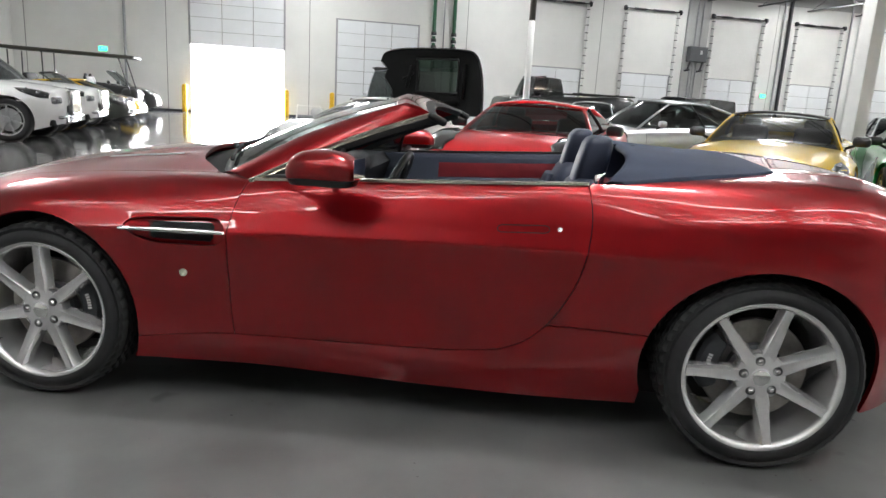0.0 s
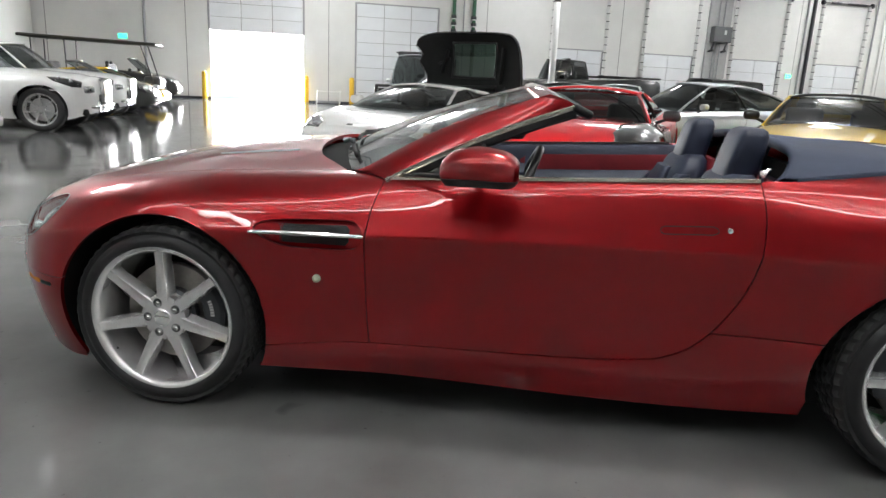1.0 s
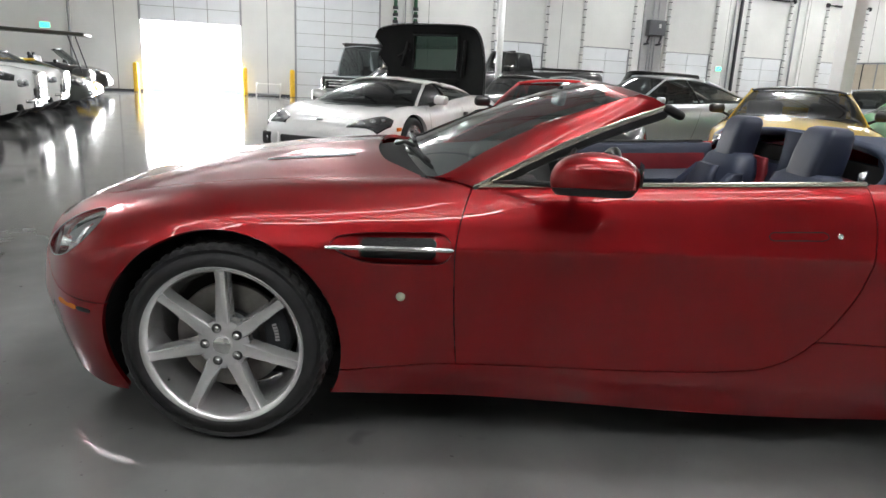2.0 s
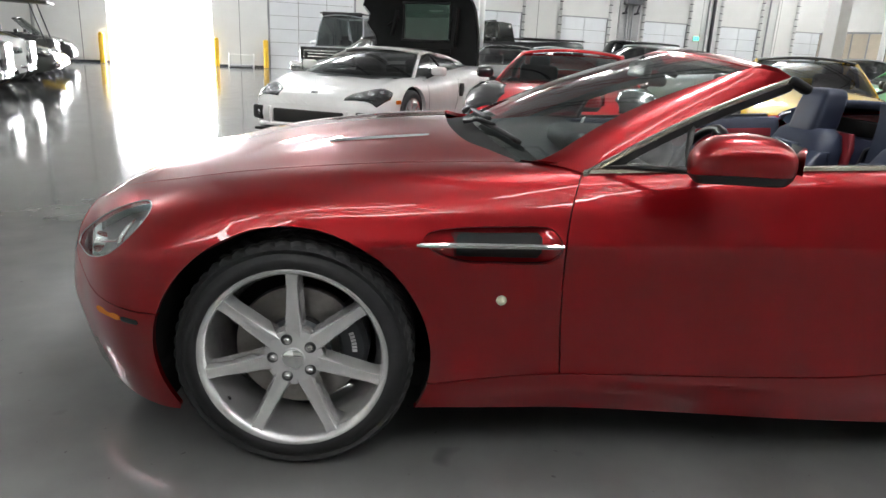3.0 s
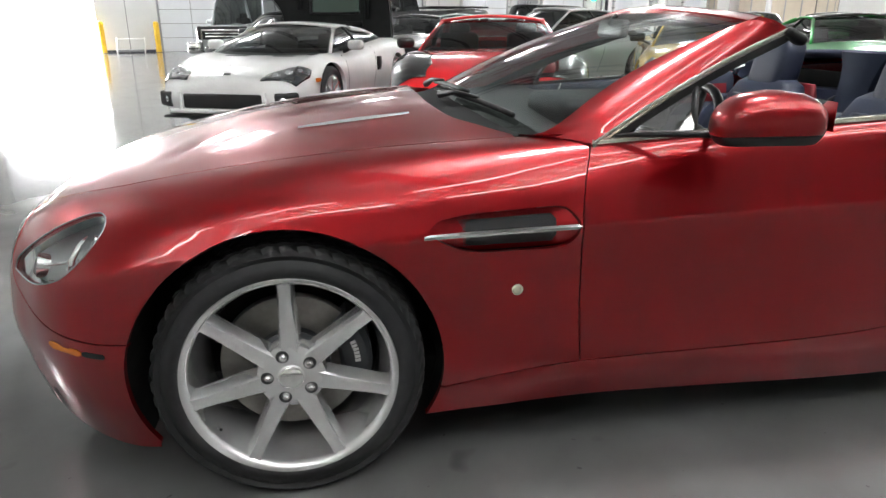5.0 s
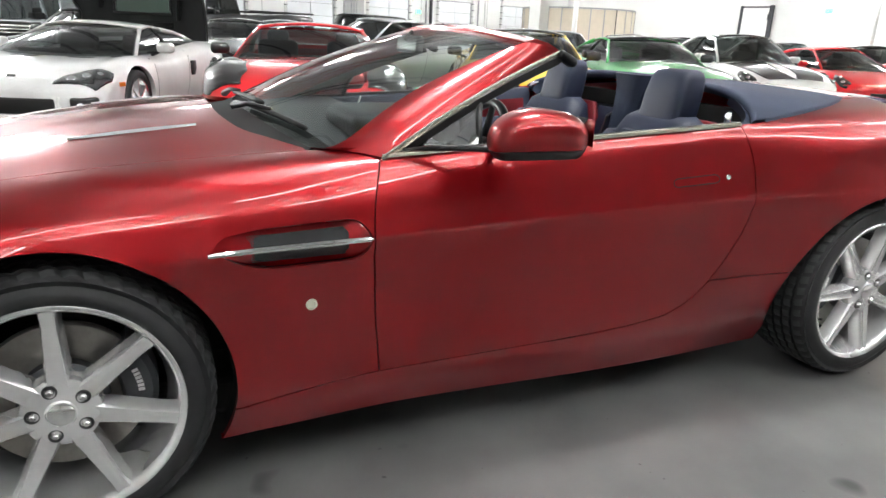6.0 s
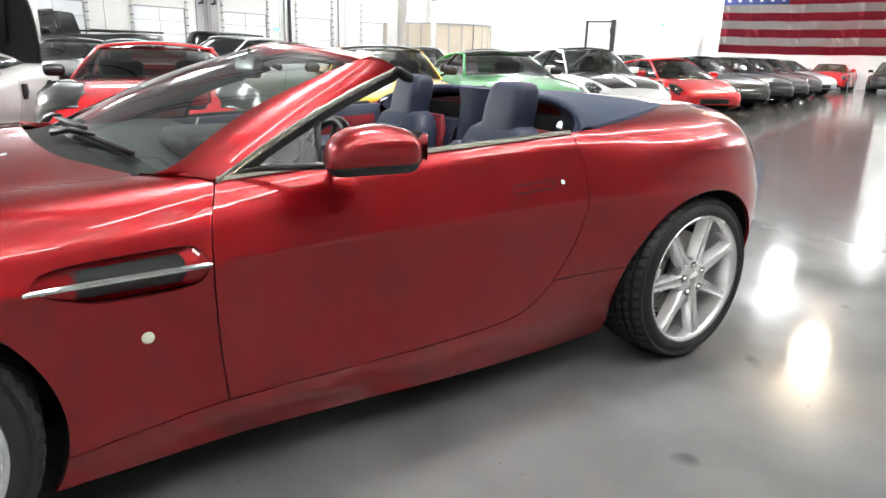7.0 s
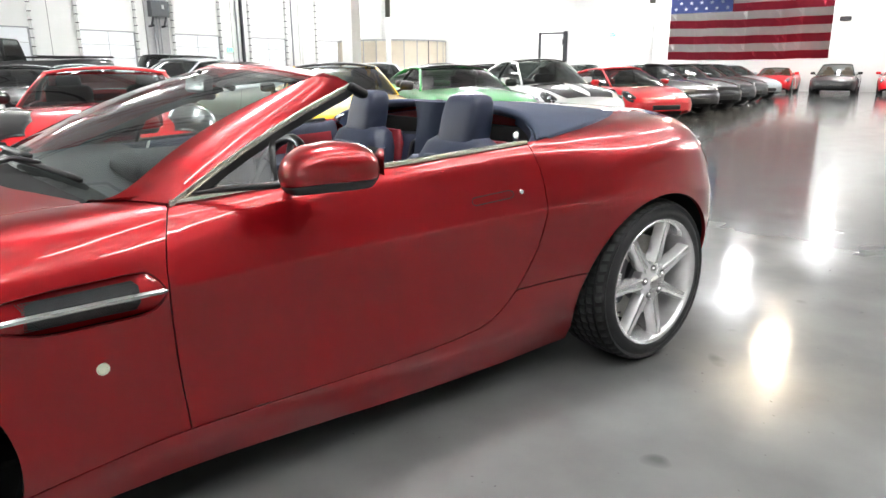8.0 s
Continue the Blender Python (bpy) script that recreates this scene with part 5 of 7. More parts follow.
# quarter glass and its post, on each door
for side in (-1, 1):
    n = 10
    glass = []
    for i in range(n + 1):
        b = 0.06 + 0.44 * i / n
        o = sill_edge(b, side) + Vector((0.012, -side * 0.01, -0.03))
        low = Vector((0.80 + 0.255 * i / n, MID + side * (belt_w(0.9) - 0.018), belt(0.80 + 0.255 * i / n) + 0.010))
        glass.append((o, low))
    verts = [p for pair in glass for p in pair]
    faces = [(2 * i, 2 * i + 1, 2 * i + 3, 2 * i + 2) for i in range(n)]
    mesh_object("quarter_glass", verts, faces, glass_material("quarter_tint", (0.11, 0.125, 0.12)), hero, "small dark quarter window").visible_shadow = False
    o, low = glass[-1]
    part("glass_post", tube([low + Vector((0.004, 0, -0.02)), low.lerp(o, 0.5), o], 0.009, 8, True, 1.0), SEAL, hero, smooth=True)
    # bright waist strip and inner seal along the door top
    pts = [(x, belt(x) + 0.013) for x in np.linspace(0.775, 1.985, 30)]
    rows = []
    for x, h in pts:
        p = Vector((x, MID + side * (belt_w(x) - 0.004), belt(x) + 0.004))
        rows.append([p + Vector((0, side * 0.006, 0.0)), p + Vector((0, side * 0.005, 0.009)), p + Vector((0, -side * 0.004, 0.012)), p + Vector((0, -side * 0.010, 0.009)), p + Vector((0, -side * 0.008, -0.01))])
    loft(rows, BRIGHT_TRIM, "waist_trim", hero, "bright metal waist strip")
    rows = []
    for x, h in pts:
        p = Vector((x, MID + side * (belt_w(x) - 0.014), belt(x) + 0.004))
        rows.append([p, p + Vector((0, 0, 0.012)), p + Vector((0, -side * 0.016, 0.010)), p + Vector((0, -side * 0.02, -0.03))])
    loft(rows, SEAL, "window_seal", hero)
    # door card
    rows = []
    for x in np.linspace(0.80, 2.02, 20):
        p = MID + side * (belt_w(x) - 0.03)
        rows.append([Vector((x, p, belt(x) + 0.004)), Vector((x, p - side * 0.035, belt(x) + 0.0)), Vector((x, p - side * 0.055, belt(x) - 0.03)), Vector((x, p - side * 0.06, belt(x) - 0.12)), Vector((x, p - side * 0.11, belt(x) - 0.17)), Vector((x, p - side * 0.11, 0.45)), Vector((x, p - side * 0.07, 0.24)), Vector((x, p, 0.24))])
    loft(rows, NAVY, "door_card", hero, "navy leather door lining")
    rows = []
    for x in np.linspace(1.30, 1.98, 12):
        p = MID + side * (belt_w(x) - 0.03)
        rows.append([Vector((x, p - side * 0.062, belt(x) - 0.045)), Vector((x, p - side * 0.068, belt(x) - 0.08)), Vector((x, p - side * 0.066, belt(x) - 0.125)), Vector((x, p - side * 0.03, belt(x) - 0.09))])
    loft(rows, RED_LEATHER, "door_insert", hero, "red leather door insert")

# scuttle between bonnet and screen
rows = []
for i in range(25):
    v = -1 + 2 * i / 24
    a = ws_base(v)
    rows.append([a + Vector((0.015, 0, 0.006)), a + Vector((-0.03, 0, -0.012)), a + Vector((-0.13, 0, -0.030)), a + Vector((-0.13, 0, -0.06)), a + Vector((0.04, 0, -0.06))])
loft(rows, LINER, "scuttle", hero, "black plastic scuttle panel")
frit = [ws_point(-0.99 + 1.98 * i / 30, b, -0.004) for b in (0.0, 0.035, 0.07) for i in range(31)]
mesh_object("frit_band", frit, [(j * 31 + i, j * 31 + i + 1, (j + 1) * 31 + i + 1, (j + 1) * 31 + i) for j in range(2) for i in range(30)], LINER, screen, "black band along the foot of the glass")
for y0, y1 in ((0.34, 0.68), (0.62, 1.16)):
    pts = []
    for i in range(9):
        v = (y0 + (y1 - y0) * i / 8 - MID) / 0.63
        pts.append(ws_point(v, 0.02 + 0.04 * (1 - i / 8), 0.014))
    part("wiper_blade", tube(pts, 0.008, 6), SEAL, hero, smooth=True)
    part("wiper_arm", tube([pts[4] + Vector((0, 0, 0.010)), ws_point((y1 - 0.05 - MID) / 0.63, 0.01, 0.028), ws_base((y1 + 0.02 - MID) / 0.63) + Vector((-0.03, 0, 0.012))], [0.006, 0.008, 0.013], 6), BLACK_TRIM, hero, "glossy black wiper arm", smooth=True)

# door mirrors
def mirror_shell(lo, hi, mat, name, parent, label=""):
    """A slice of a soft egg-shaped housing, between two heights from -1 to 1."""
    bm = bmesh.new()
    rows = []
    NU, NZ = 40, 12
    for j in range(NZ + 1):
        zz = lo + (hi - lo) * j / NZ
        q = (zz + 0.3) / 1.3
        k = max(0.0, 1 - q ** 2.4) ** (1 / 2.4) if q > 0 else 1 - 0.16 * (q / 0.54) ** 2
        row = []
        for i in range(NU):
            a = 2 * math.pi * i / NU
            ca, sa = math.cos(a), math.sin(a)
            ex = 3.0
            x = math.copysign(abs(ca) ** (2 / ex), ca) * 0.124 * k
            y = math.copysign(abs(sa) ** (2 / ex), sa) * 0.078 * k
            # tapered towards the front, flat at the back
            y *= 1.0 - 0.12 * (x / 0.14 < 0) * (-x / 0.14)
            row.append(bm.verts.new((x, y, zz * 0.058 - 0.012 * (x < 0) * (x / 0.14) ** 2)))
        rows.append(row)
    for a, b in zip(rows, rows[1:]):
        for i in range(NU):
            bm.faces.new((a[i], a[(i + 1) % NU], b[(i + 1) % NU], b[i]))
    bm.faces.new(rows[0][::-1])
    bm.faces.new(rows[-1])
    bmesh.ops.recalc_face_normals(bm, faces=bm.faces)
    return part(name, bm, mat, parent, label, smooth=True, sharp=50)


for side in (-1, 1):
    mir = new("door_mirror")
    mir.parent = hero
    mir.matrix_basis = pose(1.106, MID + side * 0.965, 0.956, 0, 0, 8 * side)
    mir["label"] = "red door mirror with black base"
    mirror_shell(-0.60, 0.995, RED_PAINT, "housing", mir)
    mirror_shell(-0.985, -0.62, BLACK_TRIM, "base", mir, "black lower shell")
    gl = mesh_object("mirror_glass", [(0.1255, y, z) for y, z in ((-0.05, -0.03), (0.05, -0.03), (0.05, 0.035), (-0.05, 0.035))], [(0, 1, 2, 3)], CHROME, mir, "mirror glass", smooth=False)
    arm = [Vector((0.835, MID + side * 0.757, 0.885)), Vector((0.90, MID + side * 0.79, 0.893)), Vector((0.98, MID + side * 0.855, 0.901)), Vector((1.06, MID + side * 0.92, 0.910))]
    part("mirror_arm", tube(arm, [0.006, 0.011, 0.012, 0.016], 8, True, 0.7), BLACK_TRIM, hero, "black mirror arm", smooth=True)
    part("mirror_foot", tube([Vector((1.09, MID + side * 0.75, 0.885)), Vector((1.09, MID + side * 0.82, 0.889)), Vector((1.09, MID + side * 0.92, 0.908))], [0.016, 0.013, 0.018], 8, True, 0.6), BLACK_TRIM, hero, smooth=True)

# cabin
part("cabin_floor", box((0.5, 0.24, 0.24), (2.16, 1.52, 0.30)), material("dark_carpet", (0.012, 0.014, 0.022), 0.95, vary=0.2, scale=80), hero)
rows = []
for y in np.linspace(MID - 0.68, MID + 0.68, 17):
    q = (y - MID) / 0.68
    d = 0.02 * math.cos(q * 5)
    rows.append([Vector((0.42, y, 0.86)), Vector((0.60, y, 0.89 - 0.03 * q * q)), Vector((0.86, y, 0.905 - 0.02 * q * q + d * 0.4)), Vector((0.98, y, 0.885)), Vector((1.02, y, 0.84)), Vector((0.98, y, 0.70)), Vector((0.88, y, 0.52)), Vector((0.5, y, 0.5))])
DASH = material("dark_dash_leather", (0.008, 0.009, 0.013), 0.6, vary=0.15, scale=14, bump=0.3, bump_scale=220)
loft(rows, DASH, "dashboard", hero, "near-black leather dashboard")
bm = rounded_box((0.34, 0.36, 0.09), 0.035, pose(0.93, MID - 0.36, 0.905))
part("instrument_hood", bm, DASH, hero, smooth=True)
rows = [[Vector((x, MID - w, 0.30)), Vector((x, MID - w * 0.9, z)), Vector((x, MID + w * 0.9, z)), Vector((x, MID + w, 0.30))] for x, w, z in ((0.85, 0.13, 0.66), (1.1, 0.12, 0.60), (1.5, 0.11, 0.55), (2.12, 0.11, 0.60))]
loft(rows, NAVY, "centre_tunnel", hero, sharp=30)
# steering wheel
mw = pose(1.22, MID - 0.36, 0.80, 0, -66, 0)
ring = [mw @ Vector((0.178 * math.cos(2 * math.pi * k / 36), 0.178 * math.sin(2 * math.pi * k / 36), 0)) for k in range(37)]
wheel = part("steering_wheel", tube(ring, 0.015, 10, False), BLACK_TRIM, hero, "black leather steering wheel", smooth=True)
for a in (0, 120, 240):
    part("wheel_spoke", tube([mw @ Vector((0.05 * math.cos(radians(a)), 0.05 * math.sin(radians(a)), -0.02)), mw @ Vector((0.17 * math.cos(radians(a)), 0.17 * math.sin(radians(a)), 0))], 0.012, 8), BLACK_TRIM, wheel, smooth=True)
part("wheel_boss", rounded_box((0.13, 0.13, 0.05), 0.02, mw @ pose(0, 0, -0.02)), BLACK_TRIM, wheel, smooth=True)


def ring_loft(levels, mat, name, parent, label="", power=3.2, n=28):
    """Stacked soft-cornered rings: (centre, half depth in x, half width in y, lean)."""
    rows = []
    for c, hx, hy in levels:
        row = []
        for i in range(n):
            a = 2 * math.pi * i / n
            ca, sa = math.cos(a), math.sin(a)
            row.append(Vector(c) + Vector((math.copysign(abs(ca) ** (2 / power), ca) * hx, math.copysign(abs(sa) ** (2 / power), sa) * hy, 0)))
        rows.append(row)
    return loft(rows, mat, name, parent, label, sharp=60)


def car_seat(y):
    x0 = 1.86
    ring_loft([((x0 + 0.02, y, 0.44), 0.08, 0.22), ((x0 + 0.03, y, 0.50), 0.10, 0.25), ((x0 + 0.065, y, 0.64), 0.100, 0.255), ((x0 + 0.105, y, 0.76), 0.09, 0.235), ((x0 + 0.13, y, 0.84), 0.085, 0.215), ((x0 + 0.145, y, 0.90), 0.07, 0.185), ((x0 + 0.152, y, 0.925), 0.045, 0.14)],
              NAVY, "seat_back", hero, "navy leather seat back")
    ring_loft([((x0 + 0.115, y, 0.80), 0.050, 0.10), ((x0 + 0.125, y, 0.815), 0.056, 0.100), ((x0 + 0.140, y, 0.86), 0.060, 0.108), ((x0 + 0.155, y, 0.93), 0.062, 0.110), ((x0 + 0.170, y, 1.00), 0.061, 0.109), ((x0 + 0.182, y, 1.055), 0.056, 0.103), ((x0 + 0.187, y, 1.077), 0.046, 0.092), ((x0 + 0.19, y, 1.086), 0.030, 0.07)],
              NAVY, "headrest", hero, "tall navy leather headrest", power=4.5)
    ring_loft([((x0 - 0.065, y, 0.52), 0.03, 0.13), ((x0 - 0.035, y, 0.64), 0.03, 0.14), ((x0 + 0.012, y, 0.78), 0.03, 0.13), ((x0 + 0.05, y, 0.86), 0.03, 0.10)], NAVY, "seat_insert", hero)
    ring_loft([((x0 - 0.22, y, 0.30), 0.26, 0.24), ((x0 - 0.22, y, 0.40), 0.28, 0.255), ((x0 - 0.23, y, 0.47), 0.27, 0.24), ((x0 - 0.23, y, 0.49), 0.22, 0.18)], NAVY, "seat_cushion", hero)
    for s in (-1, 1):
        ring_loft([((x0 - 0.05, y + s * 0.225, 0.48), 0.05, 0.035), ((x0 - 0.03, y + s * 0.235, 0.60), 0.07, 0.042), ((x0 + 0.03, y + s * 0.235, 0.74), 0.06, 0.042), ((x0 + 0.09, y + s * 0.21, 0.84), 0.03, 0.03)], NAVY, "seat_bolster", hero)
    part("seat_belt", tube([(x0 + 0.26, y - 0.29, 0.885), (x0 + 0.23, y - 0.27, 0.86), (x0 + 0.2, y - 0.265, 0.75)], 0.02, 6, True, 0.2), BLACK_TRIM, hero)


car_seat(MID - 0.37)
car_seat(MID + 0.37)
# rear bulkhead, navy with red panels
rows = []
for y in np.linspace(MID - 0.70, MID + 0.70, 21):
    q = abs(y - MID) / 0.70
    top = 0.90 - 0.03 * q
    rows.append([Vector((2.04, y, 0.28)), Vector((2.05, y, 0.60)), Vector((2.09, y, top - 0.06)), Vector((2.12, y, top)), Vector((2.2, y, top + 0.005)), Vector((2.2, y, 0.28))])
loft(rows, NAVY, "bulkhead", hero, "navy leather rear bulkhead")
for c in (-0.37, 0.37):
    ring_loft([((2.055, MID + c, 0.66), 0.02, 0.17), ((2.065, MID + c, 0.72), 0.028, 0.20), ((2.085, MID + c, 0.85), 0.028, 0.20), ((2.095, MID + c, 0.91), 0.018, 0.17)], RED_LEATHER, "bulkhead_panel", hero, "red leather bulkhead panel")
# fairing posts behind the seats; black panel painting the shade under the cover
part("well_shade_panel", box((2.22, MID - 0.69, 0.6), (2.26, MID + 0.69, 0.955)), LINER, hero)
rows = []
for z in np.linspace(0.60, 1.045, 10):
    w = 0.075 + 0.05 * max(0.0, (z - 0.9) / 0.145) ** 2
    x = 2.06 + 0.07 * (z - 0.6) / 0.45
    rows.append([Vector((x, MID - w, z)), Vector((x - 0.03, MID - w * 0.6, z)), Vector((x - 0.03, MID + w * 0.6, z)), Vector((x, MID + w, z)), Vector((x + 0.1, MID + w, z)), Vector((x + 0.1, MID - w, z))])
loft(rows, NAVY_CLOTH, "centre_fairing", hero, "navy trimmed post between the seats")
for side in (-1, 1):
    rows = []
    for k in range(9):
        t = k / 8
        c = Vector((2.06 + 0.09 * t, MID + side * (0.705 - 0.16 * t * t), 0.93 + 0.075 * t))
        rows.append([c + Vector((0, side * 0.03, -0.02)), c + Vector((-0.02, 0, 0)), c + Vector((0, -side * 0.03, -0.03)), c + Vector((0.08, -side * 0.02, -0.03)), c + Vector((0.08, side * 0.03, -0.01))])
    loft(rows, NAVY_CLOTH, "side_fairing", hero)
for side in (-1, 1):
    part("roof_latch", tube([(2.02, MID + side * 0.665, 0.925), (2.025, MID + side * 0.655, 0.95), (2.05, MID + side * 0.64, 0.962)], [0.012, 0.014, 0.006], 8), CHROME, hero, "small chrome roof catch", smooth=True)
# rear-view mirror
part("rear_view_mirror", rounded_box((0.03, 0.22, 0.06), 0.012, pose(1.12, MID, 1.135, 0, 8, 0)), BLACK_TRIM, hero, smooth=True)
part("mirror_stem", tube([(1.10, MID, 1.15), (1.13, MID, 1.18)], 0.008, 6), BLACK_TRIM, hero)

# a paper tag left on the dashboard
card = part("paper_tag", rounded_box((0.004, 0.062, 0.05), 0.0015, pose(0.907, 0.808, 0.932, 0, 18, -20)), material("white_paper", (0.75, 0.75, 0.73), 0.7, vary=0.03), None)
tagged(card, "small white paper tag standing on the dashboard", "paper tag")


# parked cars of simpler build
STATIONS = [0.0, 0.015, 0.05, 0.12, 0.2, 0.3, 0.4, 0.5, 0.6, 0.7, 0.8, 0.9, 0.96, 0.985, 1.0]
PLAN = [0.60, 0.72, 0.84, 0.935, 0.985, 0.985, 0.965, 0.96, 0.965, 0.985, 1.0, 0.965, 0.88, 0.78, 0.64]
SHAPES = {
    # belt height, rise of the middle line, and the glasshouse: base front, roof front, roof rear, base rear (fractions of length)
    "super": dict(belt=[0.42, 0.50, 0.57, 0.68, 0.75, 0.77, 0.78, 0.80, 0.84, 0.88, 0.90, 0.88, 0.82, 0.77, 0.70], rise=[0.02, 0.03, 0.04, 0.03, 0.02, 0.03, 0.05, 0.05, 0.06, 0.06, 0.04, 0.04, 0.03, 0.03, 0.02], house=(0.24, 0.42, 0.58, 0.80), sill=0.13, tumble=0.70),
    "wedge": dict(belt=[0.44, 0.53, 0.60, 0.71, 0.785, 0.79, 0.785, 0.81, 0.86, 0.90, 0.91, 0.89, 0.84, 0.78, 0.72], rise=[0.02, 0.03, 0.03, 0.0, -0.02, 0.0, 0.04, 0.05, 0.06, 0.06, 0.04, 0.04, 0.03, 0.03, 0.02], house=(0.275, 0.43, 0.57, 0.78), sill=0.13, tumble=0.73),
    "round": dict(belt=[0.42, 0.54, 0.66, 0.79, 0.845, 0.84, 0.83, 0.84, 0.86, 0.90, 0.92, 0.90, 0.84, 0.78, 0.70], rise=[0.02, 0.03, 0.03, 0.02, 0.02, 0.04, 0.05, 0.05, 0.06, 0.06, 0.04, 0.04, 0.03, 0.03, 0.02], house=(0.34, 0.46, 0.60, 0.84), sill=0.14, tumble=0.72),
    "coupe": dict(belt=[0.48, 0.58, 0.66, 0.75, 0.80, 0.83, 0.86, 0.88, 0.90, 0.92, 0.94, 0.92, 0.88, 0.82, 0.72], rise=[0.02, 0.04, 0.05, 0.06, 0.08, 0.09, 0.06, 0.05, 0.05, 0.05, 0.06, 0.06, 0.05, 0.04, 0.02], house=(0.32, 0.47, 0.66, 0.90), sill=0.17, tumble=0.74),
    "open": dict(belt=[0.46, 0.56, 0.63, 0.72, 0.77, 0.80, 0.83, 0.86, 0.88, 0.90, 0.92, 0.90, 0.86, 0.80, 0.70], rise=[0.02, 0.04, 0.05, 0.05, 0.06, 0.07, 0.04, 0.03, 0.03, 0.05, 0.07, 0.06, 0.05, 0.04, 0.02], house=(0.31, 0.45, 0.46, 0.72), sill=0.16, tumble=0.76),
    "sedan": dict(belt=[0.70, 0.84, 0.90, 0.95, 0.98, 1.0, 1.02, 1.03, 1.04, 1.05, 1.05, 1.02, 0.97, 0.90, 0.80], rise=[0.04, 0.08, 0.10, 0.10, 0.10, 0.10, 0.06, 0.05, 0.05, 0.05, 0.07, 0.07, 0.06, 0.04, 0.02], house=(0.33, 0.44, 0.68, 0.86), sill=0.22, tumble=0.76),
    "suv": dict(belt=[0.78, 0.92, 0.98, 1.02, 1.04, 1.06, 1.07, 1.08, 1.09, 1.10, 1.10, 1.10, 1.08, 1.05, 1.0], rise=[0.04, 0.06, 0.07, 0.07, 0.07, 0.07, 0.04, 0.03, 0.03, 0.03, 0.03, 0.03, 0.03, 0.02, 0.02], house=(0.30, 0.38, 0.93, 0.985), sill=0.30, tumble=0.84),
    "pickup": dict(belt=[0.78, 0.92, 0.98, 1.02, 1.04, 1.06, 1.07, 1.08, 1.09, 1.12, 1.14, 1.14, 1.12, 1.08, 1.0], rise=[0.04, 0.06, 0.07, 0.07, 0.07, 0.07, 0.04, 0.03, 0.03, 0.03, 0.03, 0.03, 0.03, 0.02, 0.02], house=(0.26, 0.33, 0.54, 0.58), sill=0.34, tumble=0.84),
}
RIM_CACHE, TYRE_CACHE = {}, {}
DARK_CABIN = material("dark_cabin_trim", (0.02, 0.02, 0.022), 0.7, vary=0.15)
TAN_CABIN = material("tan_leather", (0.25, 0.15, 0.08), 0.6, vary=0.1)
LAMP_BOWL = material("lamp_reflector", (0.55, 0.56, 0.58), 0.12, 0.9)
PRIVACY = glass_material("privacy_glass", (0.10, 0.11, 0.11))
GRILLE = material("dark_grille", (0.012, 0.012, 0.012), 0.45, vary=0.2, scale=60)


def wheel_meshes(R, width, style):
    key = (R, width, style)
    if key not in RIM_CACHE:
        t = bmesh.new()
        r = R * 0.73
        add_lathe(t, [(r, 0.01), (R - 0.04, -0.012), (R - 0.015, 0.0), (R, 0.03), (R, width - 0.03), (R - 0.03, width), (r, width - 0.01)], 40)
        me = bpy.data.meshes.new("tyre")
        t.to_mesh(me)
        t.free()
        me.materials.append(RUBBER)
        me.polygons.foreach_set("use_smooth", [True] * len(me.polygons))
        TYRE_CACHE[key] = me
        b = bmesh.new()
        add_lathe(b, [(r + 0.004, 0.012), (r, 0.0), (r - 0.02, 0.006), (r - 0.03, 0.05), (r - 0.05, 0.10), (r - 0.05, width - 0.02)], 40)
        add_lathe(b, [(0, 0.012), (0.05, 0.014), (0.065, 0.03), (0.065, 0.08)], 20)
        add_lathe(b, [(0.0, 0.11), (r * 0.72, 0.11)], 24)
        n = int(style)
        for k in range(n):
            s = build_spoke(0.04, r - 0.012, 0.065 if n < 7 else 0.04, 0.05 if n < 7 else 0.024, 0.02, 0.008)
            s.transform(Matrix.Rotation(2 * math.pi * k / n, 4, "Y"))
            tmp = bpy.data.meshes.new("t")
            s.to_mesh(tmp)
            s.free()
            b.from_mesh(tmp)
            bpy.data.meshes.remove(tmp)
        me = bpy.data.meshes.new("rim")
        b.to_mesh(me)
        b.free()
        me.materials.append(DARK_STEEL if style == "6" else ALLOY)
        me.polygons.foreach_set("use_smooth", [True] * len(me.polygons))
        me.set_sharp_from_angle(angle=radians(35))
        RIM_CACHE[key] = me
    return TYRE_CACHE[key], RIM_CACHE[key]


def quad_patch(c00, c10, c11, c01, nu, nv, bulge=(0, 0, 0), side_bulge=(0, 0, 0)):
    """Points of a bowed patch between four corners, rows along v."""
    c00, c10, c11, c01 = (Vector(c) for c in (c00, c10, c11, c01))
    bulge, side_bulge = Vector(bulge), Vector(side_bulge)
    pts = []
    for j in range(nv + 1):
        v = j / nv
        for i in range(nu + 1):
            u = i / nu
            p = c00.lerp(c10, u).lerp(c01.lerp(c11, u), v)
            pts.append(p + bulge * (4 * u * (1 - u)) + side_bulge * (4 * v * (1 - v)))
    faces = [(j * (nu + 1) + i, j * (nu + 1) + i + 1, (j + 1) * (nu + 1) + i + 1, (j + 1) * (nu + 1) + i) for j in range(nv) for i in range(nu)]
    return pts, faces


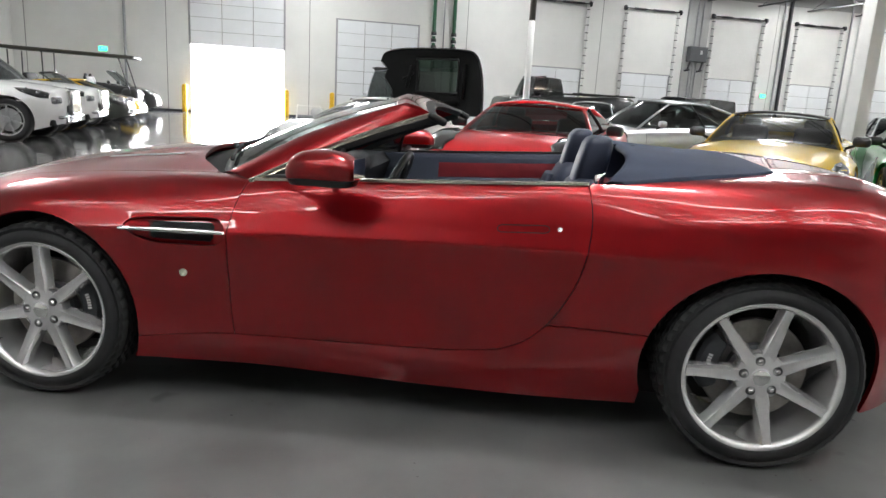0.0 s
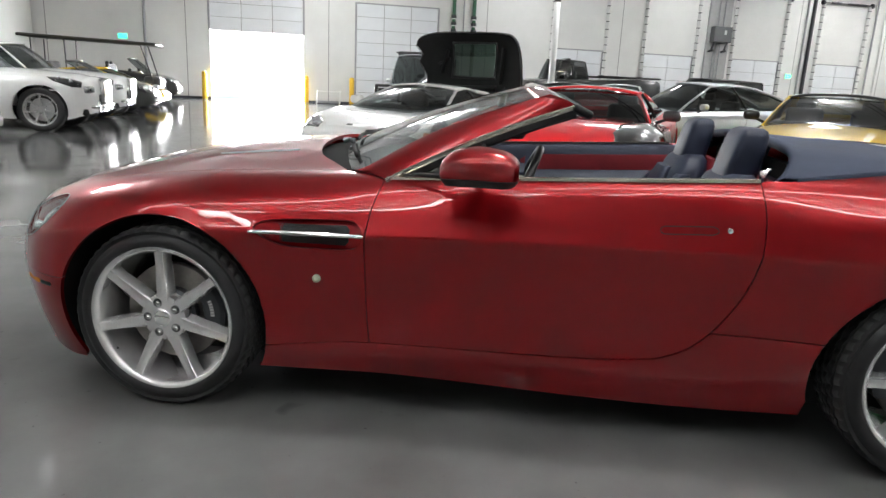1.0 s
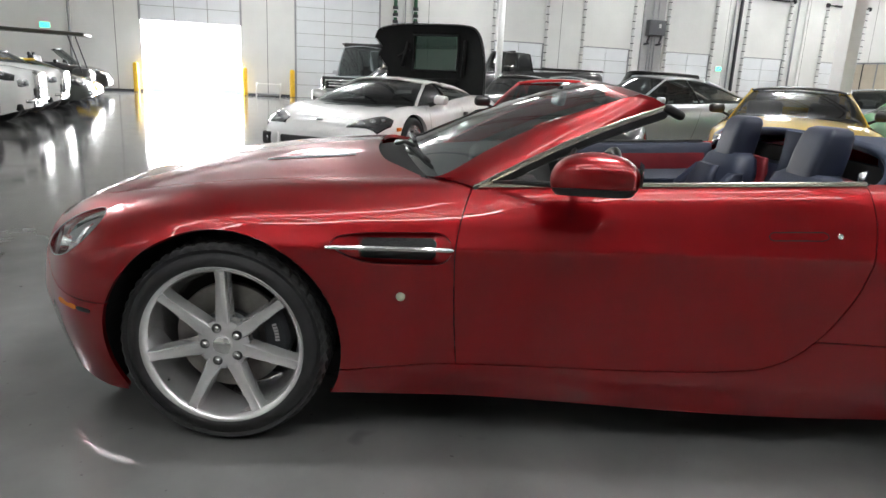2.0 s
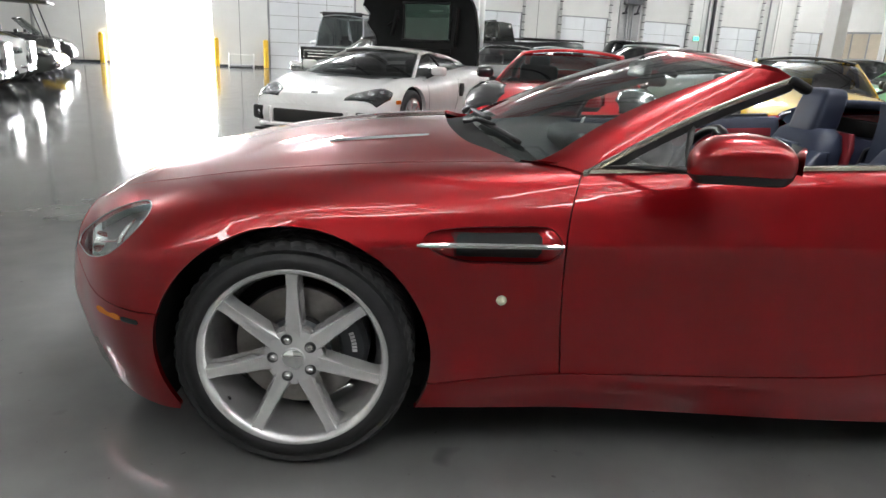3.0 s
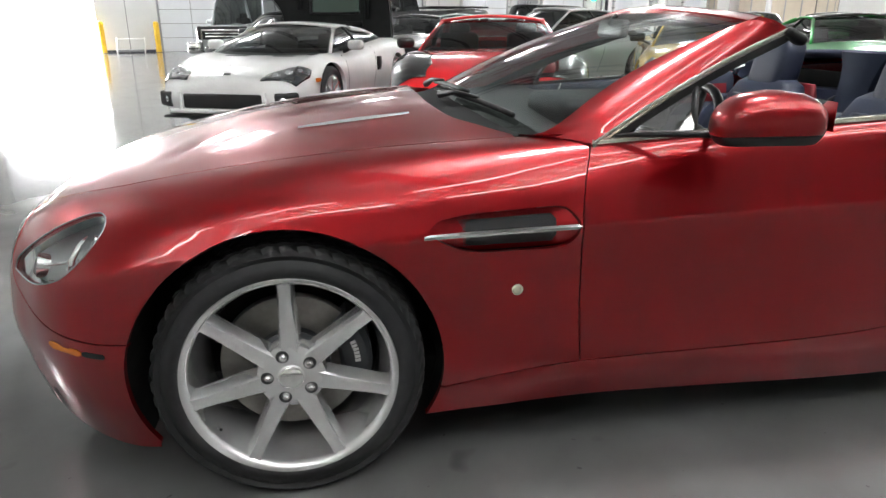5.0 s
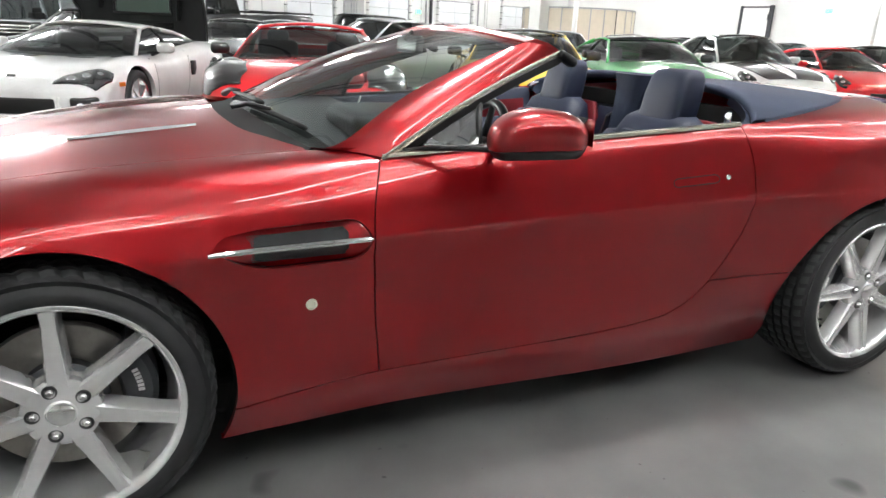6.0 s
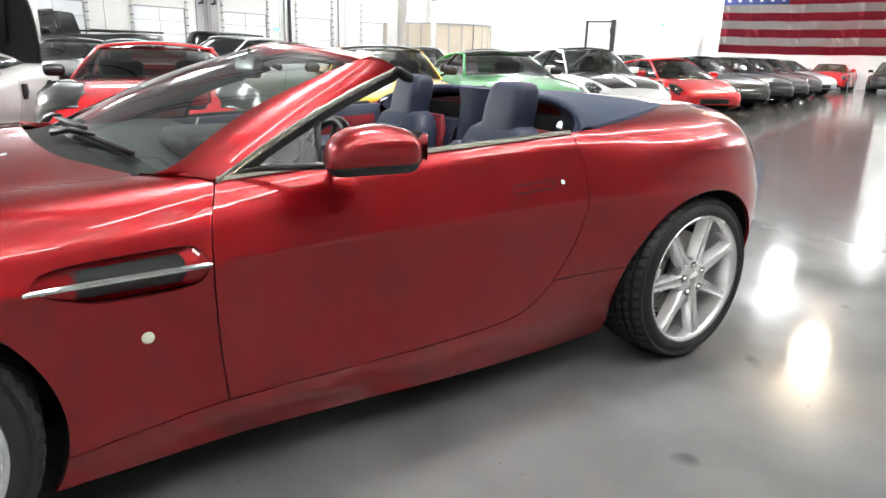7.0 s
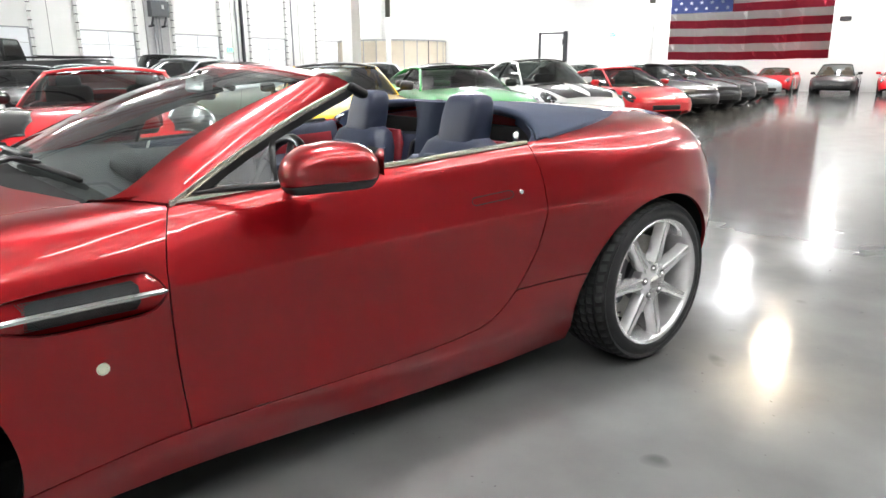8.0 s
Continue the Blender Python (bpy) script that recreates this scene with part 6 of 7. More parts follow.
def make_car(name, label, nose, az, paint, shape="coupe", L=4.5, W=1.9, H=1.28, R=0.34, base=None, front=0.20, group="", roof=None, hood=None, style="7",
             wings=None, belt_scale=1.0, cabin=None, glass=None, step=0.06, rail=0.028, house=None, bow=0.05, lamp_size=1.0, lamp_mat=None, mirror=None, lamp_drop=0.0, lamps=True):
    """A parked car: nose at a plan point, facing az degrees."""
    sp = SHAPES[shape]
    base = base or L * 0.585
    xf = front * L
    wheels = (xf, xf + base)
    X = [s * L for s in STATIONS]
    B = np.array(sp["belt"]) * belt_scale
    rise = np.array(sp["rise"])
    P = np.array(PLAN) * W / 2
    sz = np.array([sp["sill"] + (0.14 if s in (0.0, 1.0) else 0.07 if s in (0.015, 0.985) else 0.0) for s in STATIONS])
    skin = Skin(X, [P * 0.93, P * 0.975, P, P * 0.985, P * 0.955, P * 0.85, P * 0.62, P * 0.32, P * 0.0],
                [sz, sz + 0.12 * (B - sz) / 0.6, sz + (B - sz) * 0.5, sz + (B - sz) * 0.76, sz + (B - sz) * 0.90, B, B + rise * 0.55, B + rise * 0.9, B + rise], 5)

    def bz(x):
        return float(skin.belt(np.array([x]))[0][0])

    def bw(x):
        return float(skin.belt(np.array([x]))[1][0])

    def sz_at(x):
        return float(np.interp(x, X, sz))

    def top(x, y):
        """Height of the skin at x and a distance y from the middle."""
        w, z = skin.points([x], [bz(x) + max(0.001, bw(x) - abs(y))])
        return float(z[0])

    car = empty(name, pose(nose[0], nose[1], 0, 0, 0, az + 180), label, "car" if shape != "suv" else "car", group)
    arch_r = R + 0.045
    outline = [(0.012, sz_at(0.012))]
    for wx in wheels:
        a0 = math.degrees(math.asin(min(0.95, (R - sz_at(wx)) / arch_r)))
        outline += [(p[0], p[1]) for p in arc(wx, R, arch_r, 180 + a0, -a0, 22)]
    outline += [(L - 0.012, sz_at(L - 0.012))]
    hx = house or sp["house"]
    c0, c1 = (hx[0] * L + 0.35, hx[3] * L - 0.25) if shape == "open" else (hx[0] * L + 0.30, hx[3] * L - 0.16)
    inner = [(c1 + 0.1, bz(c1 + 0.1) + bw(c1 + 0.1)), (c1, bz(c1) + 0.10), (c1 - 0.2, bz(c1 - 0.2) + 0.05), (c0 + 0.1, bz(c0 + 0.1) + 0.05), (c0 - 0.05, bz(c0 - 0.05) + 0.12), (c0 - 0.22, bz(c0 - 0.22) + bw(c0 - 0.22))]
    mid = [(x, bz(x) + bw(x)) for x in np.linspace(L - 0.012, c1 + 0.15, 18)] + inner + [(x, bz(x) + bw(x)) for x in np.linspace(c0 - 0.3, 0.012, 44)]
    V, F = fill_area(resample(outline + mid, step * 0.7), [], step)
    w, z = skin.points(V[:, 0], V[:, 1])
    verts, faces = [], []
    for side in (-1, 1):
        Q = np.stack([V[:, 0], side * w, z], 1)
        tri = Q[F]
        nrm = np.cross(tri[:, 1] - tri[:, 0], tri[:, 2] - tri[:, 0])
        G = F if side * nrm[:, 1].sum() + nrm[:, 2].sum() > 0 else F[:, ::-1]
        o = len(verts)
        verts += [tuple(p) for p in Q]
        faces += [tuple(int(i) + o for i in f) for f in G]
        ids = {}
        for a, b in rim_edges(G):
            if max(Q[a][0], Q[b][0]) > L - 0.03 or min(Q[a][0], Q[b][0]) < 0.03 or max(abs(Q[a][1]), abs(Q[b][1])) < 0.03:
                continue
            quad = []
            for q, d in ((b, 0), (a, 0), (a, 0.05), (b, 0.05)):
                if (q, d) not in ids:
                    ids[(q, d)] = len(verts)
                    verts.append((Q[q][0], Q[q][1] - side * d * (1 if abs(Q[q][1]) > 0.2 else 0), Q[q][2] - (d if V[q][1] > bz(V[q][0]) else 0)))
                quad.append(ids[(q, d)])
            faces.append(tuple(quad))
    body = mesh_object("body", verts, faces, paint, car)
    bm = bmesh.new()
    bm.from_mesh(body.data)
    bmesh.ops.remove_doubles(bm, verts=[v for v in bm.verts if abs(v.co.y) < 0.01], dist=0.014)
    near_mid = [e for e in bm.edges if e.is_boundary and all(abs(v.co.y) < 0.12 and (v.co.x < 0.28 * L or v.co.x > 0.93 * L) for v in e.verts)]
    bmesh.ops.holes_fill(bm, edges=near_mid, sides=14)
    # close nose and tail
    for xe in (0.012, L - 0.012):
        ring = [v for v in bm.verts if abs(v.co.x - xe) < 1e-4]
        if len(ring) > 3:
            c = Vector((xe, 0, sum(v.co.z for v in ring) / len(ring)))
            ring.sort(key=lambda v: math.atan2(v.co.z - c.z, v.co.y))
            try:
                bm.faces.new(ring)
            except ValueError:
                pass
    bmesh.ops.recalc_face_normals(bm, faces=bm.faces)
    bm.to_mesh(body.data)
    bm.free()
    body.data.polygons.foreach_set("use_smooth", [True] * len(body.data.polygons))
    body.data.set_sharp_from_angle(angle=radians(50))

    def patch(pname, pts, mat, plabel="", out=0.006, parent=None, st=0.04, side=-1):
        VV, FF = fill_area(resample(pts, st), [], st)
        ww, zz = skin.points(VV[:, 0], VV[:, 1])
        vs = [(VV[i, 0], side * (ww[i] + (out if VV[i, 1] < bz(VV[i, 0]) else 0)), zz[i] + (out if VV[i, 1] >= bz(VV[i, 0]) else 0)) for i in range(len(VV))]
        ob = mesh_object(pname, vs, [tuple(f) for f in FF], mat, parent or car, plabel)
        bmm = bmesh.new()
        bmm.from_mesh(ob.data)
        bmesh.ops.recalc_face_normals(bmm, faces=bmm.faces)
        bmesh.ops.solidify(bmm, geom=list(bmm.faces), thickness=0.004)
        bmm.to_mesh(ob.data)
        bmm.free()
        return ob

    # floor pan and dark wells
    bm = bmesh.new()
    add_box(bm, (0.10 * L, -W * 0.36, sp["sill"] + 0.02), (0.93 * L, W * 0.36, sp["sill"] + 0.14))
    for wx in wheels:
        for s in (-1, 1):
            add_box(bm, (wx - arch_r * 0.95, min(s * W * 0.33, s * W * 0.36), sp["sill"] + 0.05), (wx + arch_r * 0.95, max(s * W * 0.33, s * W * 0.36), R + arch_r * 0.9))
    part("floor_pan", bm, LINER, car)
    # wheels
    width = 0.24
    tyre_me, rim_me = wheel_meshes(R, width, style)
    for wx in wheels:
        for s in (-1, 1):
            wl = new("wheel")
            wl.parent = car
            yy = float(skin.points([wx], [R + 0.02])[0][0]) - 0.02
            wl.matrix_basis = pose(wx, s * yy, R, 0, 0, 0 if s < 0 else 180)
            for nm, me in (("tyre", tyre_me), ("rim", rim_me)):
                o = new(nm, me)
                o.parent = wl
    # glasshouse
    gl = glass or DARK_GLASS
    x0, x1, x2, x3 = (f * L for f in hx)
    wb0, wr = bw(x0) * 0.93, bw((x1 + x2) / 2) * sp["tumble"]
    b0 = Vector((x0, wb0, bz(x0) + 0.015))
    r0 = Vector((x1, wr * 0.97, H - 0.05))
    r1 = Vector((x2, wr * 0.95, H - 0.055))
    b1 = Vector((x3, bw(x3) * 0.78, bz(x3) + 0.03))
    fl = Vector((1, -1, 1))
    front_bulge = -bow * L
    pts, fs = quad_patch(b0 * fl, b0, r0, r0 * fl, 14, 6, (front_bulge, 0, 0.03), (-0.02, 0, 0.02))
    # keep the glass foot on the bonnet
    for i, p in enumerate(pts[:15]):
        p.z = top(max(0.02, p.x), p.y) + 0.004
    g = mesh_object("windscreen", pts, fs, gl, car, "dark tinted windscreen")
    g.visible_shadow = False
    pillar = lambda a, b, r=rail, sag=0.0: tube([a, a.lerp(b, 0.33) + Vector((0, 0, sag)), a.lerp(b, 0.66) + Vector((0, 0, sag)), b], r, 8, True, 0.6)
    for s in (1, -1):
        f = Vector((1, s, 1))
        part("pillar", pillar((b0 + Vector((-0.02, 0.012, -0.03))) * f, r0 * f, rail, 0.012), paint, car, smooth=True)
    if shape == "open":
        topr = [Vector((r0.x - 0.03 + front_bulge * 0.9 * 4 * u * (1 - u), r0.y * (2 * u - 1), r0.z + 0.03 * 4 * u * (1 - u))) for u in np.linspace(0, 1, 9)]
        part("screen_rail", tube(topr, rail * 0.8, 8), BLACK_TRIM, car, smooth=True)
    else:
        roof_mat = roof or paint
        pts, fs = quad_patch(r0 * fl, r0, r1, r1 * fl, 12, 6, (0, 0, 0.05), (0, 0, 0.025))
        for i, p in enumerate(pts):
            u = (i % 13) / 12
            v = (i // 13) / 6
            p.x += front_bulge * 4 * u * (1 - u) * (1 - v)
        ob = mesh_object("roof", pts, fs, roof_mat, car)
        md = bmesh.new()
        md.from_mesh(ob.data)
        bmesh.ops.solidify(md, geom=list(md.faces), thickness=0.02)
        md.to_mesh(ob.data)
        md.free()
        pts, fs = quad_patch(r1 * fl, r1, b1, b1 * fl, 12, 6, (0.03 * L if shape not in ("suv", "pickup") else 0.01, 0, 0.02), (0, 0, 0.05 if shape in ("coupe", "super") else 0.0))
        mesh_object("rear_window", pts, fs, gl, car, "dark rear window").visible_shadow = False
        for s in (1, -1):
            f = Vector((1, s, 1))
            part("rear_pillar", pillar(r1 * f, (b1 + Vector((0.03, 0.02, -0.05))) * f, rail * (1.9 if shape not in ("suv", "pickup") else 1.3), 0.03), paint, car, smooth=True)
            part("roof_rail", pillar(r0 * f, r1 * f, rail, 0.03), paint, car, smooth=True)
            # side glass in two panes with a dark pillar between
            xb = x0 + (x3 - x0) * 0.52
            yb = lambda x: bw(x) * 0.90
            lo = [Vector((x, s * yb(x), bz(x) + 0.02)) for x in (x0 + 0.10, xb, x3 - 0.06)]
            up = [r0 * f, r0.lerp(r1, 0.5) * f + Vector((0, 0, 0.025)), r1 * f]
            for i in (0, 1):
                pts, fs = quad_patch(lo[i], lo[i + 1], up[i + 1], up[i], 5, 4, (0, 0, 0), (0, s * 0.02, 0))
                mesh_object("side_window", pts, fs, gl, car).visible_shadow = False
            part("door_pillar", tube([lo[1], (lo[1] + up[1]) / 2 + Vector((0, s * 0.022, 0)), up[1]], 0.028, 6, True, 0.5), BLACK_TRIM, car, smooth=True)
            wline = [Vector((x, s * (bw(x) * 0.915), bz(x) + 0.014)) for x in np.linspace(x0 + 0.06, x3 - 0.04, 12)]
            part("waist_strip", tube(wline, 0.010, 6), BLACK_TRIM, car, smooth=True)
    # cabin: dash and seats
    cab = cabin or DARK_CABIN
    part("dashboard", rounded_box((0.35, W * 0.72, 0.22), 0.06, pose(x0 + 0.45, 0, bz(x0 + 0.4) - 0.06)), cab, car, smooth=True)
    xs = (x1 + x2) / 2 + 0.1 if shape != "open" else hx[3] * L - 0.42
    for s in (-1, 1):
        seat = part("seat", rounded_box((0.16, 0.46, 0.62), 0.06, pose(xs, s * W * 0.2, bz(xs) - 0.12, 0, 14, 0)), cab, car, smooth=True)
        part("headrest", rounded_box((0.10, 0.25, 0.17), 0.05, pose(xs + 0.10, s * W * 0.2, min(H - 0.14, bz(xs) + 0.24), 0, 10, 0)), cab, seat, smooth=True)
    part("cabin_floor", box((x0 + 0.3, -W * 0.40, 0.22), (x3 - 0.3, W * 0.40, 0.30)), cab, car)
    # bonnet panel of another colour, or two-tone wings
    if hood:
        patch_pts = [(0.03 * L, bz(0.03 * L) + 0.16), (0.10 * L, bz(0.10 * L) + 0.14), (x0 - 0.2, bz(x0 - 0.2) + 0.10), (x0 - 0.2, bz(x0 - 0.2) + bw(x0 - 0.2) - 0.001), (0.03 * L, bz(0.03 * L) + bw(0.03 * L) - 0.001)]
        for s in (-1, 1):
            patch("bonnet_panel", patch_pts, hood, "dark bonnet panel", 0.006, side=s)
    if wings:
        a0 = math.degrees(math.asin(min(0.95, (R - sz_at(xf) - 0.02) / (arch_r + 0.004))))
        pts = [(0.045 * L, sz_at(0.045 * L) + 0.03)] + arc(xf, R, arch_r + 0.004, 180 + a0, -a0, 22) + [(0.36 * L, sp["sill"] + 0.03), (0.345 * L, bz(0.345 * L) - 0.12), (x0 - 0.02, bz(x0) + 0.02), (0.24 * L, bz(0.24 * L) + 0.16), (0.17 * L, bz(0.17 * L) + 0.28), (0.10 * L, bz(0.10 * L) + 0.26), (0.05 * L, bz(0.05 * L) + 0.16)]
        for s in (-1, 1):
            patch("front_wing", pts, wings, "black front wing", 0.012, side=s)
    # lamps, grille, mirrors
    for s in (-1, 1):
        mx = x0 + 0.42
        mir = part("door_mirror", rounded_box((0.13, 0.20, 0.12), 0.045, pose(mx, s * (bw(mx) + 0.16), bz(mx) + 0.10, 0, 0, 12 * s)), mirror or paint, car, smooth=True)
        part("mirror_arm", tube([(mx, s * (bw(mx) - 0.01), bz(mx) + 0.01), (mx, s * (bw(mx) + 0.12), bz(mx) + 0.07)], 0.02, 6), BLACK_TRIM, mir, smooth=True)
        for seam in ((x0 + 0.15, x0 + 0.12), (x0 + 0.15 + 1.25, x0 + 1.22)):
            hh = np.linspace(sp["sill"] + 0.08, bz(seam[0]) - 0.02, 9)
            xx = np.linspace(seam[1], seam[0], 9)
            ww, zz = skin.points(xx, hh)
            part("door_seam", tube([(xx[i], s * (ww[i] - 0.001), zz[i]) for i in range(9)], 0.004, 4), BLACK_TRIM, car)
        if not lamps:
            continue
        hl = [(0.035 * L, bz(0.035 * L) - 0.10), (0.06 * L, bz(0.06 * L) - 0.11), (0.115 * L, bz(0.115 * L) - 0.045), (0.135 * L, bz(0.135 * L) + 0.01), (0.10 * L, bz(0.10 * L) + 0.045), (0.06 * L, bz(0.06 * L) + 0.03), (0.035 * L, bz(0.035 * L) - 0.01)]
        hl = [(0.05 * L + (x - 0.05 * L) * lamp_size, bz(0.05 * L + (x - 0.05 * L) * lamp_size) + (h - bz(x)) * lamp_size - lamp_drop) for x, h in hl]
        lamp = patch("headlamp", hl, lamp_mat or BLACK_TRIM, "clear headlamp", 0.004 if not wings else 0.016, side=s)
        for k, (fx, dz, r) in enumerate(((0.065, -0.03 * lamp_size, 0.045 * lamp_size), (0.05 + 0.05 * lamp_size, 0.0, 0.035 * lamp_size))):
            ww, zz = skin.points([fx * L], [bz(fx * L) + dz - lamp_drop])
            o = part("lamp_bulb", lathe([(0, -0.02), (r * 0.6, -0.012), (r, 0.012), (r * 0.9, 0.02)], 16), LAMP_BOWL, lamp, smooth=True)
            o.location = (fx * L - 0.005, s * (ww[0] + 0.0), zz[0])
            o.rotation_euler = (0, 0, radians(-60 if s < 0 else -120))
    if not lamps:
        return car, skin, bz, bw
    gw = PLAN[0] * W * 0.62
    zlo = sp["sill"] + 0.15
    zhi = max(zlo + 0.1, float(B[0]) - 0.03)
    part("grille", rounded_box((0.05, gw, zhi - zlo), 0.02, pose(0.012, 0, (zlo + zhi) / 2)), GRILLE, car, "dark front grille", smooth=True)
    return car, skin, bz, bw


# car colours
WHITE_PAINT = car_paint("white_car_paint", (0.86, 0.86, 0.85))
BLACK_PAINT = car_paint("black_car_paint", (0.008, 0.008, 0.009))
BRIGHT_RED = car_paint("bright_red_paint", (0.74, 0.008, 0.016))
YELLOW_PAINT = car_paint("yellow_car_paint", (0.84, 0.52, 0.004))
GREEN_PAINT = car_paint("green_car_paint", (0.012, 0.36, 0.05), 0.0)
SILVER_PAINT = car_paint("silver_car_paint", (0.50, 0.52, 0.54), 0.7)
GREY_PAINT = car_paint("grey_car_paint", (0.04, 0.042, 0.046), 0.3)
DARK_GREEN = car_paint("dark_green_paint", (0.03, 0.035, 0.028))


def uv_xy(u, v):
    p = BU * u + BV * v
    return (p.x, p.y)


NV = -109.0
gt, gt_skin, gt_bz, gt_bw = make_car("supercar", "white mid-engined supercar with its rear clamshell raised", (-1.07, 6.2), -111, WHITE_PAINT, "wedge", L=4.6, W=1.95, H=1.13, R=0.335, group="cars parked at an angle", step=0.045, lamps=False)
two = make_car("supercar", "bright red and black two-tone supercar", (1.45, 4.40), -104, BRIGHT_RED, "round", L=4.46, W=2.0, H=1.20, R=0.35, bow=0.03, lamp_mat=LAMP_BOWL, lamp_drop=0.31, lamp_size=0.55, mirror=BLACK_PAINT, wings=BLACK_PAINT, group="cars parked at an angle", step=0.05)[0]
make_car("coupe_car", "yellow coupe with black roof", (4.25, 5.25), -114, YELLOW_PAINT, "coupe", L=4.5, W=1.95, H=1.25, mirror=BLACK_PAINT, roof=BLACK_PAINT, group="row of parked cars", step=0.05)
make_car("coupe_car", "bright green coupe with black roof", uv_xy(8.4, 2.95), NV, GREEN_PAINT, "coupe", L=4.55, W=1.95, H=1.23, mirror=BLACK_PAINT, roof=BLACK_PAINT, group="row of parked cars")
make_car("coupe_car", "white coupe with black bonnet and roof", uv_xy(11.9, 2.9), NV, WHITE_PAINT, "coupe", L=4.7, W=1.9, H=1.36, roof=BLACK_PAINT, hood=BLACK_PAINT, group="row of parked cars")
make_car("sports_car", "bright red low sports car", uv_xy(15.4, 2.5), NV, BRIGHT_RED, "super", L=4.5, W=1.94, H=1.2, group="row of parked cars")
make_car("sports_car", "glossy black low sports car", uv_xy(18.0, 2.4), NV, BLACK_PAINT, "coupe", L=4.5, W=1.9, H=1.28, group="row of parked cars")
make_car("sports_car", "glossy black sports coupe", uv_xy(20.6, 2.3), NV, BLACK_PAINT, "coupe", L=4.5, W=1.9, H=1.28, group="row of parked cars")
make_car("sports_car", "dark grey sports coupe", uv_xy(23.2, 2.3), NV, GREY_PAINT, "coupe", L=4.5, W=1.9, H=1.3, group="row of parked cars")
make_car("sports_car", "dark grey low sports car", uv_xy(25.8, 2.3), NV, GREY_PAINT, "coupe", L=4.5, W=1.9, H=1.3, group="row of parked cars")
make_car("sports_car", "silver grey sports car", uv_xy(28.6, 2.2), NV, SILVER_PAINT, "coupe", L=4.5, W=1.9, H=1.28, group="row of parked cars")
# convertibles facing from the flag wall
FU = 200.0
make_car("convertible", "red convertible with open top", uv_xy(35.2, 3.1), FU, BRIGHT_RED, "open", L=4.5, W=1.9, H=1.2, cabin=TAN_CABIN, group="convertibles at the flag wall")
make_car("convertible", "black convertible with tan seats", uv_xy(34.9, 0.5), FU, BLACK_PAINT, "open", L=4.8, W=1.95, H=1.35, cabin=TAN_CABIN, group="convertibles at the flag wall")
make_car("convertible", "red convertible with open top", uv_xy(35.2, -2.1), FU, BRIGHT_RED, "open", L=4.5, W=1.9, H=1.2, cabin=TAN_CABIN, group="convertibles at the flag wall")
# silver coupe behind the angled cars
make_car("coupe_car", "silver grand touring coupe", uv_xy(5.8, 9.6), 200, SILVER_PAINT, "coupe", L=4.9, W=1.92, H=1.38, group="second row of cars", glass=DARK_GLASS)
for u, v, lab, pt, sh in ((14.6, 9.4, "silver coupe behind the front row", SILVER_PAINT, "coupe"), (18.0, 9.2, "dark grey saloon in the second row", GREY_PAINT, "coupe"), (21.5, 9.4, "black saloon in the second row", BLACK_PAINT, "coupe"),
                          (27.0, 9.0, "white coupe in the second row", WHITE_PAINT, "coupe"), (30.4, 9.0, "black coupe in the second row", BLACK_PAINT, "coupe")):
    make_car("coupe_car", lab, uv_xy(u, v), NV, pt, sh, L=4.7, W=1.9, H=1.36, group="second row of cars", step=0.08)



# the white supercar's raised rear clamshell, black inside
clam_pose = Matrix(((0.942, 0.335, 0, 0.07), (-0.335, 0.942, 0, 9.83), (0, 0, 1, 0), (0, 0, 0, 1)))
CLAM = smooth_line([(-1.03, 1.80), (-0.95, 1.96), (-0.62, 2.04), (0.0, 2.055), (0.60, 2.04), (0.82, 1.97), (0.94, 1.75), (1.01, 1.4), (1.03, 1.0), (0.99, 0.78), (0.85, 0.68), (0.0, 0.66), (-0.80, 0.68), (-0.90, 0.9), (-0.83, 1.25), (-0.96, 1.5), (-0.93, 1.66), (-1.03, 1.80)], 4)[:-1]
CLAM_WIN = smooth_line([(-0.36, 1.32), (-0.34, 1.82), (-0.30, 1.87), (0.40, 1.87), (0.47, 1.83), (0.45, 1.34), (0.40, 1.29), (-0.32, 1.29), (-0.36, 1.32)], 3)[:-1]
to_gt = gt.matrix_basis.inverted() @ clam_pose


def clam_sheet(outer, holes, depth, mat, name, parent, label=""):
    V, F = fill_area(resample(outer, 0.05), [resample(h, 0.05) for h in holes], 0.08)
    pts = [to_gt @ Vector((x, depth(x, z), z)) for x, z in V]
    return mesh_object(name, pts, [tuple(f) for f in F], mat, parent, label)


bowl = lambda x, z: 0.10 + 0.22 * max(0.0, 1 - (abs(x) / 1.05) ** 3) * max(0.0, 1 - (abs(z - 1.35) / 0.75) ** 4)
INNER = material("bare_carbon_inner", (0.007, 0.0075, 0.0075), 0.6, vary=0.3, scale=9, bump=0.3, bump_scale=30, spec=0.25)
clam = clam_sheet(inset(resample(CLAM, 0.05), 0.02), [CLAM_WIN], bowl, INNER, "clamshell", gt, "raised rear clamshell with black inner face")
clam_sheet(CLAM, [CLAM_WIN], lambda x, z: bowl(x, z) + 0.035, WHITE_PAINT, "outer_skin", clam, "white painted outer skin")
verts, faces = [], []
loop = resample(CLAM, 0.05)
for x, z in loop:
    verts += [to_gt @ Vector((x, bowl(x, z) + 0.015, z)), to_gt @ Vector((x * 1.004, bowl(x, z) + 0.04, z)), to_gt @ Vector((x * 0.985, bowl(x, z) + 0.02, 1.35 + (z - 1.35) * 0.985))]
n = len(loop)
for i in range(n):
    j = (i + 1) % n
    faces += [(3 * i, 3 * j, 3 * j + 1, 3 * i + 1), (3 * i, 3 * i + 2, 3 * j + 2, 3 * j)]
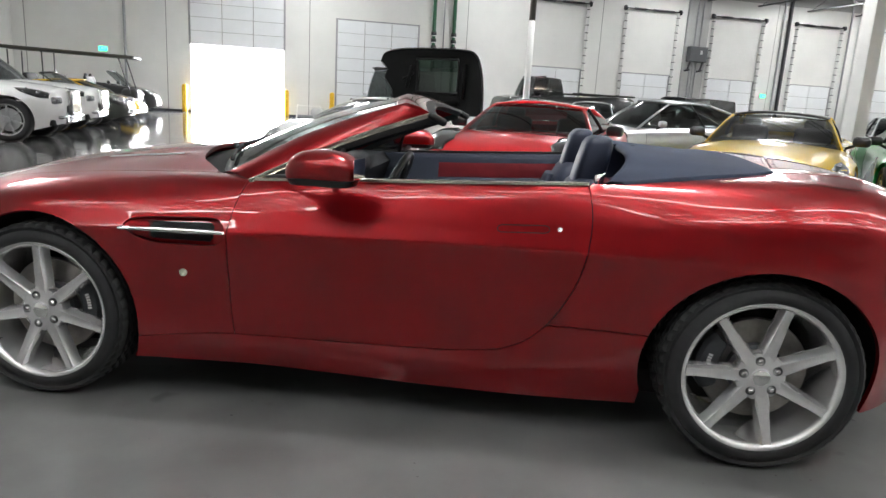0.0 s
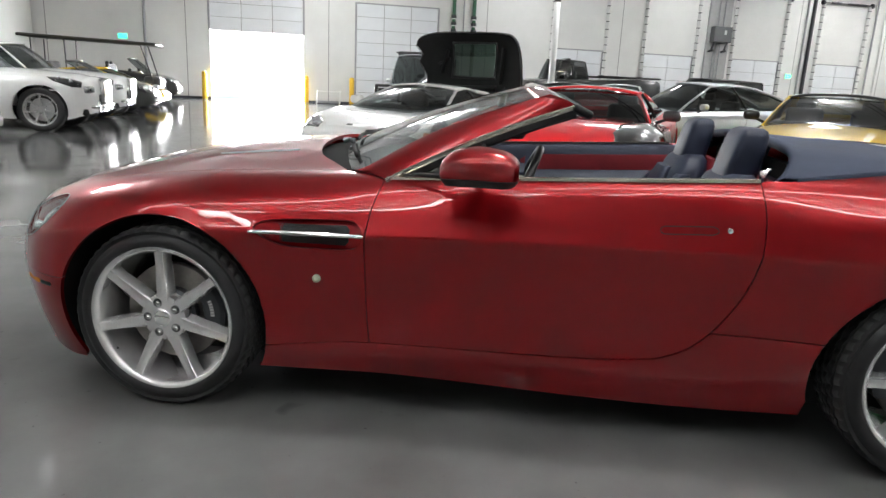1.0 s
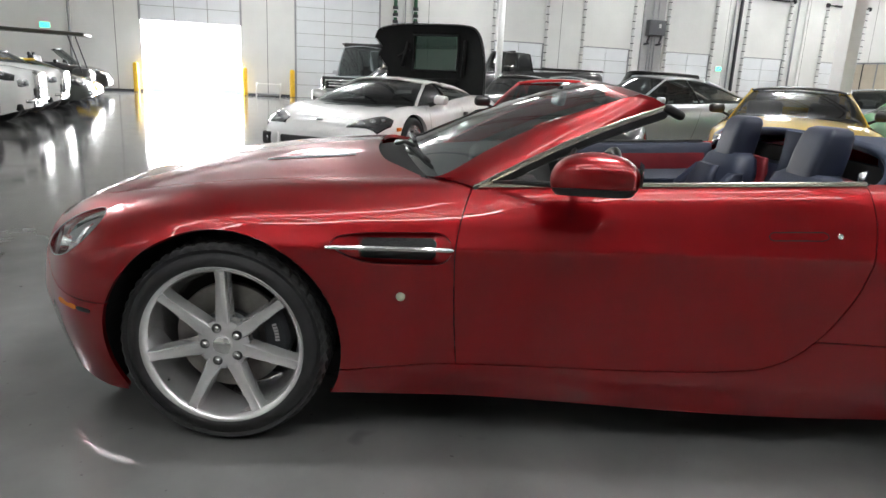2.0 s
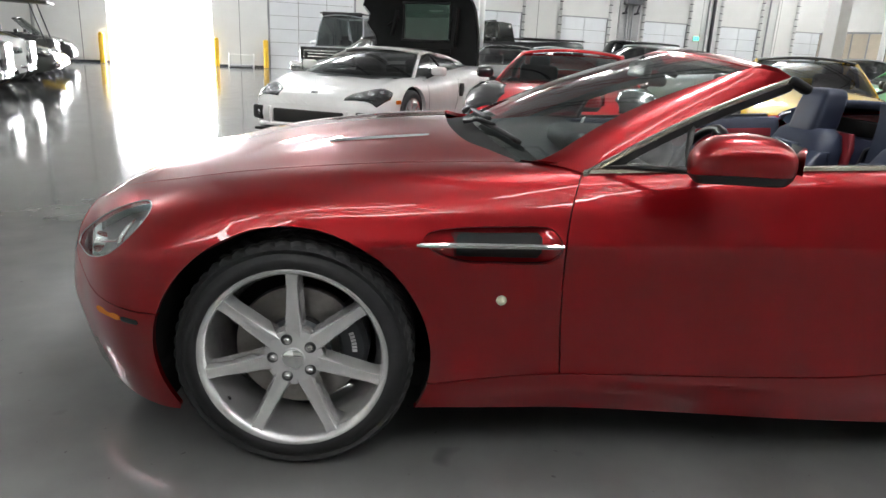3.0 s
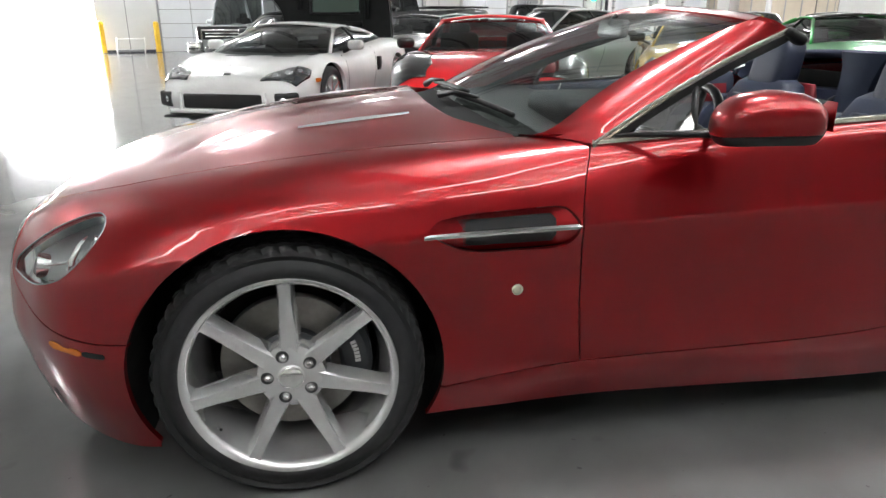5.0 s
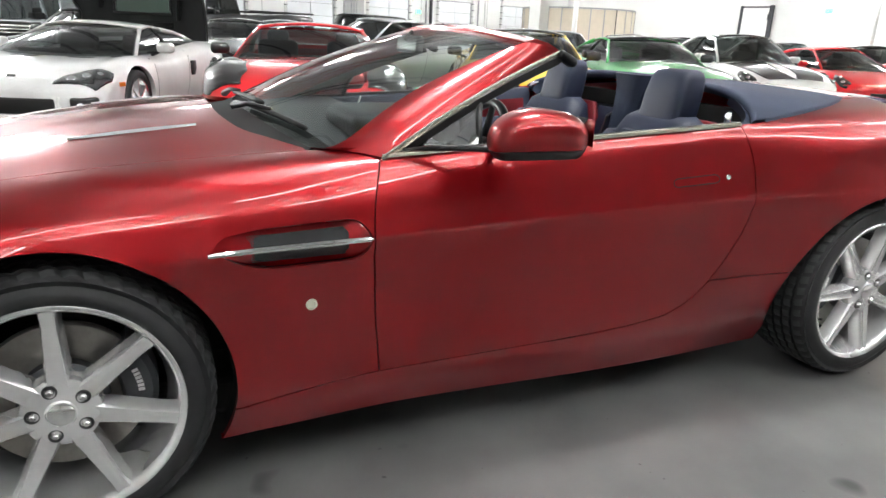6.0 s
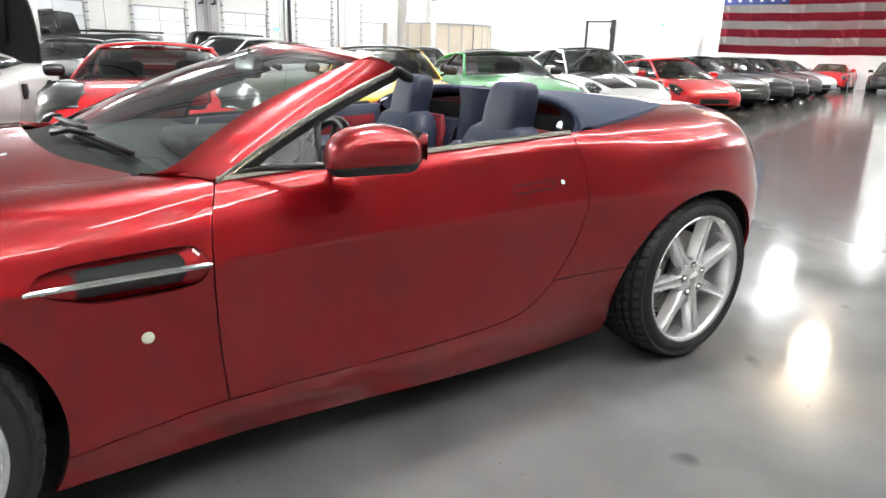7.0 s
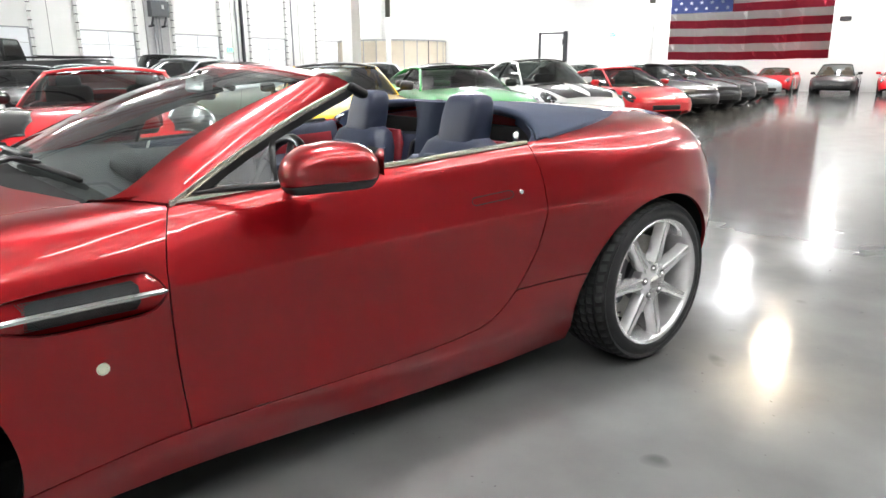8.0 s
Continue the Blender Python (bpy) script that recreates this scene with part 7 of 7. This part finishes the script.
mesh_object("clamshell_edge", verts, faces, BLACK_TRIM, clam, "black rubber edge")
clam_sheet(inset(resample(CLAM_WIN, 0.05), -0.01), [], lambda x, z: bowl(x, z) + 0.015, glass_material("green_tinted_glass", (0.03, 0.06, 0.045)), "rear_glass", clam, "green-tinted rear glass")
wl = [to_gt @ Vector((x, bowl(x, z) - 0.004, z)) for x, z in CLAM_WIN]
part("glass_seal", tube(wl + wl[:1], 0.022, 6, False), BLACK_TRIM, clam, smooth=True)
for x0, z0, x1, z1, r in ((-0.55, 1.35, -0.45, 1.75, 0.035), (-0.62, 1.5, -0.42, 1.62, 0.025), (0.58, 1.2, 0.62, 1.8, 0.03), (-0.3, 1.1, 0.5, 1.12, 0.05), (-0.5, 0.95, 0.6, 0.93, 0.06)):
    part("stiffener", tube([to_gt @ Vector((x0, bowl(x0, z0) - 0.03, z0)), to_gt @ Vector((x1, bowl(x1, z1) - 0.03, z1))], r, 8), INNER, clam, smooth=True)
for x in (-0.45, 0.45):
    part("hinge_arm", tube([to_gt @ Vector((x, 0.25, 0.45)), to_gt @ Vector((x, 0.3, 0.9))], 0.025, 8), DARK_STEEL, clam)
part("engine_bay", rounded_box((1.1, 1.3, 0.35), 0.08, pose(3.45, 0, 0.68)), INNER, gt, "dark engine bay", smooth=True)
# nose: swept lamps, wide grille between white uprights, fog lamps, lip and bonnet slots
SMOKED = material("smoked_lamp", (0.055, 0.058, 0.062), 0.12, 0.3, coat=1.0)


def gt_point(x, y, out=0.0):
    """A point on the white car's skin at x from the nose and y from the middle line."""
    over = abs(y) - gt_bw(x)
    h = gt_bz(x) - over * 1.25
    w, z = gt_skin.points([x], [h])
    return Vector((x - out * 0.5, math.copysign(w[0] if over > 0 else abs(y), y) + (math.copysign(out, y) if over > 0 else 0), z[0] + out))


def gt_patch(name, outline, mat, s, out=0.004, label="", parent=None, st=0.03):
    V, F = fill_area(resample(outline, st), [], st)
    pts = [gt_point(float(x), s * float(y), out) for x, y in V]
    ob = mesh_object(name, pts, [tuple(f) for f in F], mat, parent or gt, label)
    bmm = bmesh.new()
    bmm.from_mesh(ob.data)
    bmesh.ops.recalc_face_normals(bmm, faces=bmm.faces)
    bmesh.ops.solidify(bmm, geom=list(bmm.faces), thickness=0.006)
    bmm.to_mesh(ob.data)
    bmm.free()
    return ob


for s in (-1, 1):
    lamp = gt_patch("headlamp", [(0.075, 0.43), (0.10, 0.62), (0.19, 0.755), (0.40, 0.825), (0.49, 0.80), (0.40, 0.62), (0.24, 0.47)], SMOKED, s, 0.005, "smoked swept-back headlamp")
    for x, y, r in ((0.17, 0.58, 0.050), (0.27, 0.68, 0.045), (0.37, 0.75, 0.034)):
        o = part("lamp_bulb", lathe([(0, -0.012), (r * 0.5, -0.010), (r * 0.8, 0.0), (r, 0.010), (r, 0.02)], 18), LAMP_BOWL, lamp, "bright lamp bowl", smooth=True)
        o.matrix_basis = Matrix.Translation(gt_point(x, s * y, 0.004)) @ pose(0, 0, 0, -30, 0, -90 - 25 * s)
    part("fog_recess", rounded_box((0.10, 0.27, 0.17), 0.03, pose(0.115, s * 0.70, 0.355, 0, 0, -32 * s)), GRILLE, gt, "black fog lamp recess", smooth=True)
    o = part("fog_lamp", lathe([(0, -0.012), (0.035, -0.008), (0.048, 0.010), (0.055, 0.0), (0.058, 0.03)], 20), LAMP_BOWL, gt, "round fog lamp", smooth=True)
    o.matrix_basis = pose(0.055, s * 0.685, 0.355, 0, 0, -90 - 32 * s)
    for y in (0.50, 0.575):
        part("grille_upright", rounded_box((0.07, 0.032, 0.20), 0.012, pose(0.025 + (y - 0.5) * 0.35, s * y, 0.345, 0, 0, -12 * s)), WHITE_PAINT, gt, smooth=True)
    ring_loft([((2.70, s * 0.935, 0.52), 0.06, 0.03), ((2.72, s * 0.94, 0.60), 0.085, 0.035), ((2.74, s * 0.935, 0.70), 0.07, 0.03)], GRILLE, "side_intake", gt, "black oval side intake", power=2.2)
    gt_patch("bonnet_slot", [(0.98, 0.16), (1.05, 0.16), (1.02, 0.44), (0.96, 0.44)], GRILLE, s, 0.004, "black bonnet slot")
    part("side_marker", rounded_box((0.09, 0.02, 0.045), 0.008, pose(0.52, s * 0.915, 0.545, 0, 0, 10 * s)), AMBER, gt, "amber side marker")
part("grille_mouth", rounded_box((0.07, 0.94, 0.17), 0.03, pose(0.035, 0, 0.345)), GRILLE, gt, "wide black lower grille", smooth=True)
part("bumper_lip", rounded_box((0.10, 1.30, 0.05), 0.02, pose(0.05, 0, 0.235)), WHITE_PAINT, gt, smooth=True)
part("splitter", rounded_box((0.24, 1.50, 0.03), 0.01, pose(0.16, 0, 0.165)), BLACK_TRIM, gt, "black chin splitter", smooth=True)
part("nose_badge", rounded_box((0.035, 0.085, 0.008), 0.003, Matrix.Translation(gt_point(0.17, 0.0, 0.004)) @ pose(0, 0, 0, 0, -35, 0)), GREY_BOX, gt, "small dark oval badge")


# cars along the side wall, noses towards the aisle
AZ = 20.0
RIDGE = material("chrome_grille", (0.75, 0.75, 0.74), 0.12, 1.0)


def limousine(u, v, lab):
    car, skin, bz, bw = make_car("limousine", lab, uv_xy(u, v), AZ, WHITE_PAINT, "sedan", L=5.5, W=1.99, H=1.58, R=0.39, front=0.155, group="cars along the side wall", style="7", base=3.3)
    part("upright_grille", rounded_box((0.10, 0.60, 0.46), 0.03, pose(-0.01, 0, 0.72)), RIDGE, car, "tall chrome grille", smooth=True)
    for k in range(9):
        part("grille_bar", box((-0.072, -0.24 + k * 0.06 - 0.012, 0.53), (-0.058, -0.24 + k * 0.06 + 0.012, 0.91)), CHROME, car)
    for s in (-1, 1):
        part("square_lamp", rounded_box((0.10, 0.24, 0.13), 0.03, pose(0.10, s * 0.66, 0.76, 0, 0, -14 * s)), LAMP_BOWL, car, "rectangular headlamp", smooth=True)
        part("bumper_grille", rounded_box((0.10, 0.34, 0.11), 0.02, pose(0.13, s * 0.62, 0.36, 0, 0, -18 * s)), GRILLE, car, smooth=True)
        part("overrider", rounded_box((0.07, 0.10, 0.22), 0.03, pose(0.02, s * 0.40, 0.45)), CHROME, car, smooth=True)
        part("side_repeater", rounded_box((0.10, 0.015, 0.025), 0.005, pose(0.62, s * 0.955, 0.74, 0, 0, 6 * s)), CHROME, car)
    part("bumper_bar", rounded_box((0.09, 1.45, 0.06), 0.02, pose(0.03, 0, 0.46)), CHROME, car, smooth=True)


make_car("sports_car", "white low sports car by the side wall", uv_xy(-3.7, 8.5), AZ, WHITE_PAINT, "super", L=4.5, W=1.95, H=1.17, group="cars along the side wall")
limousine(-2.95, 11.95, "large white limousine with chrome grille")
limousine(-3.05, 14.75, "large white limousine beside another one")
cl, sk, bz, bw = make_car("classic_car", "dark olive classic convertible with round lamps", uv_xy(-2.9, 17.4), AZ, DARK_GREEN, "open", L=4.6, W=1.75, H=1.32, R=0.34, group="cars along the side wall", belt_scale=1.08)
for s in (-1, 1):
    o = part("round_lamp", lathe([(0, -0.05), (0.07, -0.035), (0.10, 0.0), (0.10, 0.08), (0.05, 0.14)], 20), CHROME, cl, "round chrome headlamp", smooth=True)
    o.matrix_basis = pose(0.12, s * 0.60, 0.66, 0, 0, -90)
part("chrome_bumper", rounded_box((0.10, 1.5, 0.10), 0.04, pose(-0.06, 0, 0.38)), CHROME, cl, smooth=True)
make_car("sports_car", "yellow wedge-shaped sports car", uv_xy(-3.1, 20.3), AZ, YELLOW_PAINT, "super", L=4.4, W=2.0, H=1.14, group="cars along the side wall")
make_car("off_roader", "dark open off-road car", uv_xy(-3.6, 26.6), AZ, BLACK_PAINT, "open", L=4.0, W=1.75, H=1.55, R=0.38, group="cars along the side wall", belt_scale=1.2)

# cart with a long canopy
cart = empty("canopy_cart", at_uv(-4.0, 23.4, 0), "electric cart with long dark canopy on thin posts", "cart")
part("canopy", rounded_box((4.2, 1.5, 0.10), 0.045, pose(-1.9, 0, 2.02, 0, 1.5, 0)), material("dark_canopy", (0.05, 0.05, 0.042), 0.6), cart, "long dark canopy", smooth=True)
for x in (-3.6, -2.6, -0.3):
    for s in (-1, 1):
        part("canopy_post", tube([(x + (0.35 if x > -1 else 0), s * 0.62, 0.75), (x, s * 0.66, 1.98)], 0.022, 8), DARK_STEEL, cart)
part("cart_body", rounded_box((3.9, 1.3, 0.42), 0.10, pose(-1.8, 0, 0.52)), GREY_PAINT, cart, smooth=True)
part("cowl", rounded_box((0.55, 1.25, 0.62), 0.15, pose(0.0, 0, 0.62)), GREY_PAINT, cart, smooth=True)
for x in (-1.1, -2.0, -2.9):
    part("bench", rounded_box((0.5, 1.15, 0.14), 0.05, pose(x, 0, 0.80)), DARK_CABIN, cart, smooth=True)
    part("bench_back", rounded_box((0.10, 1.15, 0.45), 0.04, pose(x - 0.25, 0, 1.05, 0, -8, 0)), DARK_CABIN, cart, smooth=True)
ty, ri = wheel_meshes(0.24, 0.18, "6")
for x in (0.0, -3.2):
    for s in (-1, 1):
        w = new("wheel")
        w.parent = cart
        w.matrix_basis = pose(x, s * 0.66, 0.24, 0, 0, 0 if s < 0 else 180)
        for nm, me in (("tyre", ty), ("rim", ri)):
            o = new(nm, me)
            o.parent = w

# vehicles between the angled row and the dock wall
def off_roader(xy, az, lab, paint, rack=True):
    car, skin, bz, bw = make_car("off_roader", lab, xy, az, paint, "suv", L=4.7, W=1.9, H=1.98, R=0.40, front=0.17, group="vehicles near the dock doors", style="5")
    part("front_mask", rounded_box((0.10, 1.35, 0.34), 0.03, pose(0.0, 0, 0.88)), GRILLE, car, smooth=True)
    for k in range(3):
        part("grille_bar", box((-0.07, -0.45, 0.78 + 0.08 * k), (-0.05, 0.45, 0.81 + 0.08 * k)), CHROME, car)
    for s in (-1, 1):
        o = part("round_lamp", lathe([(0, -0.02), (0.08, -0.01), (0.11, 0.02), (0.11, 0.08)], 20), LAMP_BOWL, car, "round headlamp", smooth=True)
        o.matrix_basis = pose(-0.02, s * 0.60, 0.90, 0, 0, -90)
        part("bumper_end", rounded_box((0.30, 0.40, 0.30), 0.06, pose(0.08, s * 0.78, 0.50)), CHROME, car, smooth=True)
    part("bull_bar", tube([(-0.12, -0.55, 0.45), (-0.16, -0.5, 0.95), (-0.16, 0.5, 0.95), (-0.12, 0.55, 0.45)], 0.035, 8), CHROME, car, smooth=True)
    if rack:
        part("roof_lamp_bar", rounded_box((0.12, 1.25, 0.12), 0.03, pose(1.75, 0, 2.02)), BLACK_TRIM, car, smooth=True)
        for s in (-1, 1):
            part("rack_rail", tube([(1.7, s * 0.66, 2.04), (4.3, s * 0.66, 2.04)], 0.025, 8), BLACK_TRIM, car)
    return car


off_roader((-2.75, 18.2), -100, "silver boxy off-road car with roof rack", SILVER_PAINT)
make_car("coupe_car", "dark grey coupe near the dock doors", (-1.9, 13.0), -118, GREY_PAINT, "coupe", L=4.5, W=1.85, H=1.35, group="vehicles near the dock doors")
make_car("coupe_car", "black low coupe near the dock doors", (1.55, 12.6), -104, BLACK_PAINT, "coupe", L=4.4, W=1.85, H=1.28, group="vehicles near the dock doors")
make_car("coupe_car", "pale silver coupe near the dock doors", (3.55, 17.3), -100, SILVER_PAINT, "coupe", L=4.5, W=1.85, H=1.34, group="vehicles near the dock doors")
make_car("sport_utility", "black sport utility car near the dock doors", uv_xy(14.3, 21.3), 212, BLACK_PAINT, "suv", L=4.8, W=1.95, H=1.76, R=0.38, front=0.18, belt_scale=0.96, glass=PRIVACY, group="vehicles near the dock doors", style="5")
pk = make_car("pickup_truck", "black pickup truck near the dock doors", uv_xy(9.0, 22.6), 200, BLACK_PAINT, "pickup", L=5.6, W=2.0, H=2.2, R=0.48, front=0.17, belt_scale=1.4, house=(0.20, 0.25, 0.42, 0.45), glass=PRIVACY, group="vehicles near the dock doors", style="5")[0]
part("cab_lamps", rounded_box((0.10, 1.2, 0.07), 0.02, pose(1.75, 0, 2.23)), BLACK_TRIM, pk, smooth=True)
part("bed_rail", add_tube(tube([(2.8, -0.9, 1.66), (5.4, -0.9, 1.66)], 0.035, 8), [(2.8, 0.9, 1.66), (5.4, 0.9, 1.66)], 0.035, 8), BLACK_TRIM, pk)
